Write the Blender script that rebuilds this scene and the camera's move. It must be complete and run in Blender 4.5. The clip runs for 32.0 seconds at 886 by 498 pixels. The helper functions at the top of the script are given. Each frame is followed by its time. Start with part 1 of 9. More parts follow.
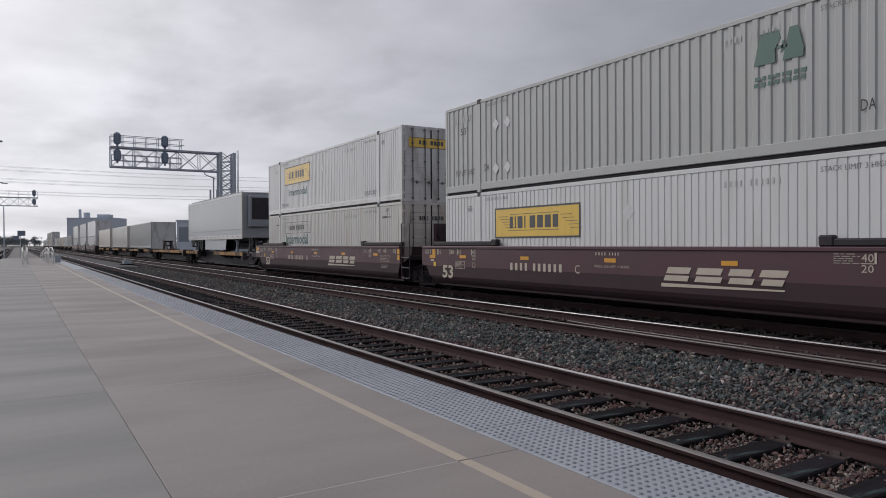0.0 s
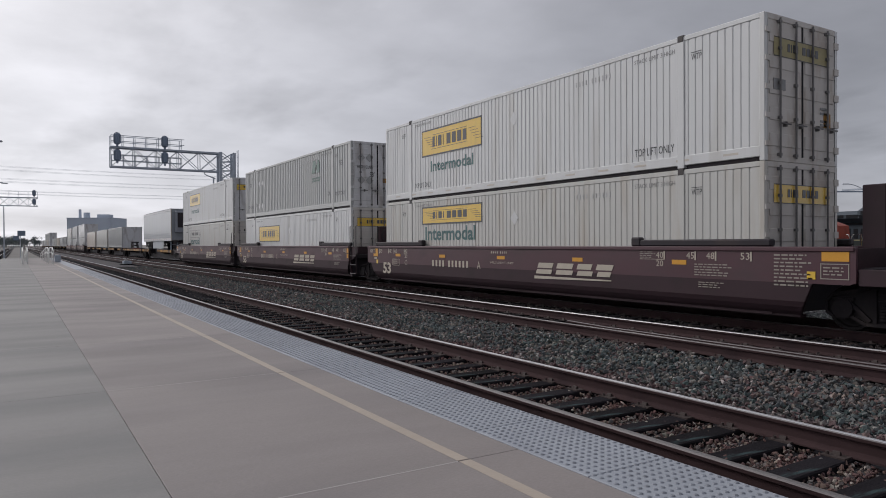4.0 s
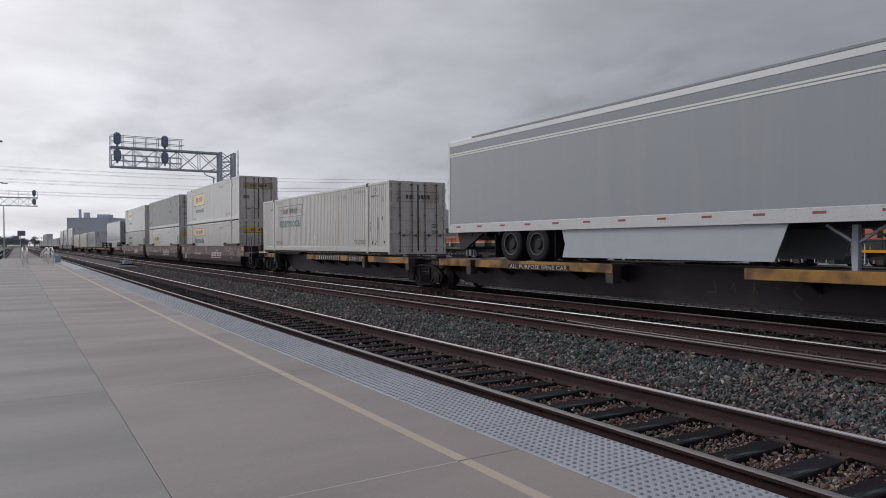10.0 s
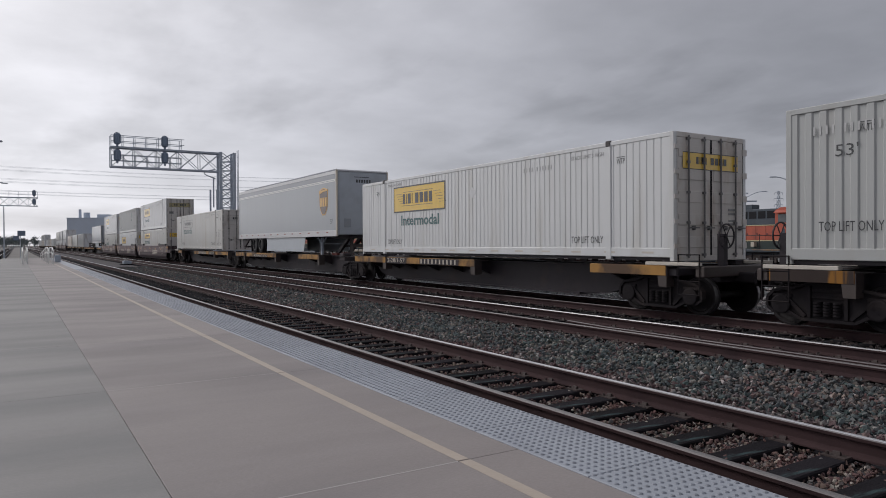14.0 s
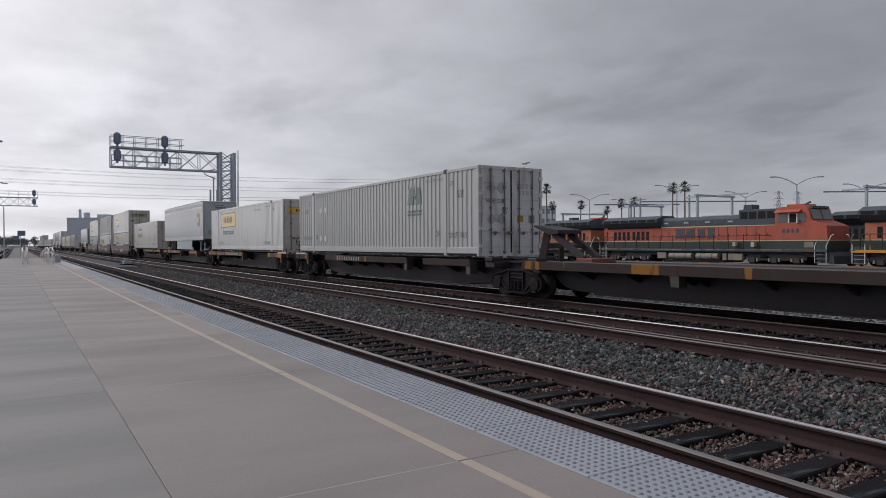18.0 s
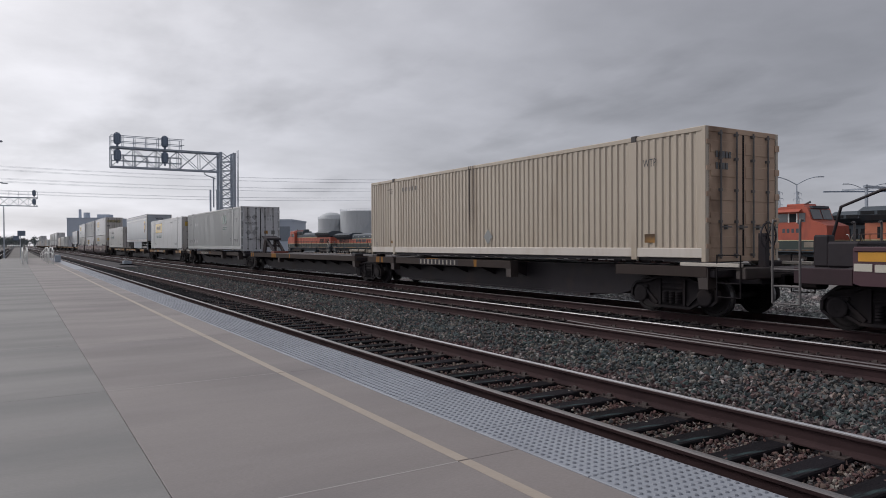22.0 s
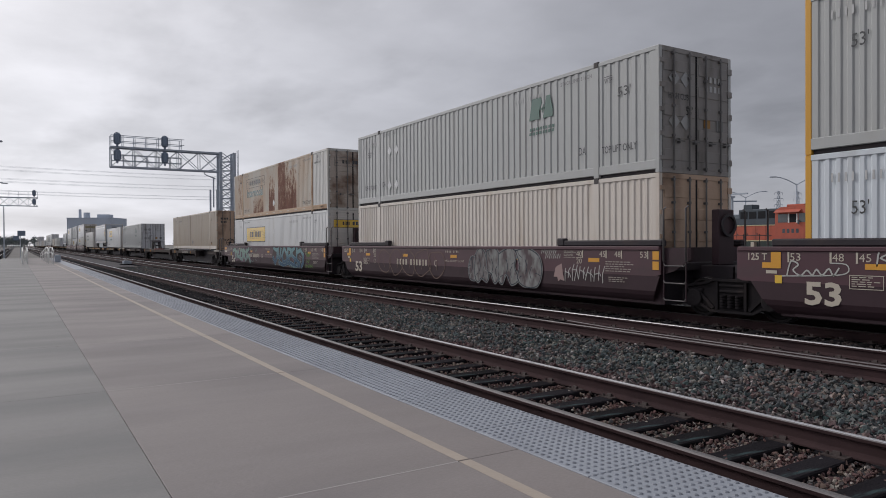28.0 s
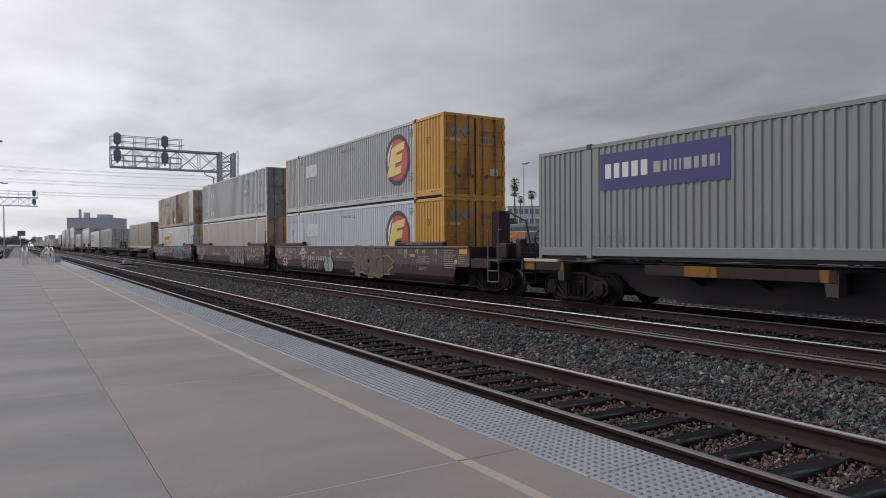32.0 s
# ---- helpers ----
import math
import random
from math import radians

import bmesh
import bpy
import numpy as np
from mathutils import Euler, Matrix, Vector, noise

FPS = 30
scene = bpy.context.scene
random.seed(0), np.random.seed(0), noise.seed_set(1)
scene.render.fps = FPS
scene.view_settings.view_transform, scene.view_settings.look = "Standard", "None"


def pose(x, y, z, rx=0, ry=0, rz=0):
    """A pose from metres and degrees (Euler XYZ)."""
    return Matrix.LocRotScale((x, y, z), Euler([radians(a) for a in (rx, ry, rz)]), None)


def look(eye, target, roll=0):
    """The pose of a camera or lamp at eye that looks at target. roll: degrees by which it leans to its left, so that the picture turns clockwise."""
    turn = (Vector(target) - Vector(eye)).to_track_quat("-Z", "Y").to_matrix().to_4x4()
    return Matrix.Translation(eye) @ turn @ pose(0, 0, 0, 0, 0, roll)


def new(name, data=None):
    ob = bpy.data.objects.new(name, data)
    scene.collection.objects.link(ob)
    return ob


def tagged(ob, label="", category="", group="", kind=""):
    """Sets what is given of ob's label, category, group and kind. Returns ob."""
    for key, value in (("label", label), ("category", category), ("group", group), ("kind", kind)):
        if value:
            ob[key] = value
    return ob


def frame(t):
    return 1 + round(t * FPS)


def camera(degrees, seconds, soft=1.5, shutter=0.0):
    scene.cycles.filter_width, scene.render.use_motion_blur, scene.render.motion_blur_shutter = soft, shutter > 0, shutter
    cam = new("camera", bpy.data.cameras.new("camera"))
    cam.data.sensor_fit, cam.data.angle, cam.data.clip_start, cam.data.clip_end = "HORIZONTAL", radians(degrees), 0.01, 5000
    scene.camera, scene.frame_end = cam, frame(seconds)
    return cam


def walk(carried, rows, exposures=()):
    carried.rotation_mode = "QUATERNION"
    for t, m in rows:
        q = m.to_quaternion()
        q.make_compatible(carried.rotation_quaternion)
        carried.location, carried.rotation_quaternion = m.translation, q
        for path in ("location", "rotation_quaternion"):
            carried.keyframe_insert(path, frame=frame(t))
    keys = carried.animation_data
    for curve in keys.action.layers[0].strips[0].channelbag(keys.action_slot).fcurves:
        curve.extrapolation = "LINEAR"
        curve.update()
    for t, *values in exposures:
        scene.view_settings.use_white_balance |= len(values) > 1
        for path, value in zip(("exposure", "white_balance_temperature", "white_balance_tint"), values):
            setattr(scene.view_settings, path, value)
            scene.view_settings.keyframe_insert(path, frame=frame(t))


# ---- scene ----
import itertools

# ---- camera: it stands still on the platform ----
cam = camera(65.54, 32.0, soft=0.95, shutter=0.0)
EYE = (0.0, 0.0, 1.629)
YAW, DIP = radians(31.824), radians(0.4885)
AIM = (math.sin(YAW) * math.cos(DIP), math.cos(YAW) * math.cos(DIP), 1.629 - math.sin(DIP))
VIEW = look(EYE, AIM, roll=-0.2985)
walk(cam, [(0.0, VIEW), (32.0, VIEW)])

# ---- world: bright overcast, thin cloud towards the sun ----
SUN_AZ, SUN_EL = radians(-32), radians(38)
SUN_DIR = Vector((math.sin(SUN_AZ) * math.cos(SUN_EL), math.cos(SUN_AZ) * math.cos(SUN_EL), math.sin(SUN_EL)))


def make_world():
    w = bpy.data.worlds.new("overcast_sky")
    scene.world = w
    w.use_nodes = True
    nt = w.node_tree
    n, l = nt.nodes, nt.links
    n.clear()
    out, bg = n.new("ShaderNodeOutputWorld"), n.new("ShaderNodeBackground")
    l.new(bg.outputs[0], out.inputs[0])
    sky = n.new("ShaderNodeTexSky")
    sky.sky_type, sky.sun_disc = "NISHITA", False
    sky.sun_elevation, sky.sun_rotation = SUN_EL, SUN_AZ
    tc = n.new("ShaderNodeTexCoord")
    sep = n.new("ShaderNodeSeparateXYZ")
    l.new(tc.outputs["Generated"], sep.inputs[0])

    def m(op, a, b=0.0, clamp=False):
        k = n.new("ShaderNodeMath")
        k.operation, k.use_clamp = op, clamp
        for i, v in enumerate((a, b)):
            if isinstance(v, (int, float)):
                k.inputs[i].default_value = v
            else:
                l.new(v, k.inputs[i])
        return k.outputs[0]

    # clouds lie on a flat sheet overhead
    h = m("ADD", m("MAXIMUM", sep.outputs[2], 0.0), 0.17)
    comb = n.new("ShaderNodeCombineXYZ")
    l.new(m("DIVIDE", sep.outputs[0], h), comb.inputs[0])
    l.new(m("DIVIDE", sep.outputs[1], h), comb.inputs[1])
    comb.inputs[2].default_value = 3.7
    small, big = n.new("ShaderNodeTexNoise"), n.new("ShaderNodeTexNoise")
    for t, s, d, r in ((small, 1.9, 7.0, 0.55), (big, 0.55, 4.0, 0.45)):
        t.inputs["Scale"].default_value, t.inputs["Detail"].default_value, t.inputs["Roughness"].default_value = s, d, r
        l.new(comb.outputs[0], t.inputs["Vector"])
    mix = m("ADD", m("MULTIPLY", small.outputs["Fac"], 0.55), m("MULTIPLY", big.outputs["Fac"], 0.75))
    cloud = m("MULTIPLY", m("SUBTRACT", mix, 0.40), 2.1, True)
    # brighter round the hidden sun
    dot = n.new("ShaderNodeVectorMath")
    dot.operation = "DOT_PRODUCT"
    dot.inputs[1].default_value = SUN_DIR
    l.new(tc.outputs["Generated"], dot.inputs[0])
    toward = m("POWER", m("MULTIPLY", m("ADD", dot.outputs["Value"], 1.0), 0.5, True), 4.6)
    low = m("POWER", m("SUBTRACT", 1.0, m("MAXIMUM", sep.outputs[2], 0.0), True), 9.0)
    away = m("POWER", m("MULTIPLY", m("SUBTRACT", 1.0, dot.outputs["Value"]), 0.5, True), 3.0)
    lum = m("ADD", m("ADD", m("ADD", SKY[0], m("MULTIPLY", away, SKY[3])), m("MULTIPLY", toward, SKY[1])), m("MULTIPLY", low, SKY[2]))
    wisp = n.new("ShaderNodeTexNoise")
    wisp.inputs["Scale"].default_value, wisp.inputs["Detail"].default_value, wisp.inputs["Roughness"].default_value = 2.3, 5.0, 0.5
    turn = n.new("ShaderNodeMapping")
    turn.inputs["Rotation"].default_value, turn.inputs["Scale"].default_value = (0, 0, 0.6), (1.0, 0.55, 1.0)
    l.new(comb.outputs[0], turn.inputs["Vector"])
    l.new(turn.outputs[0], wisp.inputs["Vector"])
    torn = m("MULTIPLY", m("SUBTRACT", wisp.outputs["Fac"], 0.56), 5.5, True)
    lum = m("MULTIPLY", lum, m("SUBTRACT", m("ADD", 0.72, m("MULTIPLY", cloud, 0.52)), m("MULTIPLY", torn, 0.18)))
    tint = n.new("ShaderNodeMix")
    tint.data_type = "RGBA"
    tint.inputs[6].default_value, tint.inputs[7].default_value = (0.966, 0.984, 1.105, 1), (1.01, 0.99, 1.02, 1)
    l.new(m("MULTIPLY", toward, 1.3, True), tint.inputs[0])
    mul = n.new("ShaderNodeVectorMath")
    mul.operation = "SCALE"
    l.new(tint.outputs[2], mul.inputs[0])
    l.new(lum, mul.inputs["Scale"])
    thin = n.new("ShaderNodeVectorMath")
    thin.operation = "SCALE"
    thin.inputs["Scale"].default_value = 0.006
    l.new(sky.outputs[0], thin.inputs[0])
    add = n.new("ShaderNodeVectorMath")
    l.new(mul.outputs[0], add.inputs[0])
    l.new(thin.outputs[0], add.inputs[1])
    l.new(add.outputs[0], bg.inputs[0])
    bg.inputs[1].default_value = 1.0


SKY = (0.163, 1.06, 0.215, 0.48)
make_world()
sun_data = bpy.data.lights.new("sun", "SUN")
sun_data.energy, sun_data.angle, sun_data.color = 1.2, radians(14), (1.0, 0.97, 0.95)
sun = new("sun", sun_data)
sun.matrix_world = look((0, 0, 60), (-SUN_DIR.x, -SUN_DIR.y, 60 - SUN_DIR.z))
scene.view_settings.exposure = 0.0


# ---- materials ----
def ramp_node(n, stops):
    r = n.new("ShaderNodeValToRGB")
    e = r.color_ramp.elements
    while len(e) < len(stops):
        e.new(0.5)
    for el, (p, c) in zip(e, stops):
        el.position, el.color = p, (*c, 1)
    return r


def material(name, base, rough=0.7, metal=0.0, vary=0.12, scale=3.0, grain=40.0, bump=0.15, dirt=None, dirt_amount=0.0,
             stretch=(1, 1, 1), spec=0.4, island=0.0, object_random=0.0, fine=0.08, dirt_edge=(0.52, 0.72), dirt_scale=1.4):
    """Colour with a broad and a fine variation, streaks or stains of a second colour, and fine relief."""
    mt = bpy.data.materials.new(name)
    mt.use_nodes = True
    nt = mt.node_tree
    n, l = nt.nodes, nt.links
    b = n["Principled BSDF"]
    b.inputs["Roughness"].default_value, b.inputs["Metallic"].default_value = rough, metal
    b.inputs["Specular IOR Level"].default_value = spec
    tc, mp = n.new("ShaderNodeTexCoord"), n.new("ShaderNodeMapping")
    mp.inputs["Scale"].default_value = stretch
    l.new(tc.outputs["Object"], mp.inputs["Vector"])

    def tex(s, d=4.0):
        t = n.new("ShaderNodeTexNoise")
        t.inputs["Scale"].default_value, t.inputs["Detail"].default_value = s, d
        l.new(mp.outputs[0], t.inputs["Vector"])
        return t.outputs["Fac"]

    def m(op, a, c):
        k = n.new("ShaderNodeMath")
        k.operation = op
        for i, v in enumerate((a, c)):
            if isinstance(v, (int, float)):
                k.inputs[i].default_value = v
            else:
                l.new(v, k.inputs[i])
        return k.outputs[0]

    broad, fineness = tex(scale), tex(grain, 3.0)
    val = m("ADD", m("MULTIPLY", m("SUBTRACT", broad, 0.5), 2 * vary), m("MULTIPLY", m("SUBTRACT", fineness, 0.5), 2 * fine))
    if island:
        g = n.new("ShaderNodeNewGeometry")
        val = m("ADD", val, m("MULTIPLY", m("SUBTRACT", g.outputs["Random Per Island"], 0.5), 2 * island))
    if object_random:
        o = n.new("ShaderNodeObjectInfo")
        val = m("ADD", val, m("MULTIPLY", m("SUBTRACT", o.outputs["Random"], 0.5), 2 * object_random))
    hsv = n.new("ShaderNodeHueSaturation")
    hsv.inputs["Color"].default_value = (*base, 1)
    l.new(m("ADD", 1.0, val), hsv.inputs["Value"])
    col = hsv.outputs[0]
    if dirt:
        mx = n.new("ShaderNodeMix")
        mx.data_type = "RGBA"
        r = ramp_node(n, ((dirt_edge[0], (0, 0, 0)), (dirt_edge[1], (1, 1, 1))))
        l.new(tex(dirt_scale, 7.0), r.inputs[0])
        l.new(m("MULTIPLY", r.outputs[0], dirt_amount), mx.inputs[0])
        l.new(col, mx.inputs[6])
        mx.inputs[7].default_value = (*dirt, 1)
        col = mx.outputs[2]
        l.new(m("ADD", rough, m("MULTIPLY", r.outputs[0], 0.2 * dirt_amount)), b.inputs["Roughness"])
    l.new(col, b.inputs["Base Color"])
    if bump:
        bp = n.new("ShaderNodeBump")
        bp.inputs["Strength"].default_value, bp.inputs["Distance"].default_value = bump, 0.01
        l.new(fineness, bp.inputs["Height"])
        l.new(bp.outputs[0], b.inputs["Normal"])
    return mt


STREAK = (3.0, 3.0, 0.35)
M = dict(
    concrete=material("broom_finished_concrete", (0.190, 0.182, 0.177), 0.60, spec=0.5, vary=0.22, scale=0.9, grain=60, fine=0.16, bump=0.25, dirt=(0.148, 0.148, 0.150), dirt_amount=0.9, dirt_edge=(0.44, 0.72), dirt_scale=0.55, stretch=(0.35, 1.6, 1), object_random=0.07),
    concrete_warm=material("warm_tinted_concrete", (0.220, 0.195, 0.188), 0.60, spec=0.5, vary=0.20, scale=0.9, grain=60, fine=0.16, bump=0.25, dirt=(0.168, 0.154, 0.157), dirt_amount=0.85, dirt_edge=(0.44, 0.72), dirt_scale=0.55, stretch=(0.5, 1.4, 1), object_random=0.05),
    tactile=material("grey_tactile_tile", (0.275, 0.295, 0.335), 0.55, vary=0.10, scale=1.2, grain=60, bump=0.1, dirt=(0.19, 0.20, 0.235), dirt_amount=0.5, object_random=0.06),
    dome=material("worn_dome_tops", (0.180, 0.194, 0.226), 0.5, vary=0.1, scale=2.0, island=0.15),
    line=material("worn_pale_yellow_paint", (0.37, 0.315, 0.265), 0.6, vary=0.12, scale=2.0, dirt=(0.36, 0.30, 0.25), dirt_amount=0.6, dirt_scale=3),
    ballast=material("grey_ballast_bed", (0.050, 0.045, 0.050), 0.95, vary=0.3, scale=6, grain=22, fine=0.5, bump=1.0),
    rail_side=material("brown_rusted_rail_steel", (0.047, 0.028, 0.029), 0.85, vary=0.25, scale=2, grain=50, bump=0.3, dirt=(0.026, 0.018, 0.021), dirt_amount=0.7, spec=0.15),
    rail_top=material("polished_rail_head", (0.60, 0.60, 0.62), 0.48, 0.9, vary=0.08, scale=1.0, grain=80, bump=0.03, stretch=(6, 0.3, 1)),
    rail_dull=material("dull_worn_rail_head", (0.085, 0.072, 0.070), 0.55, 0.3, vary=0.15, scale=1.0, grain=60, bump=0.05, stretch=(6, 0.3, 1)),
    rail_glint=material("bright_rail_corner", (0.24, 0.235, 0.24), 0.45, 0.9, vary=0.15, scale=1.0, grain=60, bump=0.05, stretch=(6, 0.3, 1)),
    rail_edge=material("scuffed_rail_corner", (0.105, 0.095, 0.098), 0.55, 0.6, vary=0.15, scale=1.0, grain=60, bump=0.05, stretch=(6, 0.3, 1)),
    tie=material("weathered_dark_timber", (0.0125, 0.011, 0.0135), 0.9, vary=0.35, scale=2, grain=16, fine=0.35, bump=0.6, stretch=(1, 7, 1), dirt=(0.060, 0.095, 0.100), dirt_amount=0.7, dirt_edge=(0.60, 0.66), dirt_scale=0.8, object_random=0.4, spec=0.1),
    plate=material("rusty_tie_plate", (0.046, 0.033, 0.031), 0.75, vary=0.3, scale=9),
    dirt=material("dry_dusty_ground", (0.175, 0.165, 0.158), 0.95, vary=0.25, scale=0.08, grain=3, fine=0.2, bump=0.3, dirt=(0.11, 0.10, 0.085), dirt_amount=0.7, dirt_scale=0.05),
    white=material("white_container_paint", (0.59, 0.597, 0.60), 0.5, vary=0.05, scale=0.6, grain=8, fine=0.03, bump=0.04, dirt=(0.44, 0.42, 0.38), dirt_amount=0.45, stretch=STREAK, dirt_scale=0.7),
    white_old=material("yellowed_white_paint", (0.495, 0.490, 0.468), 0.55, vary=0.06, scale=0.6, grain=8, fine=0.03, bump=0.05, dirt=(0.38, 0.32, 0.25), dirt_amount=0.5, stretch=STREAK, dirt_scale=0.9),
    grey=material("pale_grey_container_paint", (0.385, 0.393, 0.388), 0.55, vary=0.06, scale=0.6, grain=8, fine=0.03, bump=0.05, dirt=(0.36, 0.35, 0.33), dirt_amount=0.5, stretch=STREAK, dirt_scale=0.8),
    grey_dark=material("dull_grey_container_paint", (0.215, 0.224, 0.222), 0.55, vary=0.06, scale=0.6, grain=8, fine=0.03, bump=0.05, dirt=(0.25, 0.25, 0.24), dirt_amount=0.5, stretch=STREAK, dirt_scale=0.8),
    blue_white=material("bluish_white_container_paint", (0.58, 0.62, 0.66), 0.5, vary=0.05, scale=0.6, grain=8, fine=0.03, bump=0.05, dirt=(0.40, 0.40, 0.40), dirt_amount=0.4, stretch=STREAK, dirt_scale=0.8),
    cream=material("cream_container_paint", (0.60, 0.545, 0.490), 0.55, vary=0.06, scale=0.6, grain=8, fine=0.03, bump=0.05, dirt=(0.42, 0.33, 0.25), dirt_amount=0.45, stretch=STREAK, dirt_scale=0.9),
    tan=material("dusty_tan_container_paint", (0.455, 0.385, 0.305), 0.6, vary=0.07, scale=0.5, grain=8, fine=0.03, bump=0.05, dirt=(0.30, 0.22, 0.15), dirt_amount=0.5, stretch=STREAK, dirt_scale=0.8),
    rusty=material("white_paint_eaten_by_rust", (0.60, 0.515, 0.41), 0.65, vary=0.10, scale=0.7, grain=9, fine=0.10, bump=0.15, dirt=(0.195, 0.078, 0.034), dirt_amount=0.95, stretch=(1, 1.2, 0.45), dirt_edge=(0.47, 0.60), dirt_scale=1.7),
    yellow_box=material("orange_yellow_container_paint", (0.60, 0.305, 0.030), 0.5, vary=0.07, scale=0.6, grain=8, fine=0.04, bump=0.04, dirt=(0.30, 0.17, 0.05), dirt_amount=0.5, stretch=STREAK, dirt_scale=0.9),
    door_grey=material("grimy_grey_door_paint", (0.60, 0.60, 0.61), 0.6, vary=0.12, scale=0.9, grain=10, fine=0.06, bump=0.08, dirt=(0.24, 0.20, 0.17), dirt_amount=0.6, stretch=(2, 2, 0.6), dirt_scale=1.2),
    door_brown=material("dirt_brown_door_paint", (0.50, 0.36, 0.265), 0.65, vary=0.15, scale=0.8, grain=10, fine=0.06, bump=0.08, dirt=(0.16, 0.105, 0.075), dirt_amount=0.8, stretch=(1.2, 1.2, 1), dirt_scale=0.9),
    door_white=material("grubby_white_door_paint", (0.56, 0.53, 0.50), 0.6, vary=0.12, scale=0.9, grain=10, fine=0.05, bump=0.06, dirt=(0.27, 0.18, 0.11), dirt_amount=0.7, stretch=(2, 2, 0.6), dirt_scale=1.1),
    step_iron=material("worn_step_iron", (0.14, 0.13, 0.13), 0.6, 0.2, vary=0.2),
    door_dull=material("soot_dulled_door_paint", (0.27, 0.255, 0.245), 0.6, vary=0.15, scale=0.9, grain=10, fine=0.06, bump=0.08, dirt=(0.15, 0.135, 0.125), dirt_amount=0.7, stretch=(2, 2, 0.6), dirt_scale=1.2),
    yellow_door=material("grimy_orange_door_paint", (0.52, 0.255, 0.040), 0.6, vary=0.14, scale=0.9, grain=10, fine=0.06, bump=0.08, dirt=(0.19, 0.095, 0.035), dirt_amount=0.8, stretch=(1.6, 1.6, 0.7), dirt_scale=1.1),
    door_rust=material("rust_washed_door_paint", (0.43, 0.37, 0.32), 0.65, vary=0.2, scale=0.9, grain=10, fine=0.08, bump=0.08, dirt=(0.15, 0.085, 0.055), dirt_amount=0.85, stretch=(1.2, 1.2, 1.4), dirt_scale=1.0, dirt_edge=(0.46, 0.66)),
    bar=material("galvanised_lock_rod", (0.34, 0.34, 0.34), 0.5, 0.5, vary=0.2),
    casting=material("dark_steel_casting", (0.085, 0.078, 0.078), 0.7, 0.3, vary=0.3, scale=6),
    black=material("black_lettering_paint", (0.035, 0.036, 0.040), 0.6, vary=0.15),
    faded=material("faded_grey_lettering_paint", (0.17, 0.17, 0.17), 0.6, vary=0.15),
    faint=material("washed_out_lettering", (0.43, 0.43, 0.43), 0.6, vary=0.2),
    green=material("dark_teal_lettering_paint", (0.008, 0.080, 0.082), 0.55, vary=0.12),
    rl_green=material("faded_deep_green_logo_paint", (0.060, 0.130, 0.105), 0.55, vary=0.12),
    logo_yellow=material("yellow_logo_panel_paint", (0.69, 0.44, 0.035), 0.5, vary=0.06, scale=2, dirt=(0.45, 0.30, 0.08), dirt_amount=0.3, stretch=STREAK),
    old_panel=material("sun_bleached_yellow_panel", (0.36, 0.315, 0.17), 0.6, vary=0.12, scale=2, dirt=(0.26, 0.22, 0.14), dirt_amount=0.6),
    holder=material("off_white_placard_holder", (0.55, 0.555, 0.56), 0.5, vary=0.06),
    joint=material("pale_joint_filler", (0.34, 0.32, 0.31), 0.7, vary=0.15, scale=3),
    rust_spot=material("flaking_rust", (0.062, 0.030, 0.028), 0.85, vary=0.3, scale=8),
    print_grey=material("faded_grey_print", (0.55, 0.52, 0.45), 0.6, vary=0.2, scale=5),
    stain_rail=material("orange_stained_rail_paint", (0.42, 0.30, 0.20), 0.7, vary=0.25, scale=1.5, dirt=(0.22, 0.11, 0.06), dirt_amount=0.7),
    strip=material("worn_reflective_strip", (0.49, 0.45, 0.40), 0.5, vary=0.15, scale=4),
    sheet_white=material("washed_out_sheet", (0.50, 0.52, 0.535), 0.5, vary=0.08, scale=2),
    faded_white=material("off_white_decal", (0.68, 0.68, 0.66), 0.5, vary=0.06),
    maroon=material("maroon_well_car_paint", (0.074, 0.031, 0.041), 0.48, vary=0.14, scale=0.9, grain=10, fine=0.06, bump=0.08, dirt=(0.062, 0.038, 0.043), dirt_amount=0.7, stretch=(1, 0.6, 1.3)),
    maroon_dark=material("dark_maroon_paint", (0.040, 0.021, 0.027), 0.68, spec=0.3, vary=0.16, scale=0.9, grain=10, fine=0.08, bump=0.1, dirt=(0.035, 0.026, 0.027), dirt_amount=0.7),
    car_black=material("grimy_black_car_paint", (0.028, 0.023, 0.028), 0.65, spec=0.26, vary=0.25, scale=1.2, grain=12, fine=0.1, bump=0.1, dirt=(0.058, 0.043, 0.041), dirt_amount=0.6),
    car_brown=material("brown_dusty_deck_paint", (0.052, 0.039, 0.036), 0.62, spec=0.45, vary=0.2, scale=1.2, grain=12, fine=0.1, bump=0.1, dirt=(0.05, 0.04, 0.036), dirt_amount=0.6),
    steel=material("cast_truck_steel", (0.017, 0.0145, 0.0165), 0.75, 0.0, vary=0.25, scale=3, grain=15, bump=0.15, spec=0.12, dirt=(0.046, 0.037, 0.034), dirt_amount=0.7),
    wheel=material("wheel_steel", (0.022, 0.019, 0.020), 0.7, 0.0, vary=0.15, spec=0.2),
    edge_yellow=material("chipped_yellow_edge_paint", (0.34, 0.175, 0.042), 0.6, vary=0.2, scale=2, dirt=(0.065, 0.042, 0.032), dirt_amount=0.9, dirt_scale=1.3, dirt_edge=(0.44, 0.60)),
    edge_rust=material("patchy_brown_edge_paint", (0.042, 0.031, 0.028), 0.75, vary=0.2, scale=2, dirt=(0.29, 0.135, 0.032), dirt_amount=0.85, stretch=(1, 0.9, 0.1), dirt_scale=1.2, dirt_edge=(0.585, 0.605), spec=0.2),
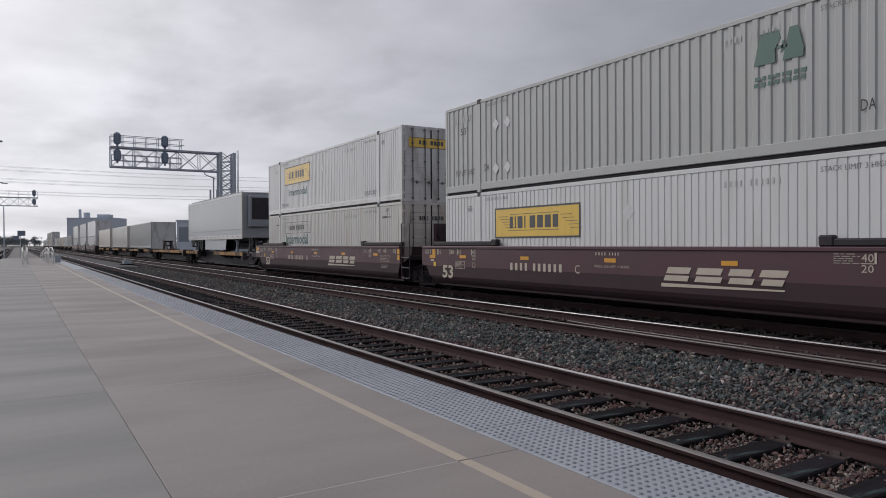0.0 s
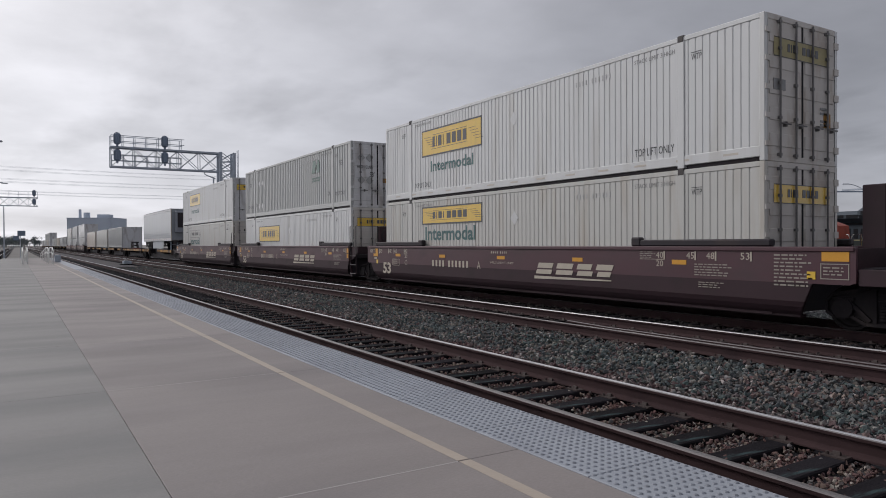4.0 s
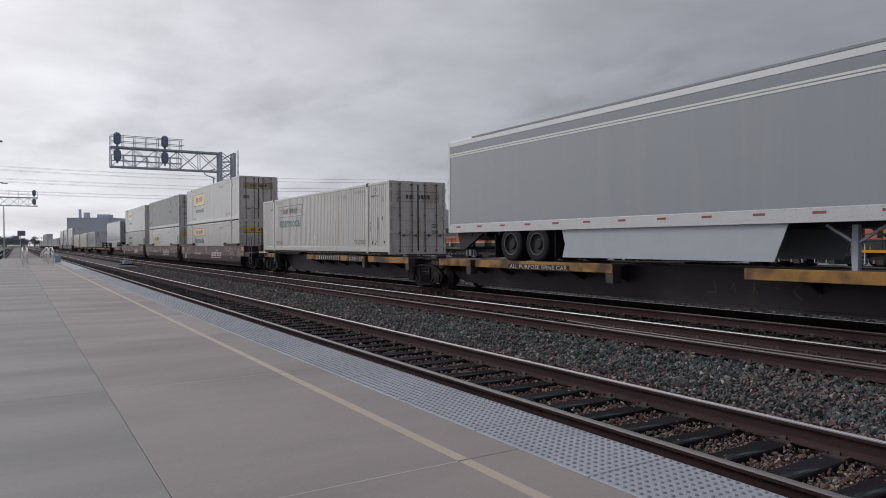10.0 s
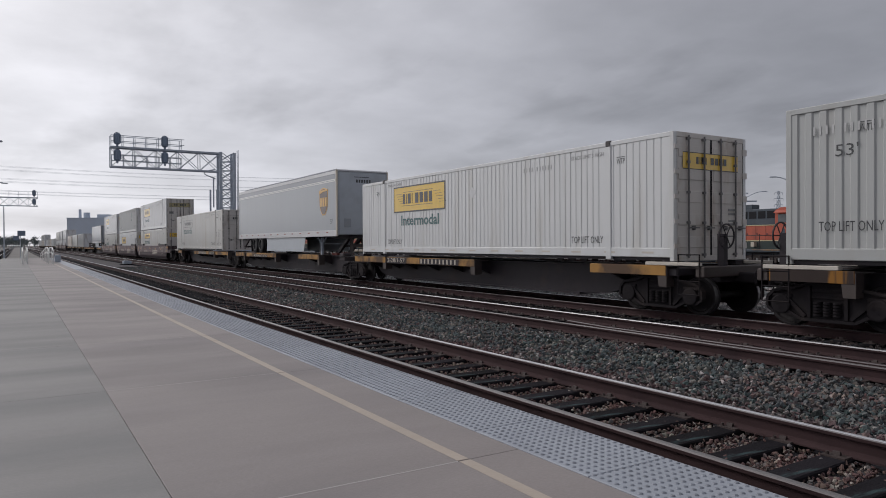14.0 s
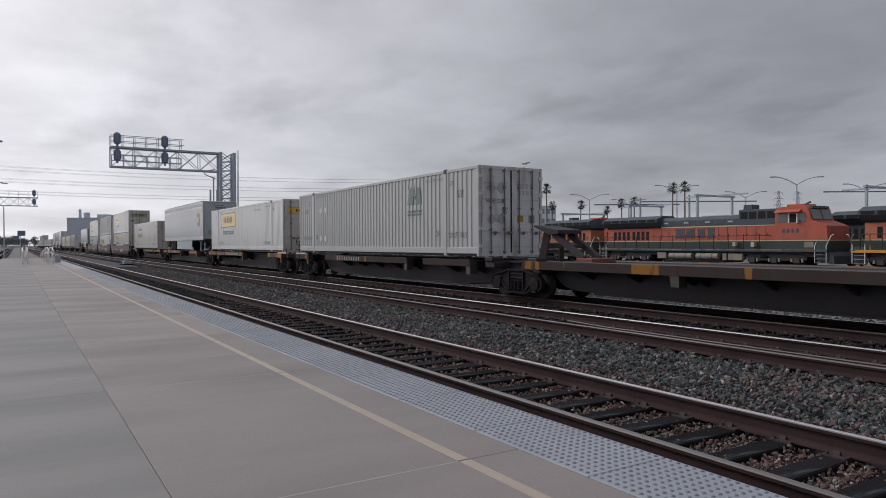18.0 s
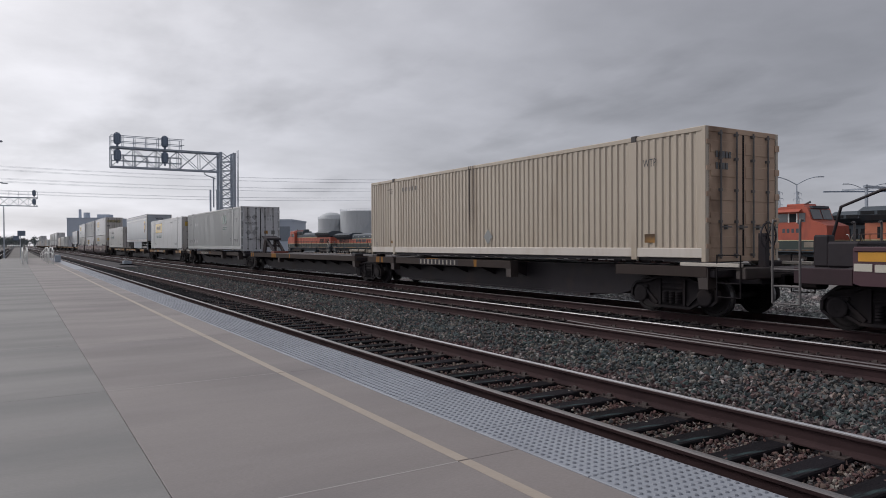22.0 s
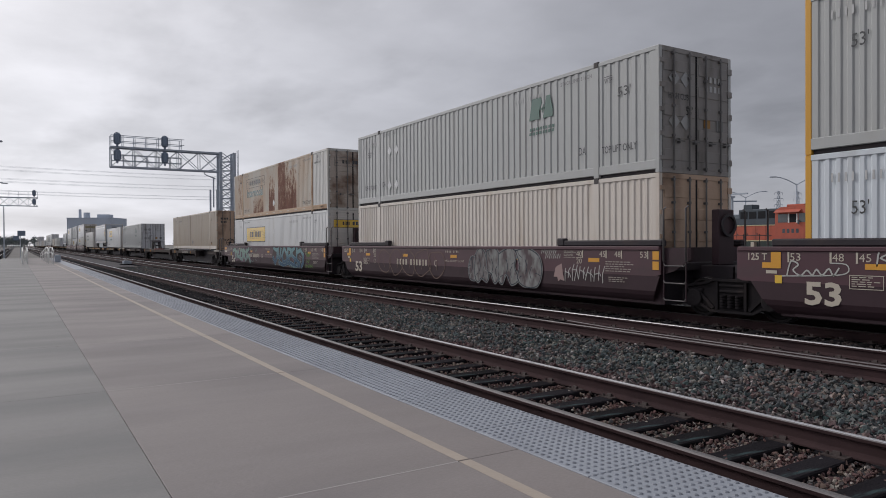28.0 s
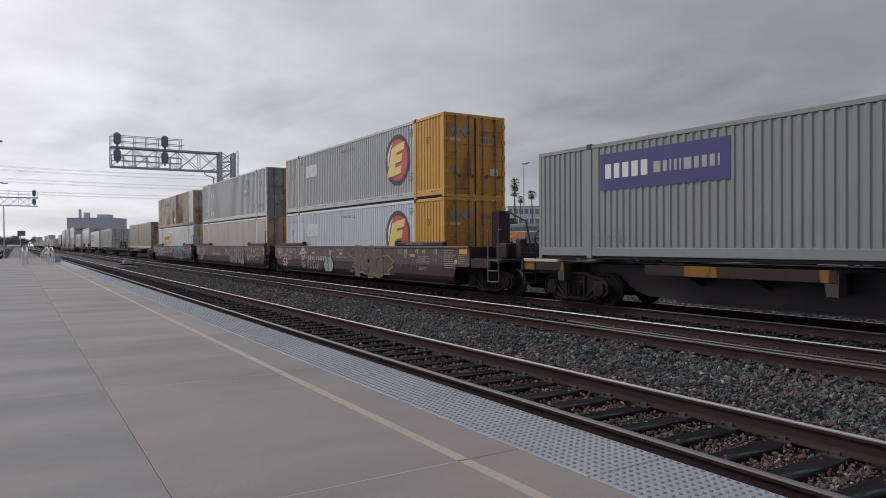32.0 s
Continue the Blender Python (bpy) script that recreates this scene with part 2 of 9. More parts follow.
    stencil_worn=material("worn_cream_stencil", (0.33, 0.30, 0.26), 0.6, vary=0.25, scale=5),
    tread=material("polished_wheel_tread", (0.20, 0.19, 0.19), 0.45, 0.8, vary=0.15),
    reflector=material("yellow_reflective_decal", (0.62, 0.30, 0.03), 0.45, vary=0.06),
    stencil=material("cream_stencil_paint", (0.47, 0.42, 0.35), 0.6, vary=0.12, scale=4),
    rim_dark=material("dusty_dark_rim", (0.020, 0.020, 0.022), 0.7, 0.0, vary=0.2),
    rod=material("grimy_lock_rod", (0.15, 0.145, 0.145), 0.6, 0.2, vary=0.3, scale=4),
    nose_grey=material("blue_grey_nose_skin", (0.37, 0.40, 0.44), 0.5, vary=0.06, dirt=(0.28, 0.29, 0.31), dirt_amount=0.5),
    trailer_band=material("blue_grey_band", (0.225, 0.242, 0.272), 0.45, vary=0.06),
    trailer=material("smooth_grey_white_trailer_skin", (0.262, 0.285, 0.312), 0.38, vary=0.04, scale=0.5, grain=5, fine=0.02, bump=0.02, dirt=(0.30, 0.31, 0.33), dirt_amount=0.5, stretch=(4, 4, 0.25), dirt_scale=0.9),
    trailer_dark=material("slate_grey_trailer_band", (0.25, 0.265, 0.30), 0.45, vary=0.08),
    alu=material("bare_aluminium_trim", (0.52, 0.52, 0.53), 0.35, 0.6, vary=0.06),
    skirt=material("pale_blue_grey_skirt_panel", (0.40, 0.435, 0.475), 0.5, vary=0.06, dirt=(0.4, 0.4, 0.4), dirt_amount=0.3),
    rubber=material("tyre_rubber", (0.011, 0.011, 0.013), 0.8, vary=0.2, spec=0.25),
    red=material("red_reflective_tape", (0.26, 0.085, 0.075), 0.5, vary=0.1),
    brown_logo=material("dark_brown_logo_paint", (0.060, 0.026, 0.014), 0.45, vary=0.08),
    gold_logo=material("gold_logo_paint", (0.56, 0.30, 0.035), 0.45, vary=0.08),
    purple=material("deep_purple_panel_paint", (0.048, 0.038, 0.165), 0.5, vary=0.10),
    logo_red=material("bright_red_logo_paint", (0.50, 0.035, 0.035), 0.5, vary=0.1),
    # dark signal paint with the blue veil of distance haze mixed into its colour
    signal=material("haze_lifted_signal_paint", (0.175, 0.218, 0.29), 0.6, vary=0.15),
    galv=material("weathered_galvanised_steel", (0.40, 0.44, 0.50), 0.65, 0.1, vary=0.2, scale=2),
)


def clear_coat(keys, weight, rough):
    """Smooth weathered gloss over paint, which mirrors the sky at shallow angles."""
    for k in keys:
        b = M[k].node_tree.nodes["Principled BSDF"]
        b.inputs["Coat Weight"].default_value, b.inputs["Coat Roughness"].default_value = weight, rough


clear_coat(("white", "white_old", "grey", "grey_dark", "blue_white", "cream", "tan", "black", "faded", "faint", "green", "rl_green", "logo_yellow",
            "holder", "faded_white", "brown_logo", "gold_logo", "trailer", "trailer_band", "skirt", "sheet_white"), 0.7, 0.22)
clear_coat(("logo_yellow",), 1.0, 0.24)
clear_coat(("yellow_box", "logo_red", "purple"), 0.25, 0.3)
clear_coat(("maroon",), 0.25, 0.28)
clear_coat(("stencil", "stencil_worn", "reflector"), 0.35, 0.28)
clear_coat(("maroon_dark", "car_black", "car_brown"), 0.12, 0.30)


for rail_key in ("rail_dull", "rail_top"):
    clear_coat((rail_key,), 1.0, 0.45)
    M[rail_key].node_tree.nodes["Principled BSDF"].inputs["Coat IOR"].default_value = 1.9


def run_down_stain():
    """A dark brown run of rust and soot down the tan box from a leak under its roof rail."""
    n, l = M["tan"].node_tree.nodes, M["tan"].node_tree.links
    b = n["Principled BSDF"]
    paint = b.inputs["Base Color"].links[0].from_socket
    tc, sep = n.new("ShaderNodeTexCoord"), n.new("ShaderNodeSeparateXYZ")
    l.new(tc.outputs["Object"], sep.inputs[0])

    def m(op, a, c=0.0, clamp=False):
        k = n.new("ShaderNodeMath")
        k.operation, k.use_clamp = op, clamp
        for i, v in enumerate((a, c)):
            if isinstance(v, (int, float)):
                k.inputs[i].default_value = v
            else:
                l.new(v, k.inputs[i])
        return k.outputs[0]

    def ease(v, lo, hi, to0, to1):
        k = n.new("ShaderNodeMapRange")
        k.interpolation_type = "SMOOTHSTEP"
        l.new(v, k.inputs[0])
        for i, q in enumerate((lo, hi, to0, to1)):
            k.inputs[i + 1].default_value = q
        return k.outputs[0]

    wide = ease(m("ABSOLUTE", m("SUBTRACT", sep.outputs[1], 0.74)), 0.04, 0.42, 1.0, 0.0)
    drop = ease(sep.outputs[2], 0.25, 2.7, 0.62, 1.0)
    st, tx = n.new("ShaderNodeMapping"), n.new("ShaderNodeTexNoise")
    st.inputs["Scale"].default_value = (0.2, 11, 0.45)
    tx.inputs["Scale"].default_value = 1.0
    l.new(tc.outputs["Object"], st.inputs[0])
    l.new(st.outputs[0], tx.inputs["Vector"])
    wash = m("MULTIPLY", m("MULTIPLY", m("SUBTRACT", tx.outputs["Fac"], 0.32), 2.6, True), m("MULTIPLY", wide, drop), True)
    for at, half, amount, tone in ((0.74, 0.0, 0.75, (0.155, 0.088, 0.042)), (0.905, 0.035, 0.92, (0.050, 0.032, 0.022)), (0.80, 0.03, 0.7, (0.060, 0.040, 0.028)), (0.66, 0.028, 0.9, (0.060, 0.038, 0.024))):
        mask = wash
        if half:
            run = ease(m("ABSOLUTE", m("SUBTRACT", sep.outputs[1], at)), half * 0.5, half * 1.6, 1.0, 0.0)
            mask = m("MULTIPLY", run, ease(sep.outputs[2], 0.55, 1.6, 0.15, 1.0))
        mx = n.new("ShaderNodeMix")
        mx.data_type = "RGBA"
        l.new(m("MULTIPLY", mask, amount), mx.inputs[0])
        l.new(paint, mx.inputs[6])
        mx.inputs[7].default_value = (*tone, 1)
        paint = mx.outputs[2]
    l.new(paint, b.inputs["Base Color"])


run_down_stain()


def rust_eaten():
    """White paint with rust eating in from a few panels and orange stain washed down round them."""
    mt = M["rusty"]
    n, l = mt.node_tree.nodes, mt.node_tree.links
    n.clear()
    out, b = n.new("ShaderNodeOutputMaterial"), n.new("ShaderNodeBsdfPrincipled")
    l.new(b.outputs[0], out.inputs[0])
    tc, sep = n.new("ShaderNodeTexCoord"), n.new("ShaderNodeSeparateXYZ")
    l.new(tc.outputs["Object"], sep.inputs[0])

    def m(op, a, c=0.0, clamp=False):
        k = n.new("ShaderNodeMath")
        k.operation, k.use_clamp = op, clamp
        for i, v in enumerate((a, c)):
            if isinstance(v, (int, float)):
                k.inputs[i].default_value = v
            else:
                l.new(v, k.inputs[i])
        return k.outputs[0]

    def tex(scale, stretch, detail=6.0, rough=0.6):
        mp, t = n.new("ShaderNodeMapping"), n.new("ShaderNodeTexNoise")
        mp.inputs["Scale"].default_value = stretch
        t.inputs["Scale"].default_value, t.inputs["Detail"].default_value, t.inputs["Roughness"].default_value = scale, detail, rough
        l.new(tc.outputs["Object"], mp.inputs["Vector"])
        l.new(mp.outputs[0], t.inputs["Vector"])
        return t.outputs["Fac"]

    def zone(coord, lo, hi, soft):
        return m("MULTIPLY", m("DIVIDE", m("SUBTRACT", coord, lo), soft, True), m("DIVIDE", m("SUBTRACT", hi, coord), soft, True))

    y, z = sep.outputs[1], sep.outputs[2]
    full = m("MULTIPLY", zone(y, -2.05, -0.85, 0.05), m("SUBTRACT", 0.80, m("MULTIPLY", z, 0.06)))
    worst = m("ADD", full, m("MULTIPLY", zone(y, -3.85, -2.0, 0.05), m("SUBTRACT", 0.98, m("MULTIPLY", z, 0.31))))
    beside = m("MULTIPLY", zone(y, -0.30, 0.80, 0.06), m("SUBTRACT", 0.98, m("MULTIPLY", z, 0.34)))
    under = m("MULTIPLY", zone(y, 1.8, 3.85, 0.10), m("SUBTRACT", 0.80, m("MULTIPLY", z, 0.50)))
    front = m("MULTIPLY", zone(y, 6.0, 7.2, 0.10), 0.34)
    amount = m("ADD", m("ADD", worst, beside), m("ADD", under, front))
    flakes = m("ADD", m("ADD", m("MULTIPLY", tex(2.6, (1, 2.0, 0.9)), 0.52), m("MULTIPLY", tex(7.0, (1, 2.2, 0.9)), 0.30)), m("MULTIPLY", tex(24.0, (1, 1.2, 0.8)), 0.18))
    eaten = m("MULTIPLY", m("SUBTRACT", m("ADD", flakes, m("MULTIPLY", amount, 0.30)), 0.575), 8.0, True)
    eaten = m("MULTIPLY", eaten, m("MULTIPLY", m("SUBTRACT", z, 0.29), 30.0, True))
    wash = m("MULTIPLY", m("SUBTRACT", m("ADD", tex(0.8, (1, 1.6, 0.35)), m("MULTIPLY", amount, 0.16)), 0.39), 3.0, True)
    low = m("MULTIPLY", m("SUBTRACT", 0.42, z), 6.0, True)
    stain = m("MAXIMUM", wash, m("MULTIPLY", low, 0.9))
    grit = tex(14.0, (1, 1, 1), 4.0)

    def blend(fac, a, c):
        k = n.new("ShaderNodeMix")
        k.data_type = "RGBA"
        l.new(fac, k.inputs[0])
        for i, v in ((6, a), (7, c)):
            if isinstance(v, tuple):
                k.inputs[i].default_value = (*v, 1)
            else:
                l.new(v, k.inputs[i])
        return k.outputs[2]

    paint = blend(grit, (0.50, 0.475, 0.43), (0.58, 0.545, 0.49))
    halo = m("MULTIPLY", m("SUBTRACT", m("ADD", flakes, m("MULTIPLY", amount, 0.30)), 0.49), 6.0, True)
    stain = m("MAXIMUM", stain, m("MULTIPLY", halo, 0.95))
    stained = blend(m("MULTIPLY", stain, 0.75), paint, blend(grit, (0.36, 0.20, 0.100), (0.50, 0.32, 0.185)))
    rust = blend(tex(6.0, (1, 3.0, 0.6), 5.0), (0.085, 0.030, 0.026), (0.23, 0.092, 0.048))
    l.new(blend(eaten, stained, rust), b.inputs["Base Color"])
    b.inputs["Roughness"].default_value = 0.75
    bp = n.new("ShaderNodeBump")
    bp.inputs["Strength"].default_value, bp.inputs["Distance"].default_value = 0.3, 0.01
    l.new(m("SUBTRACT", grit, m("MULTIPLY", eaten, 0.5)), bp.inputs["Height"])
    l.new(bp.outputs[0], b.inputs["Normal"])


rust_eaten()


# ---- mesh building ----
class Shape:
    """Collects vertices and faces of one part; several materials by index."""

    def __init__(self):
        self.v, self.f, self.m, self.s = [], [], [], []

    def add(self, verts, faces, mi=0, smooth=False):
        k = len(self.v)
        self.v += [tuple(p) for p in verts]
        self.f += [tuple(i + k for i in f) for f in faces]
        self.m += [mi] * len(faces)
        self.s += [smooth] * len(faces)
        return self

    def box(self, x0, x1, y0, y1, z0, z1, c=0.0, mi=0):
        if c <= 0:
            v = [(x, y, z) for x in (x0, x1) for y in (y0, y1) for z in (z0, z1)]
            return self.add(v, [(0, 1, 3, 2), (4, 6, 7, 5), (0, 4, 5, 1), (2, 3, 7, 6), (0, 2, 6, 4), (1, 5, 7, 3)], mi)
        bm = bmesh.new()
        bmesh.ops.create_cube(bm, size=1.0, matrix=Matrix.LocRotScale(((x0 + x1) / 2, (y0 + y1) / 2, (z0 + z1) / 2), None, (x1 - x0, y1 - y0, z1 - z0)))
        bmesh.ops.bevel(bm, geom=bm.edges[:], offset=c, segments=1, affect="EDGES", clamp_overlap=True)
        bm.verts.index_update()
        self.add([p.co[:] for p in bm.verts], [[p.index for p in f.verts] for f in bm.faces], mi)
        bm.free()
        return self

    def tube(self, a, b, r, n=8, r2=None, mi=0, caps=True):
        a, b = Vector(a), Vector(b)
        d = (b - a).normalized()
        u = d.orthogonal().normalized()
        w = d.cross(u)
        r2 = r if r2 is None else r2
        v = [p + (u * math.cos(t) + w * math.sin(t)) * q for p, q in ((a, r), (b, r2)) for t in [2 * math.pi * i / n for i in range(n)]]
        self.add(v, [(i, (i + 1) % n, n + (i + 1) % n, n + i) for i in range(n)], mi, True)
        if caps:
            self.add(v, [tuple(range(n))[::-1], tuple(range(n, 2 * n))], mi)
        return self

    def beam(self, a, b, w, h=None, mi=0):
        """A square bar from a to b."""
        a, b = Vector(a), Vector(b)
        d = (b - a).normalized()
        u = d.cross(Vector((0, 0, 1)))
        u = u.normalized() if u.length > 1e-4 else Vector((1, 0, 0))
        q = u.cross(d)
        h = w if h is None else h
        v = [p + u * s * w / 2 + q * t * h / 2 for p in (a, b) for s, t in ((-1, -1), (1, -1), (1, 1), (-1, 1))]
        return self.add(v, [(0, 1, 2, 3), (7, 6, 5, 4), (0, 4, 5, 1), (1, 5, 6, 2), (2, 6, 7, 3), (3, 7, 4, 0)], mi)

    def prism(self, outline, lo, hi, axis="y", mi=0):
        """A closed outline pushed along one axis. For y: (x, z); for x: (y, z); for z: (x, y)."""
        def at(p, t):
            return {"y": (p[0], t, p[1]), "x": (t, p[0], p[1]), "z": (p[0], p[1], t)}[axis]
        n = len(outline)
        v = [at(p, lo) for p in outline] + [at(p, hi) for p in outline]
        return self.add(v, [(i, (i + 1) % n, n + (i + 1) % n, n + i) for i in range(n)] + [tuple(range(n))[::-1], tuple(range(n, 2 * n))], mi)

    def pipe(self, pts, r, n=6, mi=0):
        """A bent pipe through pts in one piece."""
        pts = [Vector(q) for q in pts]
        v = []
        for i, q in enumerate(pts):
            d = (pts[min(i + 1, len(pts) - 1)] - pts[max(i - 1, 0)]).normalized()
            u = d.cross(Vector((0.13, 0.21, 0.97))).normalized()
            w = d.cross(u)
            v += [q + (u * math.cos(t) + w * math.sin(t)) * r for t in [2 * math.pi * k / n for k in range(n)]]
        f = [(j * n + k, j * n + (k + 1) % n, (j + 1) * n + (k + 1) % n, (j + 1) * n + k) for j in range(len(pts) - 1) for k in range(n)]
        self.add(v, f, mi, True)
        return self.add(v, [tuple(range(n))[::-1], tuple(range(len(v) - n, len(v)))], mi)

    def lathe(self, profile, centre, axis="x", n=20, mi=0):
        """A profile of (along, radius) turned about an axis through centre."""
        c = Vector(centre)
        v = []
        for s, r in profile:
            for i in range(n):
                t = 2 * math.pi * i / n
                p = (s, r * math.cos(t), r * math.sin(t))
                v.append(c + Vector(p if axis == "x" else (p[1], p[0], p[2]) if axis == "y" else (p[1], p[2], p[0])))
        f = [(j * n + i, j * n + (i + 1) % n, (j + 1) * n + (i + 1) % n, (j + 1) * n + i) for j in range(len(profile) - 1) for i in range(n)]
        return self.add(v, f, mi)

    def mesh(self, name, mats):
        me = bpy.data.meshes.new(name)
        me.from_pydata(self.v, [], self.f)
        for k in mats if isinstance(mats, (list, tuple)) else [mats]:
            me.materials.append(k)
        me.polygons.foreach_set("material_index", self.m)
        me.polygons.foreach_set("use_smooth", self.s)
        if len(self.f) < 1500:
            bm = bmesh.new()
            bm.from_mesh(me)
            bmesh.ops.recalc_face_normals(bm, faces=bm.faces[:])
            bm.to_mesh(me)
            bm.free()
        me.update()
        return me


def thing(name, label, category, group="", kind="", at=None):
    ob = tagged(new(name), label, category, group, kind)
    ob.empty_display_size = 0.2
    if at is not None:
        ob.matrix_basis = at
    return ob


def part(name, shape, mat, parent, label="", at=None):
    me = shape if isinstance(shape, bpy.types.Mesh) else shape.mesh(name, mat)
    ob = new(name, me)
    ob.parent = parent
    if at is not None:
        ob.matrix_basis = at
    return tagged(ob, label)


def solo(name, shape, mat, label, category="", group="", kind="", at=None):
    ob = new(name, shape if isinstance(shape, bpy.types.Mesh) else shape.mesh(name, mat))
    if at is not None:
        ob.matrix_basis = at
    return tagged(ob, label, category, group, kind)


def box(*a, **k):
    return Shape().box(*a, **k)


TEXTS = {}
SIDE = Matrix(((0, 0, -1, 0), (-1, 0, 0, 0), (0, 1, 0, 0), (0, 0, 0, 1)))  # lettering read from the platform
END = Matrix(((1, 0, 0, 0), (0, 0, -1, 0), (0, 1, 0, 0), (0, 0, 0, 1)))    # lettering read from behind


def text_mesh(body, size, wide, bold=0.0):
    key = (body, size, wide, bold)
    if key not in TEXTS:
        cu = bpy.data.curves.new("lettering", "FONT")
        cu.body, cu.size, cu.resolution_u, cu.offset = body, size, 2, bold
        cu.align_x, cu.align_y = "CENTER", "CENTER"
        ob = bpy.data.objects.new("lettering", cu)
        me = bpy.data.meshes.new_from_object(ob)
        bpy.data.objects.remove(ob)
        me.transform(Matrix.Diagonal((wide, 1, 1, 1)))
        me.materials.clear()
        TEXTS[key] = me
    return TEXTS[key]


def lettering(body, size, mat, parent, x, y, z, turn=SIDE, wide=1.0, name="lettering"):
    """Flat words on the side (or the end) of a thing; size is the em height."""
    me = text_mesh(body, size, wide).copy()
    me.materials.append(mat)
    return part(name, me, mat, parent, "", Matrix.Translation((x, y, z)) @ turn)


def flat(parent, name, mat, x, y0, y1, z0, z1, label="", thick=0.004):
    """A thin decal on the near side at x."""
    return part(name, box(x - thick, x, y0, y1, z0, z1), mat, parent, label)


def letter_bars(parent, mat, x, y0, y1, z0, z1, widths, lean=0.0, name="wordmark_bar", thick=0.005):
    """A brand's word as a row of plain blocks; runs from y0 (read first) down to y1."""
    total = sum(abs(w) for w in widths) + 0.28 * (len(widths) - 1)
    unit = (y0 - y1) / total
    at = y0
    for w in widths:
        if w > 0:
            q = 0.52 * w if name == "number_bar" and z1 - z0 < 0.2 else 0.72 * w if name == "number_bar" else w
            part(name, Shape().prism([(at, z0), (at - q * unit, z0), (at - q * unit - lean, z1), (at - lean, z1)], x - thick, x, "x"), mat, parent)
        at -= (abs(w) + 0.28) * unit


def small_print(parent, mat, x, y0, y1, z0, z1, rows, seed=1):
    """Unreadable stencilled lines as thin bars."""
    rng, s = random.Random(seed), Shape()
    pitch = (z1 - z0) / rows
    for i in range(rows):
        at = y0
        end = y1 + (y0 - y1) * rng.uniform(0, 0.35)
        while at > end + 0.03:
            w = rng.uniform(0.05, 0.16)
            s.box(x - 0.004, x, max(at - w, end), at, z1 - (i + 0.58) * pitch, z1 - (i + 0.20) * pitch)
            at -= w + 0.03
    return tagged(part("stencilled_print", s, mat, parent), kind="stuff")


# ---- ground, track bed, platform ----
TRACKS = {"near": 5.227, "middle": 10.20, "train": 13.727}
Y_LO, Y_HI = -14.0, 900.0
PLAT_Z, EDGE_X = 0.203, 3.631
PLAT_END = 89.0


def ground():
    s = Shape()
    # one sheet to the horizon, lower than the ballast
    xs = [-2500, -300, -40, 3.7, 19.5, 24, 40, 62, 130, 400, 2500]
    ys = [-1500, -60, 0, 60, 150, 300, 700, 1600, 4200]
    zs = [-0.5, -0.5, -0.5, -0.5, -0.55, -0.6, -0.62, -0.6, -0.5, -0.5, -0.5]
    v = [(x, y, z) for y in ys for x, z in zip(xs, zs)]
    w = len(xs)
    s.add(v, [(j * w + i, j * w + i + 1, (j + 1) * w + i + 1, (j + 1) * w + i) for j in range(len(ys) - 1) for i in range(w - 1)])
    solo("ground", s, M["dirt"], "dry dusty brown ground reaching to the horizon", "ground", kind="structure")
    b = Shape()
    prof = [(EDGE_X - 0.05, -0.56), (EDGE_X - 0.05, -0.25), (4.2, -0.26), (6.25, -0.26), (6.7, -0.19), (7.6, -0.17), (8.6, -0.20), (9.3, -0.25), (15.0, -0.25), (15.6, -0.21), (16.6, -0.19), (18.6, -0.22), (26.5, -0.24), (28.5, -0.64)]
    b.prism(prof, Y_LO - 20, Y_HI)
    solo("ballast_bed", b, M["ballast"], "grey crushed-stone ballast bed under three tracks and the strip beyond", "ballast", kind="structure")
    q = Shape().prism([(-5.6, -0.56), (-4.7, -0.24), (-1.38, -0.24), (-1.38, -0.56)], Y_LO - 20, Y_HI)
    solo("side_ballast", q, M["ballast"], "ballast bed under the track behind the platform", "ballast", kind="structure")
    p = Shape()
    p.prism([(47.6, -0.75), (48.4, -0.58), (62, -0.58), (63, -0.75)], -30, 400)
    solo("yard_ballast", p, M["ballast"], "ballast bed under the engine yard tracks", "ballast", kind="structure")


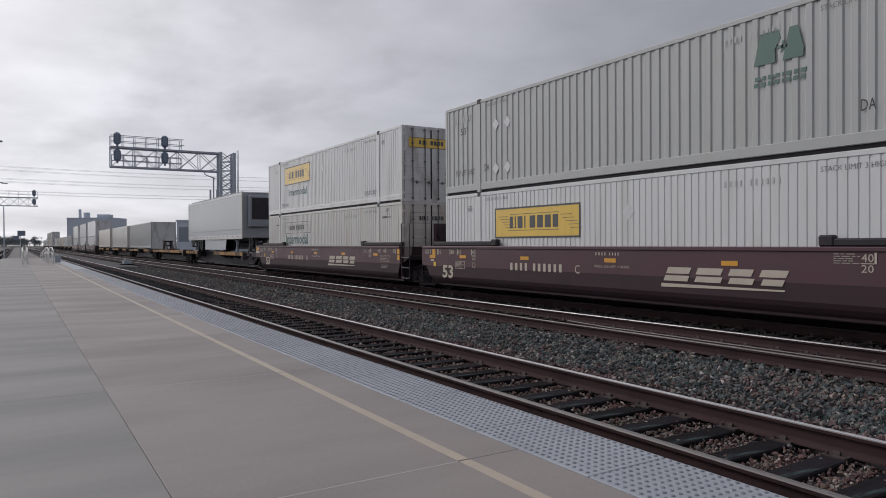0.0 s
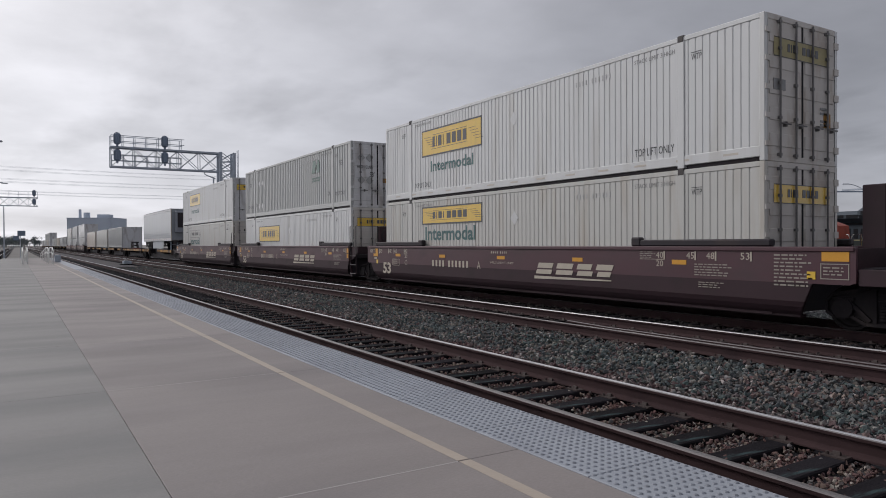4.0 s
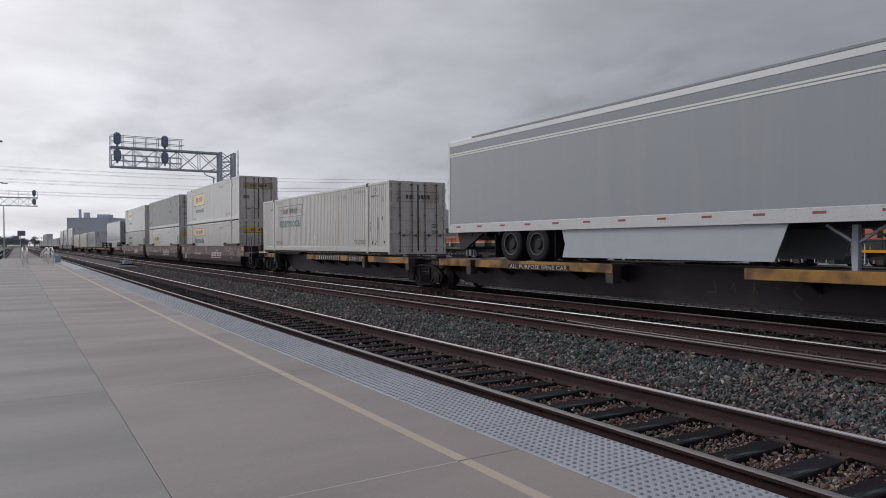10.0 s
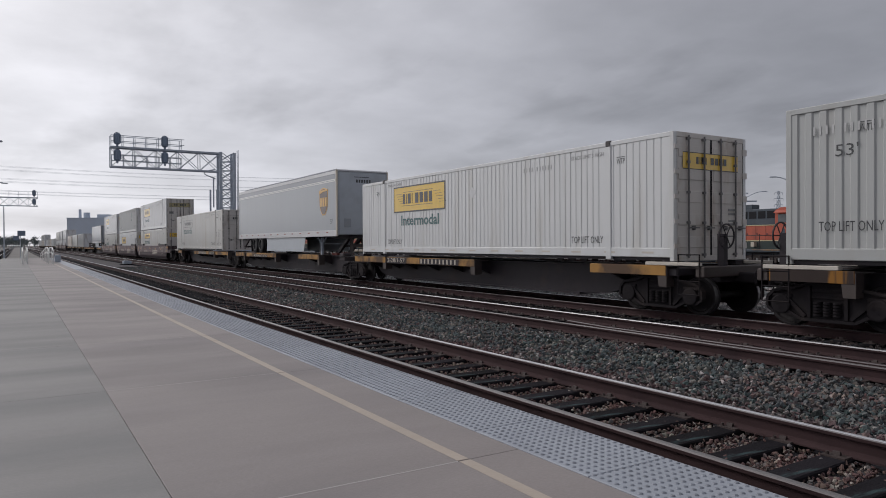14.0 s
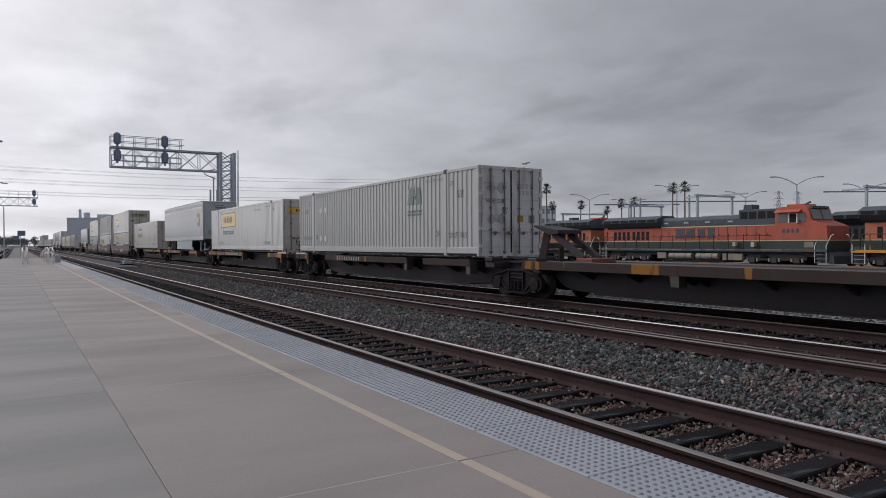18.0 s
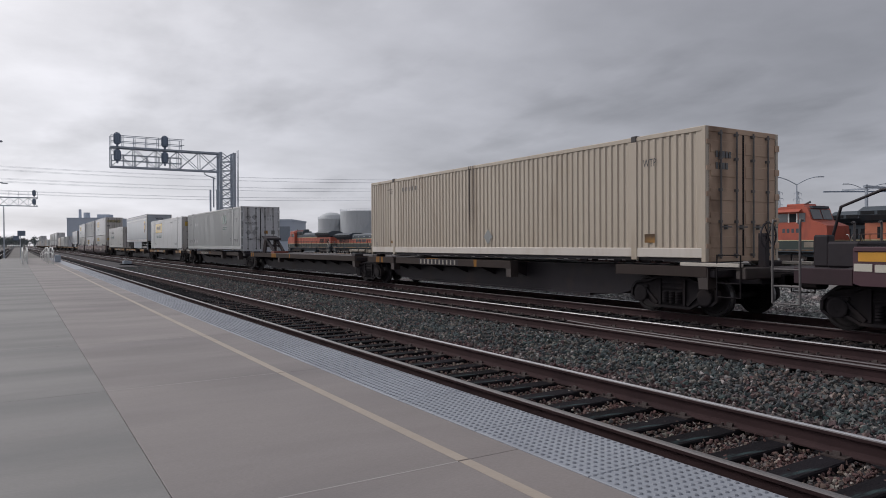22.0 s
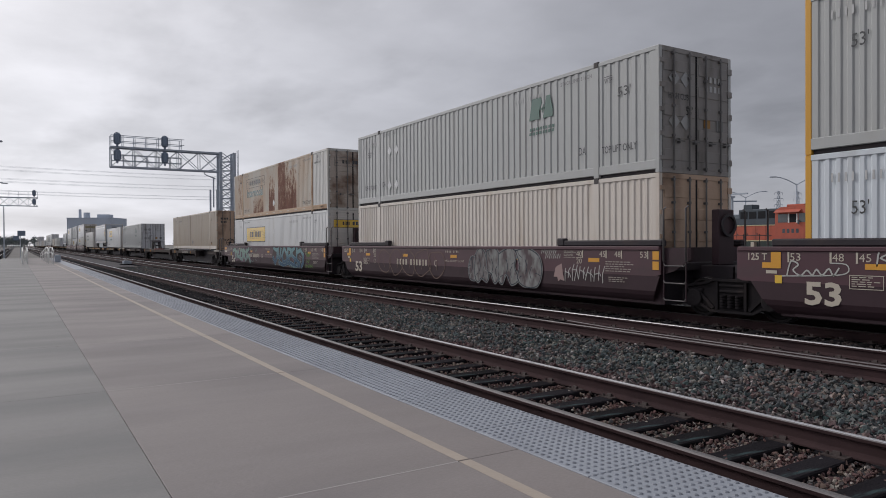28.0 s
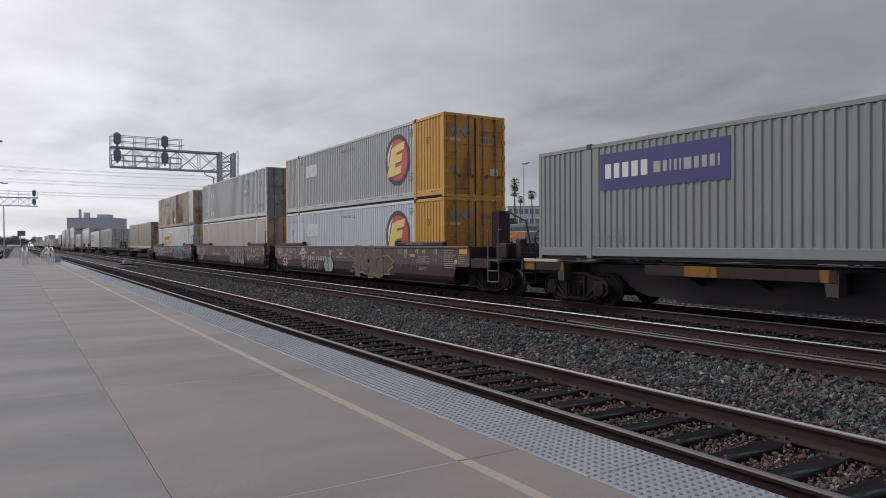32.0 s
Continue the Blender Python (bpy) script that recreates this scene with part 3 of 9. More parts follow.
def scatter_stones(name, regions, seed, label, stops, rounded=False):
    """Loose stones, too many to count: one object."""
    rng = np.random.default_rng(seed)
    block = np.array([(x, y, z) for x in (-0.66, 0.66) for y in (-0.66, 0.66) for z in (-0.66, 0.66)])
    tri = np.array([(0, 1, 3), (0, 3, 2), (4, 6, 7), (4, 7, 5), (0, 4, 5), (0, 5, 1), (2, 3, 7), (2, 7, 6), (0, 2, 6), (0, 6, 4), (1, 5, 7), (1, 7, 3)])
    if rounded:
        g = (1 + 5 ** 0.5) / 2
        block = np.array([(-1, g, 0), (1, g, 0), (-1, -g, 0), (1, -g, 0), (0, -1, g), (0, 1, g), (0, -1, -g), (0, 1, -g), (g, 0, -1), (g, 0, 1), (-g, 0, -1), (-g, 0, 1)]) * 0.46
        tri = np.array([(a, b, c) for a, b, c in itertools.combinations(range(12), 3)
                        if max(np.linalg.norm(block[a] - block[b]), np.linalg.norm(block[b] - block[c]), np.linalg.norm(block[a] - block[c])) < 0.95])
        out = np.einsum("ij,ij->i", np.cross(block[tri[:, 1]] - block[tri[:, 0]], block[tri[:, 2]] - block[tri[:, 0]]), block[tri[:, 0]])
        tri[out < 0] = tri[out < 0][:, ::-1]
    size_of = len(block)
    vs, fs, k = [], [], 0
    for x0, x1, y0, y1, z, count, size in regions:
        pos = np.stack([rng.uniform(x0, x1, count), rng.uniform(y0, y1, count), z + rng.normal(0, 0.017, count)], 1)
        sc = size * rng.uniform(0.55, 1.25, (count, 1)) * rng.uniform(0.45, 1.25, (count, 3))
        q = rng.normal(size=(count, 4))
        q /= np.linalg.norm(q, axis=1, keepdims=True)
        w, x, y, zz = q.T
        rot = np.stack([np.stack([1 - 2 * (y * y + zz * zz), 2 * (x * y - w * zz), 2 * (x * zz + w * y)], 1),
                        np.stack([2 * (x * y + w * zz), 1 - 2 * (x * x + zz * zz), 2 * (y * zz - w * x)], 1),
                        np.stack([2 * (x * zz - w * y), 2 * (y * zz + w * x), 1 - 2 * (x * x + y * y)], 1)], 1)
        shape = block[None] * rng.uniform(0.36, 1.38, (count, size_of, 3)) * sc[:, None, :]
        v = np.einsum("nij,nkj->nki", rot, shape) + pos[:, None, :]
        vs.append(v.reshape(-1, 3))
        fs.append((tri[None] + (k + size_of * np.arange(count))[:, None, None]).reshape(-1, 3))
        k += size_of * count
    v, f = np.concatenate(vs), np.concatenate(fs)
    me = bpy.data.meshes.new(name)
    me.vertices.add(len(v))
    me.vertices.foreach_set("co", v.ravel())
    me.loops.add(f.size)
    me.loops.foreach_set("vertex_index", f.ravel())
    me.polygons.add(len(f))
    me.polygons.foreach_set("loop_start", np.arange(0, f.size, 3))
    me.polygons.foreach_set("use_smooth", np.zeros(len(f), dtype=bool))
    me.update(calc_edges=True)
    me.materials.append(stone_material(stops))
    return tagged(new(name, me), label, "ballast", "", "stuff")


def stone_material(stops):
    mt = bpy.data.materials.new("mixed_crushed_stone")
    mt.use_nodes = True
    n, l = mt.node_tree.nodes, mt.node_tree.links
    b = n["Principled BSDF"]
    b.inputs["Roughness"].default_value = 0.85
    g = n.new("ShaderNodeNewGeometry")
    r = ramp_node(n, stops)
    l.new(g.outputs["Random Per Island"], r.inputs[0])
    t = n.new("ShaderNodeTexNoise")
    t.inputs["Scale"].default_value = 45
    tc = n.new("ShaderNodeTexCoord")
    l.new(tc.outputs["Object"], t.inputs["Vector"])
    mx = n.new("ShaderNodeMix")
    mx.data_type, mx.blend_type = "RGBA", "MULTIPLY"
    mx.inputs[0].default_value = 0.5
    l.new(r.outputs[0], mx.inputs[6])
    l.new(t.outputs["Fac"], mx.inputs[7])
    broad = n.new("ShaderNodeTexNoise")
    broad.inputs["Scale"].default_value = 0.7
    l.new(tc.outputs["Object"], broad.inputs["Vector"])
    hue = ramp_node(n, ((0.36, (1.10, 0.95, 0.95)), (0.50, (1.0, 1.0, 1.0)), (0.64, (0.93, 1.02, 1.0))))
    l.new(broad.outputs["Fac"], hue.inputs[0])
    tone = n.new("ShaderNodeMix")
    tone.data_type, tone.blend_type = "RGBA", "MULTIPLY"
    tone.inputs[0].default_value = 1.0
    l.new(mx.outputs[2], tone.inputs[6])
    l.new(hue.outputs[0], tone.inputs[7])
    l.new(tone.outputs[2], b.inputs["Base Color"])
    return mt


RAIL_PROFILE = [(-0.076, -0.186), (0.076, -0.186), (0.074, -0.172), (0.016, -0.152), (0.010, -0.140), (0.010, -0.050), (0.035, -0.040), (0.0370, -0.013), (0.030, -0.0035), (0.018, 0.0),
                (-0.018, 0.0), (-0.030, -0.0035), (-0.0370, -0.013), (-0.035, -0.040), (-0.010, -0.050), (-0.010, -0.140), (-0.016, -0.152), (-0.074, -0.172)]


def track(name, x, label, y_lo, y_hi, tie_rows, rail_z=0.0, pitch=0.53, shiny=False, tops=("rail_top", "rail_top"), edges=("rail_edge", "rail_edge")):
    """Two rails on timber ties with plates and spikes; the ties of tie_rows are pieces, the rest one part."""
    root = thing(name, label, "track", kind="structure")
    for side, head, edge in ((-0.7525, tops[0], edges[0]), (0.7525, tops[1], edges[1])):
        s = Shape()
        cuts = [y_lo] + [y for y in range(int(y_lo) + 12, int(y_hi), 60)] + [y_hi]
        n = len(RAIL_PROFILE)
        for a, b in zip(cuts, cuts[1:]):
            v = [(px, t, pz) for t in (a, b) for px, pz in RAIL_PROFILE]
            for i in range(n):
                s.add([v[i], v[(i + 1) % n], v[n + (i + 1) % n], v[n + i]], [(0, 1, 2, 3)], 1 if i in (8, 9, 10) else 2 if i == 11 else 0)
        part("rail", s, [M["rail_side"], M[head], M[edge] if shiny else M["rail_side"]], root, "rust-brown steel rail with a polished head", Matrix.Translation((x + side, 0, rail_z)))
    tie_me = box(-1.30, 1.30, -0.115, 0.115, -0.36, -0.186, 0.012).mesh("tie", M["tie"])
    ps = Shape()
    for side in (-0.7525, 0.7525):
        ps.box(side - 0.17, side + 0.17, -0.10, 0.10, -0.186, -0.172)
        for dx in (-0.10, 0.10):
            ps.prism([(side + dx - 0.022, -0.176), (side + dx + 0.022, -0.176), (side + dx + 0.010, -0.140), (side + dx - 0.010, -0.140)], -0.032, 0.032)
            ps.tube((side + dx * 1.35, 0.06, -0.18), (side + dx * 1.35, 0.06, -0.145), 0.014, 6)
    plate_me = ps.mesh("tie_plate", M["plate"])
    rest, rest_p = Shape(), Shape()
    rng = random.Random(len(name))
    y = y_lo + 0.2
    while y < min(y_hi, 420):
        if tie_rows[0] <= y <= tie_rows[1]:
            m = Matrix.Translation((x + rng.uniform(-0.04, 0.04), y, rail_z)) @ pose(0, 0, 0, 0, 0, rng.uniform(-0.8, 0.8))
            tie = part("tie", tie_me, None, root, "", m)
            part("tie_plate", plate_me, None, tie)
        else:
            rest.box(x - 1.30, x + 1.30, y - 0.115, y + 0.115, rail_z - 0.36, rail_z - 0.186)
            if y < 60:
                for side in (-0.7525, 0.7525):
                    for dx in (-0.10, 0.10):
                        rest_p.box(x + side + dx - 0.03, x + side + dx + 0.03, y - 0.06, y + 0.06, rail_z - 0.186, rail_z - 0.12)
        y += pitch
    tagged(part("distant_ties", rest, M["tie"], root), kind="stuff")
    if rest_p.v:
        tagged(part("distant_clips", rest_p, M["plate"], root), kind="stuff")
    return root


def platform():
    """Concrete slabs with sawn joints, a painted line and a tactile edge."""
    root = thing("platform", "long low concrete passenger platform beside the near track", "platform", kind="structure")
    base = Shape().prism([(-1.32, -0.56), (EDGE_X - 0.03, -0.56), (EDGE_X - 0.03, 0.17), (-1.32, 0.17)], Y_LO, PLAT_END)
    part("platform_base", base, M["concrete"], root, "grey concrete platform base and edge wall")
    joints_y = [-13.9] + [3.76 + 3.66 * k for k in range(-4, 24)] + [PLAT_END]
    bands = [(-1.35, 0.735, "concrete"), (0.735, 2.94, "concrete_warm")]
    for x0, x1, mk in bands:
        for a, b in zip(joints_y, joints_y[1:]):
            part("slab", box(x0 + 0.002, x1 - 0.002, a + 0.002, b - 0.002, 0.10, PLAT_Z, 0.003), M[mk], root)
    for a in joints_y[1:-1]:
        part("joint_filler", box(0.74, 2.44, a - 0.007, a + 0.007, PLAT_Z - 0.02, PLAT_Z + 0.001), M["joint"], root)
    line = Shape()
    for a, b in zip(joints_y, joints_y[1:]):
        line.box(2.445, 2.530, a + 0.01, b - 0.01, PLAT_Z - 0.002, PLAT_Z + 0.002)
    part("painted_line", line, M["line"], root, "worn pale yellow safety line")
    k = 0
    y = Y_LO
    while y < PLAT_END - 0.9:
        part("tactile_tile", box(2.944, EDGE_X, y + 0.003, y + 1.217, 0.10, PLAT_Z + 0.004, 0.004), M["tactile"], root)
        y += 1.22
        k += 1
    domes = Shape()
    for j in range(-210, int((46 - 1.0) / 0.061)):
        for i in range(11):
            cx, cy = 2.985 + 0.061 * i, 1.0 + 0.061 * j
            r0, r1, z0, z1 = 0.019, 0.010, PLAT_Z + 0.0035, PLAT_Z + 0.0115
            v = [(cx + r * math.cos(t), cy + r * math.sin(t), z) for r, z in ((r0, z0), (r1, z1)) for t in (0.3, 1.35, 2.4, 3.44, 4.49, 5.54)]
            domes.add(v, [(q, (q + 1) % 6, 6 + (q + 1) % 6, 6 + q) for q in range(6)] + [(6, 7, 8, 9, 10, 11)], 0)
    tagged(part("tactile_domes", domes, M["dome"], root, "rows of small raised warning domes"), kind="stuff")


ground()
platform()
GREY_STONE = ((0.0, (0.030, 0.034, 0.040)), (0.18, (0.072, 0.090, 0.096)), (0.34, (0.135, 0.118, 0.102)), (0.47, (0.142, 0.082, 0.086)),
              (0.56, (0.058, 0.090, 0.088)), (0.72, (0.094, 0.108, 0.120)), (0.84, (0.150, 0.152, 0.146)), (0.94, (0.250, 0.212, 0.180)), (0.985, (0.400, 0.375, 0.370)))
BROWN_STONE = ((0.0, (0.068, 0.033, 0.035)), (0.30, (0.150, 0.080, 0.076)), (0.55, (0.185, 0.118, 0.098)), (0.75, (0.128, 0.118, 0.120)), (0.90, (0.243, 0.188, 0.150)), (0.98, (0.420, 0.375, 0.340)))
RED_STONE = ((0.0, (0.060, 0.036, 0.040)), (0.35, (0.150, 0.086, 0.090)), (0.60, (0.125, 0.118, 0.122)), (0.80, (0.200, 0.140, 0.130)), (0.97, (0.380, 0.330, 0.320)))
DARK_STONE = ((0.0, (0.020, 0.016, 0.017)), (0.5, (0.044, 0.034, 0.034)), (0.97, (0.100, 0.084, 0.076)))
PALE_STONE = ((0.0, (0.110, 0.110, 0.115)), (0.35, (0.220, 0.220, 0.222)), (0.70, (0.330, 0.325, 0.320)), (0.97, (0.520, 0.510, 0.500)))
scatter_stones("ballast_stones", [
    (6.75, 8.85, 0.5, 9, -0.160, 7200, 0.043), (6.75, 8.85, 9, 22, -0.160, 10500, 0.043), (6.75, 8.95, 22, 60, -0.165, 13500, 0.050),
    (8.75, 9.25, 0.5, 22, -0.190, 1500, 0.040)], 5, "loose grey, tan and greenish crushed ballast stones", GREY_STONE, True)
scatter_stones("reddish_ballast", [
    (6.10, 7.05, 0.5, 12, -0.172, 3900, 0.037), (6.10, 7.0, 12, 45, -0.175, 5200, 0.044)], 15, "reddish crushed stones along the near rail", RED_STONE, True)
scatter_stones("far_side_ballast", [
    (14.7, 19.0, 3.0, 30, -0.20, 12500, 0.052), (14.7, 19.0, 30, 90, -0.20, 10500, 0.070), (19.0, 26.4, 5.0, 45, -0.22, 15000, 0.075)], 16, "pale grey crushed stones beyond the freight train", PALE_STONE)
scatter_stones("gravel_between_ties", [
    (4.5, 5.98, 1.0, 9, -0.233, 8600, 0.027), (4.5, 5.98, 9, 24, -0.233, 9900, 0.028), (4.5, 5.98, 24, 45, -0.240, 5000, 0.032), (3.75, 4.4, 1.0, 20, -0.235, 3000, 0.030)],
    6, "small reddish brown gravel between the near ties", BROWN_STONE, True)
scatter_stones("oily_ballast", [
    (8.85, 9.40, 0.5, 50, -0.225, 4500, 0.034), (9.5, 10.9, 1.0, 40, -0.225, 7000, 0.03), (11.0, 12.9, 1.0, 40, -0.215, 9000, 0.034), (13.0, 14.45, 1.0, 40, -0.225, 6000, 0.032)], 7, "oil-darkened ballast under the main tracks", DARK_STONE)


# ---- the freight train ----
TX = TRACKS["train"]
LEN, WID, HGT = 16.154, 2.591, 2.908
MOVERS = []   # (thing, its place along the track at the start, its height)
WHEELS = []   # (wheelset, its pose in its truck)


def gone(t):
    """How far the train has rolled after t seconds; it slowly gathers speed."""
    return 5.896 * t + 0.0217 * t * t


def rolling(ob, y0, z):
    ob.matrix_basis = pose(TX, y0, z)
    MOVERS.append((ob, y0, z))
    return ob


def fitted(body, mat, root, x, y0, y1, z0, z1, bold=0.0):
    """Words stretched to run from y0 down to y1 between z0 and z1."""
    me = text_mesh(body, 1.0, 1.0, bold).copy()
    lo = Vector([min(v.co[i] for v in me.vertices) for i in range(3)])
    hi = Vector([max(v.co[i] for v in me.vertices) for i in range(3)])
    me.transform(Matrix.Diagonal(((y0 - y1) / (hi.x - lo.x), (z1 - z0) / (hi.y - lo.y), 1, 1)) @ Matrix.Translation(-(lo + hi) / 2))
    me.materials.append(mat)
    return part("lettering", me, mat, root, "", Matrix.Translation((x - 0.001, (y0 + y1) / 2, (z0 + z1) / 2)) @ SIDE)


def corrugated(x_out, y0, y1, z0, z1, style, depth, inward):
    """A pressed wall sheet from y0 to y1 whose ribs run upright."""
    pattern = {"groove": (0.136, 0.007, 0.029, 0.011), "wave": (0.112, 0.030, 0.100, 0.030), "fine": (0.072, 0.032, 0.066, 0.032), "flat": (0.158, 0.014, 0.022, 0.014)}[style]
    pts, y = [(y0, 0.0)], y0 + 0.05
    pts.append((y, 0.0))
    while y + sum(pattern) < y1 - 0.05:
        for step, d in zip(pattern, (0.0, depth, depth, 0.0)):
            y += step
            pts.append((y, d))
    pts += [(y1 - 0.03, 0.0), (y1, 0.0)]
    s = Shape()
    v = [(x_out + inward * d, yy, z) for z in (z0, z1) for yy, d in pts]
    n = len(pts)
    s.add(v, [(i, i + 1, n + i + 1, n + i) for i in range(n - 1)])
    # sheet thickness behind, closing the wall
    s.box(*sorted((x_out + inward * (depth + 0.002), x_out + inward * (depth + 0.03))), y0, y1, z0, z1)
    return s


def door_end(root, y, mat, bar_mat, x0, x1, z0, z1, post, placard=None, ribs=True):
    """Two doors with lock rods, cams, handles and hinges, on the end at y that faces back."""
    mid = (x0 + x1) / 2
    for a, b in ((x0, mid - 0.014), (mid + 0.014, x1)):
        s = Shape().box(a, b, y - 0.03, y + 0.03, z0, z1, 0.006)
        if ribs:
            for k in range(5):
                zc = z0 + (z1 - z0) * (k + 0.6) / 5.2
                s.box(a + 0.06, b - 0.06, y - 0.045, y - 0.028, zc - 0.13, zc + 0.13, 0.008)
        d = part("door", s, mat, root, "ribbed steel container door with lock rods")
        part("door_gasket", Shape().box(a - 0.012, a + 0.016, y - 0.036, y - 0.028, z0, z1).box(b - 0.016, b + 0.012, y - 0.036, y - 0.028, z0, z1), M["rubber"], d, "black rubber door seal")
        w = b - a
        for q in (0.30, 0.76) if a == x0 else (0.24, 0.70):
            xr = a + w * q
            r = Shape().tube((xr, y - 0.085, z0 - 0.05), (xr, y - 0.085, z1 + 0.05), 0.021, 8)
            part("lock_rod", r, bar_mat, d)
            for zc in (z0 + 0.02, z0 + 0.75, (z0 + z1) / 2 + 0.1, z1 - 0.55, z1 - 0.02):
                part("rod_bracket", Shape().box(xr - 0.04, xr + 0.04, y - 0.10, y - 0.03, zc - 0.028, zc + 0.028), M["rod"], d)
            h = Shape().box(xr - 0.02, xr + 0.34, y - 0.115, y - 0.095, z0 + 0.62, z0 + 0.65, 0.004).box(xr + 0.165, xr + 0.205, y - 0.11, y - 0.03, z0 + 0.58, z0 + 0.68)
            part("handle", h, M["rod"], d)
        xe = a if a == x0 else b
        for k in range(5):
            zc = z0 + 0.22 + (z1 - z0 - 0.44) * k / 4
            part("hinge", Shape().box(xe - 0.09, xe + 0.05, y - 0.06, y - 0.02, zc - 0.05, zc + 0.05) if a == x0 else Shape().box(xe - 0.05, xe + 0.10, y - 0.065, y - 0.02, zc - 0.07, zc + 0.07), post, d)


def panel_logo(root, x, y0, y1, z0, z1, outline_only=False):
    """A bordered panel with a scroll and a brand word as plain blocks."""
    if not outline_only:
        flat(root, "logo_panel", M["logo_yellow"], x, y1, y0, z0, z1, "yellow logo panel with a black border")
    xx = x - 0.003
    t = 0.02 if outline_only else 0.05
    s = Shape()
    for a, b, c, d in ((y1, y0, z0, z0 + t), (y1, y0, z1 - t, z1), (y1, y1 + t, z0 + t, z1 - t), (y0 - t, y0, z0 + t, z1 - t)):
        s.box(xx - 0.003, xx, a, b, c, d)
    part("logo_border", s, M["black"], root)
    h, w = z1 - z0, y0 - y1
    letter_bars(root, M["black"], xx, y0 - 0.20 * w, y1 + 0.23 * w, z0 + 0.32 * h, z0 + 0.70 * h, (0.45, 0.14, 0.68, 0.14, -0.05, 0.74, 0.74, 0.74, 0.66))
    sc = Shape()
    for k in range(5):
        zz = z0 + h * (0.70 - 0.09 * k)
        a = y0 - w * (0.045 + 0.026 * k)
        sc.box(xx - 0.003, xx, a - 0.13 * w, a, zz, zz + 0.012)
    for k in range(5):
        zz = z0 + h * (0.68 - 0.10 * k)
        a = y1 + w * (0.185 - 0.026 * k)
        sc.box(xx - 0.003, xx, a - 0.10 * w, a + 0.02 * w, zz, zz + 0.012)
    sc.box(xx - 0.003, xx, y1 + 0.22 * w, y0 - 0.17 * w, z0 + 0.24 * h, z0 + 0.255 * h)
    sc.box(xx - 0.003, xx, y1 + 0.22 * w, y0 - 0.20 * w, z0 + 0.76 * h, z0 + 0.775 * h)
    part("scroll_pattern", sc, M["black"], root)


def diamond(root, x, y, z, r=0.2):
    s = Shape()
    s.prism([(y, z - r), (y + r, z), (y, z + r), (y - r, z)], x - 0.003, x, "x")
    part("placard_holder", s, M["holder"], root, "small diamond placard holder")


RIB = {"groove": 0.013, "wave": 0.026, "fine": 0.026, "flat": 0.012}


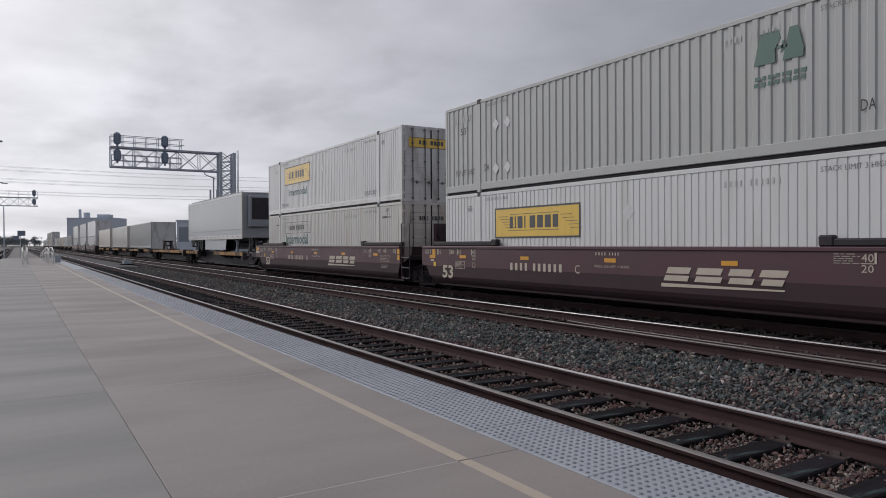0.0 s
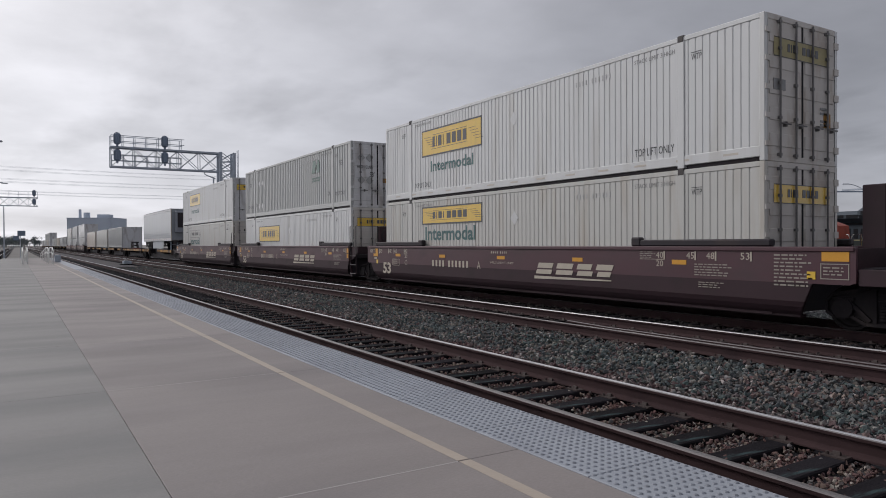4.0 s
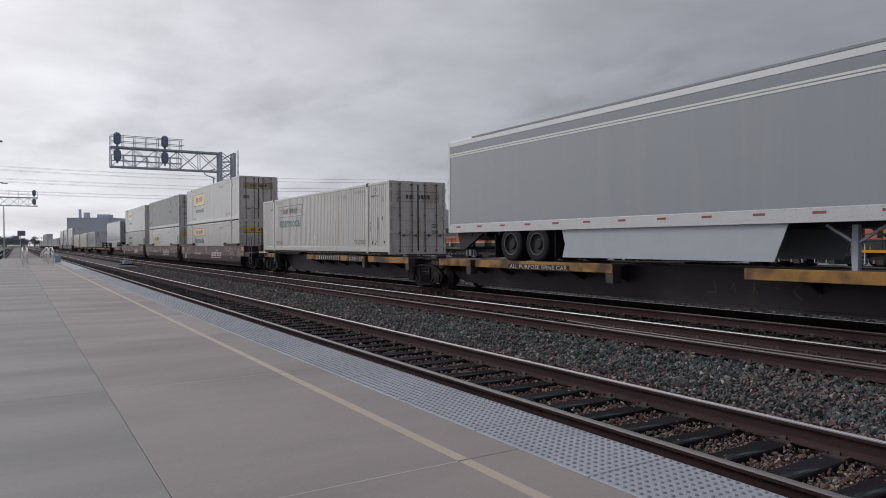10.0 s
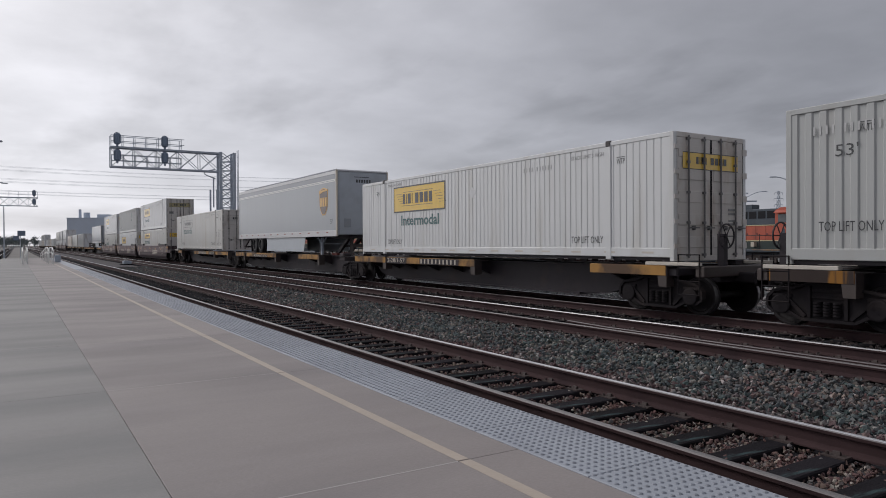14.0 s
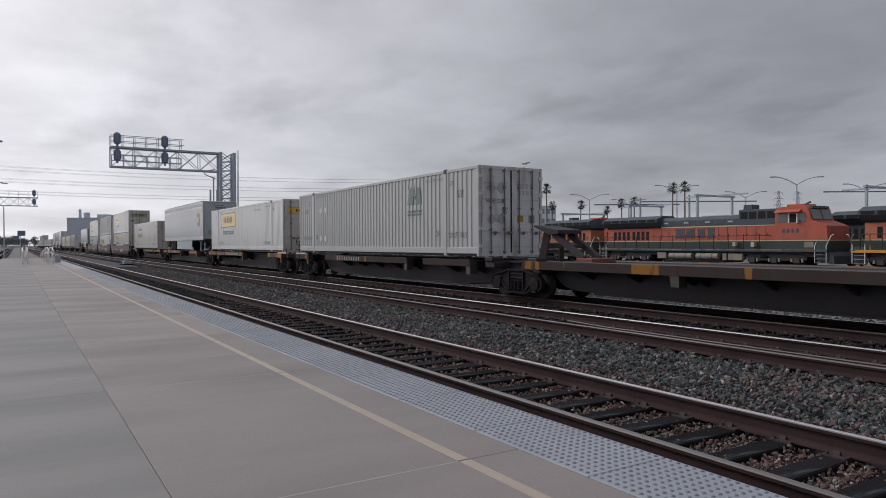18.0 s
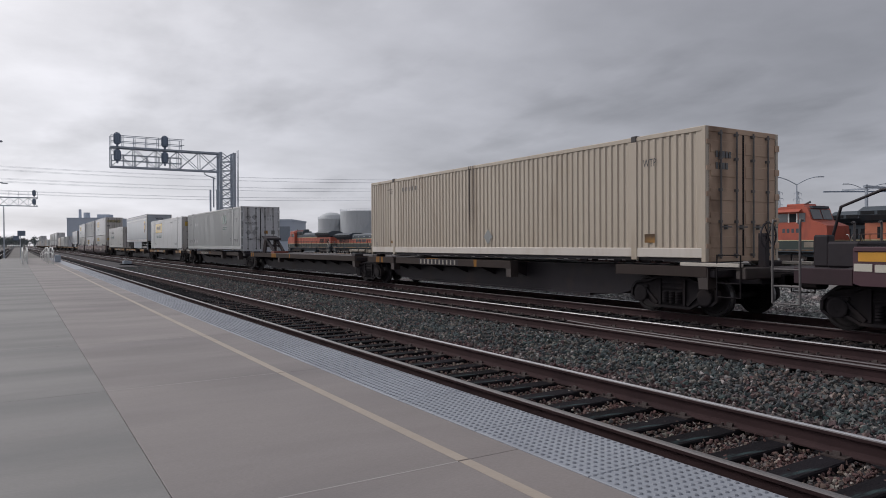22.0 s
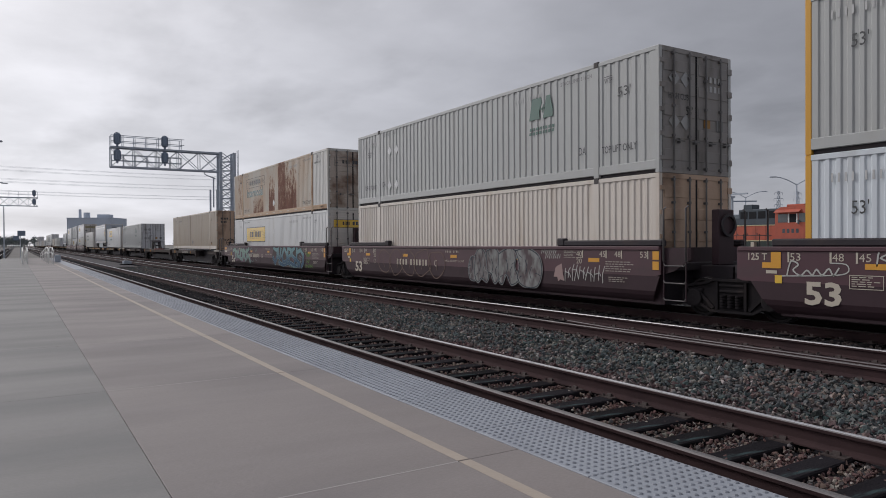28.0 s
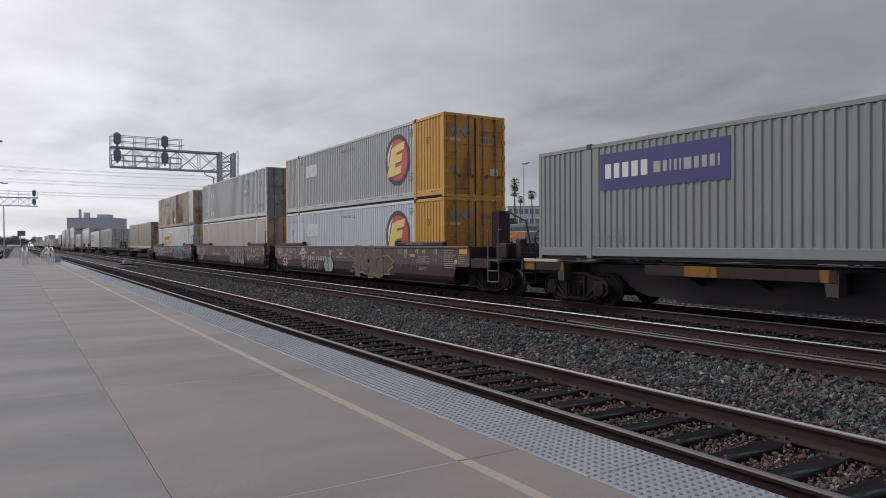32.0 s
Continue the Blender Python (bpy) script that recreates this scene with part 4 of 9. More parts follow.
def container(name, y0, zb, paint, label, style="groove", doors=None, far=False, end_paint=None, end_len=0.0, marks=None, post=None, sill=None):
    """A 53-foot box; y0 is the place of its front end at the start, zb the height of its floor."""
    root = thing(name, label, "container", "containers on the train")
    sk = M[paint]
    dm = M[doors or "door_grey"]
    rear = M[end_paint] if end_paint else sk
    hw, hl = WID / 2, LEN / 2
    post = M[post] if post else sk
    zl, zt = 0.30, HGT - 0.11
    cut = -hl + 1.99
    fut = hl - 1.99
    for sgn in (-1, 1):
        xo, inw = sgn * (hw - 0.012), -sgn
        if far:
            part("side_wall", corrugated(xo, -hl + 0.1, hl - 0.1, zl, zt, style, 0.034, inw), sk, root)
        else:
            part("side_wall", corrugated(xo, cut + 0.09, fut - 0.09, zl, zt, style, RIB[style], inw), sk, root, "corrugated side sheet")
            part("side_wall", corrugated(xo, fut + 0.09, hl - 0.12, zl, zt, style, RIB[style], inw), sk, root, "corrugated side sheet")
            part("side_wall", corrugated(xo, -hl + 0.12, cut - 0.09, zl, zt, style, RIB[style], inw), rear, root, "corrugated side sheet")
            for yp, pm in ((cut, rear), (fut, sk)):
                p = part("lifting_post", box(*sorted((sgn * (hw + 0.012), sgn * (hw - 0.09))), yp - 0.09, yp + 0.09, 0.02, HGT - 0.02, 0.01), M["stain_rail"] if paint == "rusty" else pm, root)
                c = Shape()
                c.box(*sorted((sgn * (hw + 0.022), sgn * (hw - 0.14))), yp - 0.088, yp + 0.088, HGT - 0.13, HGT + 0.025, 0.02)
                part("lifting_casting", c, M["casting"], p, "dark steel lifting casting")
        part("bottom_rail", box(*sorted((sgn * hw, sgn * (hw - 0.06))), -hl + 0.1, hl - 0.1, 0.085, zl, 0.012), M[sill] if sill else sk, root, "flat bottom side rail")
        part("top_rail", box(*sorted((sgn * hw, sgn * (hw - 0.06))), -hl + 0.1, hl - 0.1, zt, HGT, 0.012), sk, root)
        if end_paint:
            part("rear_rail", box(*sorted((sgn * (hw + 0.003), sgn * (hw - 0.03))), -hl + 0.1, cut - 0.09, 0.088, zl - 0.003, 0.01), M["stain_rail"] if paint == "rusty" else rear, root)
            part("rear_rail", box(*sorted((sgn * (hw + 0.003), sgn * (hw - 0.03))), -hl + 0.1, cut - 0.09, zt + 0.003, HGT - 0.003, 0.01), rear, root)
        for yp, pm in ((-hl, rear), (hl, end_paint and M[end_paint] or sk)):
            p = part("corner_post", box(*sorted((sgn * hw, sgn * (hw - 0.11))), min(yp, yp - math.copysign(0.12, yp)), max(yp, yp - math.copysign(0.12, yp)), 0, HGT, 0.012), pm if not (yp < 0 and doors and not end_paint) else sk, root)
    part("roof", box(-hw + 0.05, hw - 0.05, -hl + 0.05, hl - 0.05, HGT - 0.06, HGT - 0.02), sk, root)
    part("floor_frame", box(-hw + 0.07, hw - 0.07, -hl + 0.05, hl - 0.05, 0.01, 0.16), M["car_black"], root)
    f = corrugated(hl - 0.03, -hw + 0.1, hw - 0.1, 0.12, zt, "wave", 0.03, -1)
    f.v = [(p[1], p[0], p[2]) for p in f.v]
    part("front_wall", f, sk, root)
    for nm, za, zz in (("end_header", HGT - 0.12, HGT), ("door_sill", 0.0, 0.12)):
        part(nm, box(-hw + 0.1, hw - 0.1, -hl, -hl + 0.1, za, zz, 0.01), rear if end_paint else dm, root)
    if far:
        part("door", box(-hw + 0.1, hw - 0.1, -hl + 0.02, -hl + 0.07, 0.12, HGT - 0.12), dm, root)
    else:
        door_end(root, -hl + 0.04, dm, M["rod"] if not end_paint else M["rod"], -hw + 0.10, hw - 0.10, 0.12, HGT - 0.12, rear if end_paint else dm)
    if marks:
        marks(root, -hw + 0.008)
    return rolling(root, y0 - hl, zb)


def common_marks(root, x, rl=False, stack="STACK LIMIT 3 HIGH", pins=False):
    b = M["black"]
    ends = ((5.78, 4.63, 0.50), (-4.75, -5.90, 0.50)) if not rl else ((7.45, 6.33, 0.70), (-6.27, -7.40, 0.70))
    for y0, y1, z in ends:
        fitted("TOP LIFT ONLY", b, root, x, y0, y1, z - 0.09, z + 0.09)
    fitted(stack, M["faded"], root, x, 5.75, 4.62, 2.63, 2.72)
    fitted(stack, M["faded"], root, x, -4.75, -5.92, 2.58, 2.68)
    letter_bars(root, M["faint"], x, -2.75, -4.0, 2.44, 2.56, (0.4,) * 4 + (-0.3,) + (0.4,) * 6, name="number_bar")
    if not rl:
        tape = Shape()
        for k in range(13):
            tape.box(-WID / 2 - 0.003, -WID / 2, -7.5 + 1.2 * k, -7.15 + 1.2 * k, 0.17, 0.215)
        part("reflective_tape", tape, M["strip"], root, "short pale reflective strips")
    for y in (-6.36, 6.75):
        if pins:
            fitted("WTP", b, root, x, y - 0.36, y - 0.58, 2.555, 2.66)
            flat(root, "arrow_mark", b, x, y - 0.58, y - 0.36, 2.685, 2.697)
            fitted("OR", b, root, x, y - 0.41, y - 0.53, 2.44, 2.52)
            letter_bars(root, b, x, y - 0.05, y - 0.43, 2.325, 2.40, (0.3, 0.3, 0.3, 0.3, 0.3, 0.3), name="small_print_bar")
            fitted("PIN LIFT", b, root, x, y - 0.46, y - 0.84, 2.325, 2.40)
            continue
        fitted("WTP", b, root, x, y, y - 0.26, 2.33, 2.46)
        flat(root, "arrow_mark", b, x, y - 0.26, y, 2.49, 2.502)


def end_logo(root, yellow=True, notices=False):
    y = -LEN / 2 - 0.010
    if yellow or notices:
        part("door_logo_panel", box(-1.00, 0.96, y, y + 0.006, 2.08, 2.47), M["old_panel" if notices else "logo_yellow"], root, "yellow logo panel across the doors")
        for za, zb in ((2.08, 2.098), (2.452, 2.47)):
            part("logo_border", box(-1.00, 0.96, y - 0.003, y, za, zb), M["black"], root)
    if notices:
        part("notice_plate", box(0.74, 1.0, y - 0.004, y + 0.004, 0.80, 1.10), M["edge_yellow"], root, "square yellow notice on the door")
        part("notice_plate", box(-1.02, -0.62, y - 0.004, y + 0.004, 1.42, 1.64), M["faded"], root, "dark grey notice on the door")
    at = -0.55
    for w in (0.07, 0.02, 0.1, 0.02, -0.06, 0.1, 0.1, 0.1, 0.09):
        if w > 0:
            part("door_wordmark_bar", box(at, at + w * 1.15, y - 0.006, y - 0.001, 2.21, 2.37), M["black"], root)
        at += (abs(w) + 0.035) * 1.15
    if not yellow and not notices:
        fr = Shape()
        for za, zb in ((2.09, 2.105), (2.49, 2.505)):
            fr.box(-0.95, 0.95, y - 0.004, y + 0.004, za, zb)
        fr.box(-0.95, -0.935, y - 0.004, y + 0.004, 2.105, 2.49).box(0.935, 0.95, y - 0.004, y + 0.004, 2.105, 2.49)
        part("logo_border", fr, M["faded"], root)
    for zz in (1.16, 1.06, 0.90, 0.82):
        part("door_print", box(0.62, 0.92, y - 0.004, y + 0.004, zz, zz + 0.05), M["faded"], root)


def jb_marks(kind, z0, z1, word=None, stack="STACK LIMIT 3 HIGH", dull_end=False):
    """Logo panel between z0 and z1; word: (first, last, low, high) of the green word."""
    def put(root, x):
        common_marks(root, x, False, stack, kind == "outline")
        panel_logo(root, x, 5.26, 1.52, z0, z1, kind == "outline")
        if word:
            fitted("Intermodal", M["green"], root, x, *word, bold=0.026)
        diamond(root, x, -0.12, 0.74 if kind == "outline" else 2.05)
        end_logo(root, kind != "outline" and not dull_end, dull_end)
    return put


def spotted(marks, spots, seed):
    """Adds flaking rust spots and runs to a side; each spot is (along, height, half width, half height)."""
    def put(root, x):
        marks(root, x)
        rng = random.Random(seed)
        for cy, cz, a, b in spots:
            ring = [(cy + a * rng.uniform(0.5, 1.2) * math.cos(q * 0.524), cz + b * rng.uniform(0.5, 1.2) * math.sin(q * 0.524)) for q in range(12)]
            part("rust_spot", Shape().prism(ring, x - 0.002, x + 0.001, "x"), M["rust_spot"], root)
    return put


def rl_marks(root, x):
    for y in (5.2, 4.62):
        diamond(root, x, y, 0.68, 0.17)
        diamond(root, x, y, 2.02, 0.17)
    # emblem of slanted blocks over a row of letter blocks
    for q in ([(-3.42, 1.86), (-3.56, 2.46), (-3.94, 2.46), (-3.98, 2.30), (-3.86, 2.10), (-3.88, 1.86)],
              [(-3.90, 2.10), (-3.91, 2.16), (-4.12, 2.16), (-4.11, 2.10)], [(-3.98, 2.02), (-4.02, 2.24), (-4.06, 2.24), (-4.02, 2.02)],
              [(-4.02, 1.86), (-4.16, 2.46), (-4.32, 2.46), (-4.44, 2.02), (-4.42, 1.86)]):
        part("emblem_shape", Shape().prism(q, x - 0.005, x, "x"), M["rl_green"], root)
    letter_bars(root, M["rl_green"], x, -3.42, -4.46, 1.44, 1.52, (0.5, 0.6, 0.5, 0.6, 0.2, 0.5, 0.6, 0.5), 0.015)
    letter_bars(root, M["rl_green"], x, -3.44, -4.48, 1.56, 1.64, (0.6, 0.4, 0.6, 0.5, 0.2, 0.6, 0.5, 0.6), 0.015)
    common_marks(root, x, True)
    fitted("53'", M["black"], root, x, -6.80, -7.22, 1.94, 2.18)
    fitted("53'", M["black"], root, x, 7.15, 6.75, 1.94, 2.16)
    fitted("DA", M["black"], root, x, -5.45, -5.70, 0.66, 0.86)
    fitted("DA", M["black"], root, x, 5.80, 5.55, 0.66, 0.86)
    letter_bars(root, M["faint"], x, 7.55, 6.35, 2.36, 2.52, (0.4,) * 4 + (-0.3,) + (0.4,) * 6, name="number_bar")
    y = -LEN / 2 - 0.010
    for xx, zz in ((-0.8, 2.2), (-0.4, 2.2), (-0.8, 1.2), (-0.4, 1.2)):
        s = Shape().prism([(xx, zz - 0.19), (xx + 0.19, zz), (xx, zz + 0.19), (xx - 0.19, zz)], y - 0.006, y, "y")
        part("placard_holder", s, M["bar"], root)
    part("orange_notice", box(0.25, 0.48, y - 0.004, y + 0.004, 1.12, 1.32), M["edge_yellow"], root)
    part("grey_notice", box(0.72, 0.95, y - 0.004, y + 0.004, 1.08, 1.34), M["faded"], root)
    lettering("HIGH CUBE", 0.20, M["black"], root, -0.62, y - 0.008, 1.78, END, 0.75)
    lettering("53'", 0.30, M["black"], root, -0.28, y - 0.008, 1.46, END, 0.75)
    for k in range(8):
        part("number_bar", box(0.30 + 0.16 * (k % 4), 0.38 + 0.16 * (k % 4), y - 0.006, y, 2.22 - 0.22 * (k // 4), 2.36 - 0.22 * (k // 4)), M["faint"], root)


def e_marks(root, x):
    letter_bars(root, M["faint"], x, 7.6, 6.35, 2.38, 2.54, (0.4,) * 4 + (-0.3,) + (0.4,) * 6, name="number_bar")
    lettering("53'", 0.34, M["black"], root, x, 7.1, 1.9, wide=0.8)
    lettering("53'", 0.34, M["black"], root, x, -7.0, 2.05, wide=0.8)
    lettering("WTP", 0.18, M["black"], root, x, 5.70, 2.46, wide=0.7)
    flat(root, "arrow_mark", M["black"], x, 5.46, 5.70, 2.63, 2.645)
    lettering("WARNING HIGH CUBE", 0.175, M["black"], root, x, -0.06, 2.50, wide=0.85)
    flat(root, "placard_sheet", M["sheet_white"], x, 3.62, 4.99, 1.70, 2.28, "pale placard sheet with two outlined diamonds")
    for dy in (4.62, 3.99):
        ring = [(dy + 0.22, 1.99), (dy, 2.21), (dy - 0.22, 1.99), (dy, 1.77)]
        for q in range(4):
            part("diamond_outline", Shape().beam((x - 0.006, *ring[q]), (x - 0.006, *ring[(q + 1) % 4]), 0.003, 0.009), M["faded"], root)
    cy, cz, n = -4.68, 1.60, 40

    def blot(pts, lift, mat, label=""):
        part("logo_shape", Shape().prism([(cy + a, cz + b) for a, b in pts], x - lift - 0.001, x - lift, "x"), mat, root, label)

    part("logo_disc", Shape().lathe([(0.0, 0.0), (0.0, 0.98), (0.004, 0.98)], (x - 0.004, cy, cz), "x", n), M["casting"], root, "round dark logo disc")
    part("logo_disc", Shape().lathe([(0.0, 0.0), (0.0, 0.80), (0.002, 0.80)], (x - 0.006, cy - 0.04, cz), "x", n), M["logo_red"], root, "round red logo disc")
    blot([(0.78, -0.20), (0.80, 0.20), (0.62, 0.52), (0.34, 0.74), (0.50, 0.52), (0.64, 0.20), (0.66, -0.16)], 0.0072, M["faded_white"], "pale crescent glint")
    blot([(0.84, -0.64), (0.40, 0.56), (0.50, 0.56), (0.88, -0.66)], 0.0084, M["black"])
    blot([(0.84, -0.64), (0.42, 0.50), (-0.06, 0.565), (0.24, -0.585)], 0.0112, M["logo_yellow"], "slanted yellow logo bar")
    for z0, a, b in ((0.28, 0.155, -0.54), (-0.14, 0.295, -0.36), (-0.60, 0.445, -0.30)):
        blot([(a, z0), (a - 0.10, z0 + 0.30), (b - 0.08, z0 + 0.38), (b, z0 + 0.08)], 0.0098, M["logo_yellow"], "slanted yellow logo bar")
        blot([(a, z0 - 0.06), (a, z0), (b, z0 + 0.08), (b + 0.02, z0 + 0.02)], 0.0098, M["black"])
    for nm, z0 in (("WTP", 2.34), ("DA", 0.72)):
        fitted(nm, M["black"], root, x, -5.62, -5.92, z0, z0 + 0.20)
        flat(root, "arrow_mark", M["black"], x, -5.92, -5.62, z0 + 0.255, z0 + 0.275)
    ye = -LEN / 2 - 0.010
    for xx in (-0.86, -0.40):
        part("placard_holder", Shape().prism([(xx, 2.08), (xx + 0.22, 2.32), (xx, 2.56), (xx - 0.22, 2.32)], ye - 0.004, ye, "y"), M["grey_dark"], root, "worn pale diamond placard")
    part("door_print", box(-1.06, -0.64, ye - 0.004, ye, 1.94, 2.05), M["print_grey"], root)
    lettering("53'", 0.24, M["faded"], root, -1.02, ye - 0.006, 1.46, END, 0.75)
    for row, (zz, count) in enumerate(((2.18, 4), (1.93, 6))):
        for k in range(count):
            part("number_bar", box(0.24 + 0.12 * k, 0.30 + 0.12 * k, ye - 0.004, ye, zz, zz + 0.16), M["faded"], root)
    part("notice_plate", box(-1.04, -0.82, ye - 0.004, ye, 0.84, 1.10), M["faded"], root, "grey notice on the door")
    part("notice_plate", box(0.62, 0.98, ye - 0.004, ye, 0.80, 1.04), M["print_grey"], root, "worn pale notice on the door")
    part("notice_plate", box(-0.44, -0.20, ye - 0.004, ye, 0.74, 1.04), M["edge_yellow"], root)
    t = Shape()
    for k in range(12):
        for q in (0.0, 0.25):
            t.box(-WID / 2 - 0.004, -WID / 2, -7.6 + 1.25 * k + q, -7.43 + 1.25 * k + q, 0.21, 0.25)
    part("reflective_tape", t, M["red"], root, "short red reflective strips")


def tan_marks(root, x):
    letter_bars(root, M["faded"], x, 5.42, 4.24, 2.39, 2.53, (0.4,) * 4 + (-0.3,) + (0.4,) * 6, name="number_bar")
    lettering("53", 0.24, M["faded"], root, x, 7.56, 0.38, wide=0.75)
    fitted("WTP", M["black"], root, x, 6.40, 6.10, 2.32, 2.47)
    flat(root, "arrow_mark", M["black"], x, 6.08, 6.62, 2.515, 2.535)
    lettering("WTP", 0.26, M["black"], root, x, -6.55, 2.25, wide=0.7)
    flat(root, "notice_plate", M["edge_yellow"], x, 6.14, 6.34, 0.44, 0.54, "small yellow notice")
    flat(root, "notice_plate", M["edge_yellow"], x, -6.7, -6.4, 0.42, 0.62, "small yellow notice")
    edge = Shape().prism([(-0.15, 0.375), (0.10, 0.625), (-0.15, 0.875), (-0.40, 0.625)], x - 0.003, x, "x")
    board = part("placard_holder", edge, M["stencil_worn"], root, "grey diamond placard holder with a dark rim")
    part("placard_face", Shape().prism([(-0.15, 0.405), (0.07, 0.625), (-0.15, 0.845), (-0.37, 0.625)], x - 0.006, x - 0.002, "x"), M["grey_dark"], board)
    y = -LEN / 2 - 0.010
    small = Shape()
    for k, zz in enumerate((2.25, 2.0)):
        for i in range(5 - k):
            small.box(-0.98 + 0.11 * i, -0.90 + 0.11 * i, y - 0.006, y, zz, zz + 0.14)
    part("door_print", small, M["black"], root)


def express_marks(root, x):
    flat(root, "logo_panel", M["purple"], x, 2.0, 5.69, 1.72, 2.62, "deep purple logo panel")
    xx = x - 0.003
    letter_bars(root, M["faded_white"], xx, 5.52, 4.18, 2.0, 2.36, (0.6, 0.55, 0.6, 0.6, 0.6))
    letter_bars(root, M["bar"], xx, 4.0, 2.25, 2.03, 2.28, (0.8, 0.45, 0.2, 0.3, 0.2, 0.8, 0.5, 0.5, 0.5, 0.2))
    lettering("TOP LIFT ONLY", 0.24, M["faded"], root, x, 5.42, 0.50, wide=0.70)


# ---- trucks, well cars, spine cars ----
def sideframe(x):
    """A cast frame: flat web, raised flanges round it, a spring nest in its window and bearing caps at the ends."""
    o = math.copysign(1.0, x)
    ring = [(-1.20, 0.36), (-1.19, 0.55), (-1.06, 0.68), (-0.62, 0.75), (-0.44, 0.82), (0.44, 0.82), (0.62, 0.75), (1.06, 0.68), (1.19, 0.55), (1.20, 0.36),
            (1.06, 0.26), (0.74, 0.28), (0.50, 0.16), (-0.50, 0.16), (-0.74, 0.28), (-1.06, 0.26)]
    s = Shape().prism(ring, x - 0.045, x + 0.045, "x")
    for (y0, z0), (y1, z1) in zip(ring, ring[1:] + ring[:1]):
        s.beam((x + o * 0.05, y0 * 0.985, z0), (x + o * 0.05, y1 * 0.985, z1), 0.10, 0.055)
    for q in (-1, 1):
        s.beam((x + o * 0.05, q * 0.84, 0.60), (x + o * 0.05, q * 0.42, 0.22), 0.09, 0.07)
        s.beam((x + o * 0.05, q * 0.34, 0.20), (x + o * 0.05, q * 0.34, 0.78), 0.09, 0.06)
        s.lathe([(0.0, 0.19), (o * 0.09, 0.19), (o * 0.10, 0.16), (o * 0.10, 0.0)], (x + o * 0.03, q * 0.89, 0.42), "x", 14)
        s.box(x - 0.09, x + 0.09, q * 0.89 - 0.20, q * 0.89 + 0.20, 0.55, 0.63, 0.02)
    for k in (-0.18, 0.0, 0.18):
        for j in range(5):
            s.tube((x + o * 0.07, k, 0.25 + 0.055 * j), (x + o * 0.07, k, 0.285 + 0.055 * j), 0.075, 9)
    for z in (0.56, 0.68):
        s.box(x - 0.08, x + 0.08, -0.30, 0.30, z, z + 0.05, 0.01)
    return s


BOGIE = {}


def bogie(parent, y):
    """A two-axle truck at y on its car, with wheelsets that turn."""
    if not BOGIE:
        BOGIE["frame"] = Shape().box(-0.95, 0.95, -0.22, 0.22, 0.44, 0.80, 0.03).box(-0.9, 0.9, -0.62, -0.54, 0.34, 0.44).box(-0.9, 0.9, 0.54, 0.62, 0.34, 0.44).mesh("truck", M["steel"])
        BOGIE["side_l"] = sideframe(-1.02).mesh("sideframe", M["steel"])
        BOGIE["side_r"] = sideframe(1.02).mesh("sideframe", M["steel"])
        w = Shape()
        for s in (-1, 1):
            prof = [(-0.07, 0.13), (-0.07, 0.30), (-0.055, 0.345), (-0.09, 0.36), (-0.09, 0.445), (-0.06, 0.445), (-0.05, 0.42), (0.055, 0.416), (0.055, 0.36), (0.02, 0.335), (0.01, 0.28), (0.03, 0.13), (0.10, 0.10)]
            w.lathe([(s * (0.752 + a), r) for a, r in prof], (0, 0, 0), "x", 24)
            w.lathe([(s * 0.90, 0.085), (s * 1.06, 0.085), (s * 1.11, 0.11), (s * 1.13, 0.11), (s * 1.13, 0.0)], (0, 0, 0), "x", 12)
            for k in range(3):
                t = 2 * math.pi * k / 3
                w.tube((s * 1.12, 0.062 * math.cos(t), 0.062 * math.sin(t)), (s * 1.15, 0.062 * math.cos(t), 0.062 * math.sin(t)), 0.018, 6)
            w.lathe([(s * (0.752 - 0.05), 0.4212), (s * (0.752 + 0.054), 0.4185)], (0, 0, 0), "x", 24, 1)
        w.tube((-0.9, 0, 0), (0.9, 0, 0), 0.075, 10)
        BOGIE["wheelset"] = w.mesh("wheelset", [M["wheel"], M["tread"]])
    t = part("truck", BOGIE["frame"], None, parent, "cast steel two-axle truck", pose(0, y, 0))
    part("sideframe", BOGIE["side_l"], None, t)
    part("sideframe", BOGIE["side_r"], None, t)
    for dy in (-0.89, 0.89):
        ws = part("wheelset", BOGIE["wheelset"], None, t, "steel wheels on an axle", pose(0, dy, 0.419))
        WHEELS.append((ws, dy))
    return t


def spray(parent, x, pts, w, mat, name="sprayed_line", pointed=False):
    """One bent band of paint of width w through pts (along, height), flat on the side at x."""
    pts = [Vector(q) for q in pts]
    n = len(pts)
    left, right = [], []
    for i, q in enumerate(pts):
        a = (q - pts[i - 1]).normalized() if i else (pts[1] - q).normalized()
        b = (pts[i + 1] - q).normalized() if i < n - 1 else a
        t = (a + b).normalized() if (a + b).length > 0.2 else b
        k = min(1.0 / max(t.dot(a), 0.55), 1.6)
        h = w / 2 * k * (0.25 if pointed and i in (0, n - 1) else 1.0)
        side = Vector((-t.y, t.x)) * h
        left.append((x, q.x + side.x, min(max(q.y + side.y, 0.36), 1.495)))
        right.append((x, q.x - side.x, min(max(q.y - side.y, 0.36), 1.495)))
    return part(name, Shape().add(left + right, [(i, i + 1, n + i + 1, n + i) for i in range(n - 1)]), mat, parent)


def daub(parent, x, pts, mat, name="sprayed_fill"):
    """A flat patch of paint with the outline pts."""
    return part(name, Shape().add([(x, a, min(max(b, 0.36), 1.495)) for a, b in pts], [tuple(range(len(pts)))]), mat, parent)


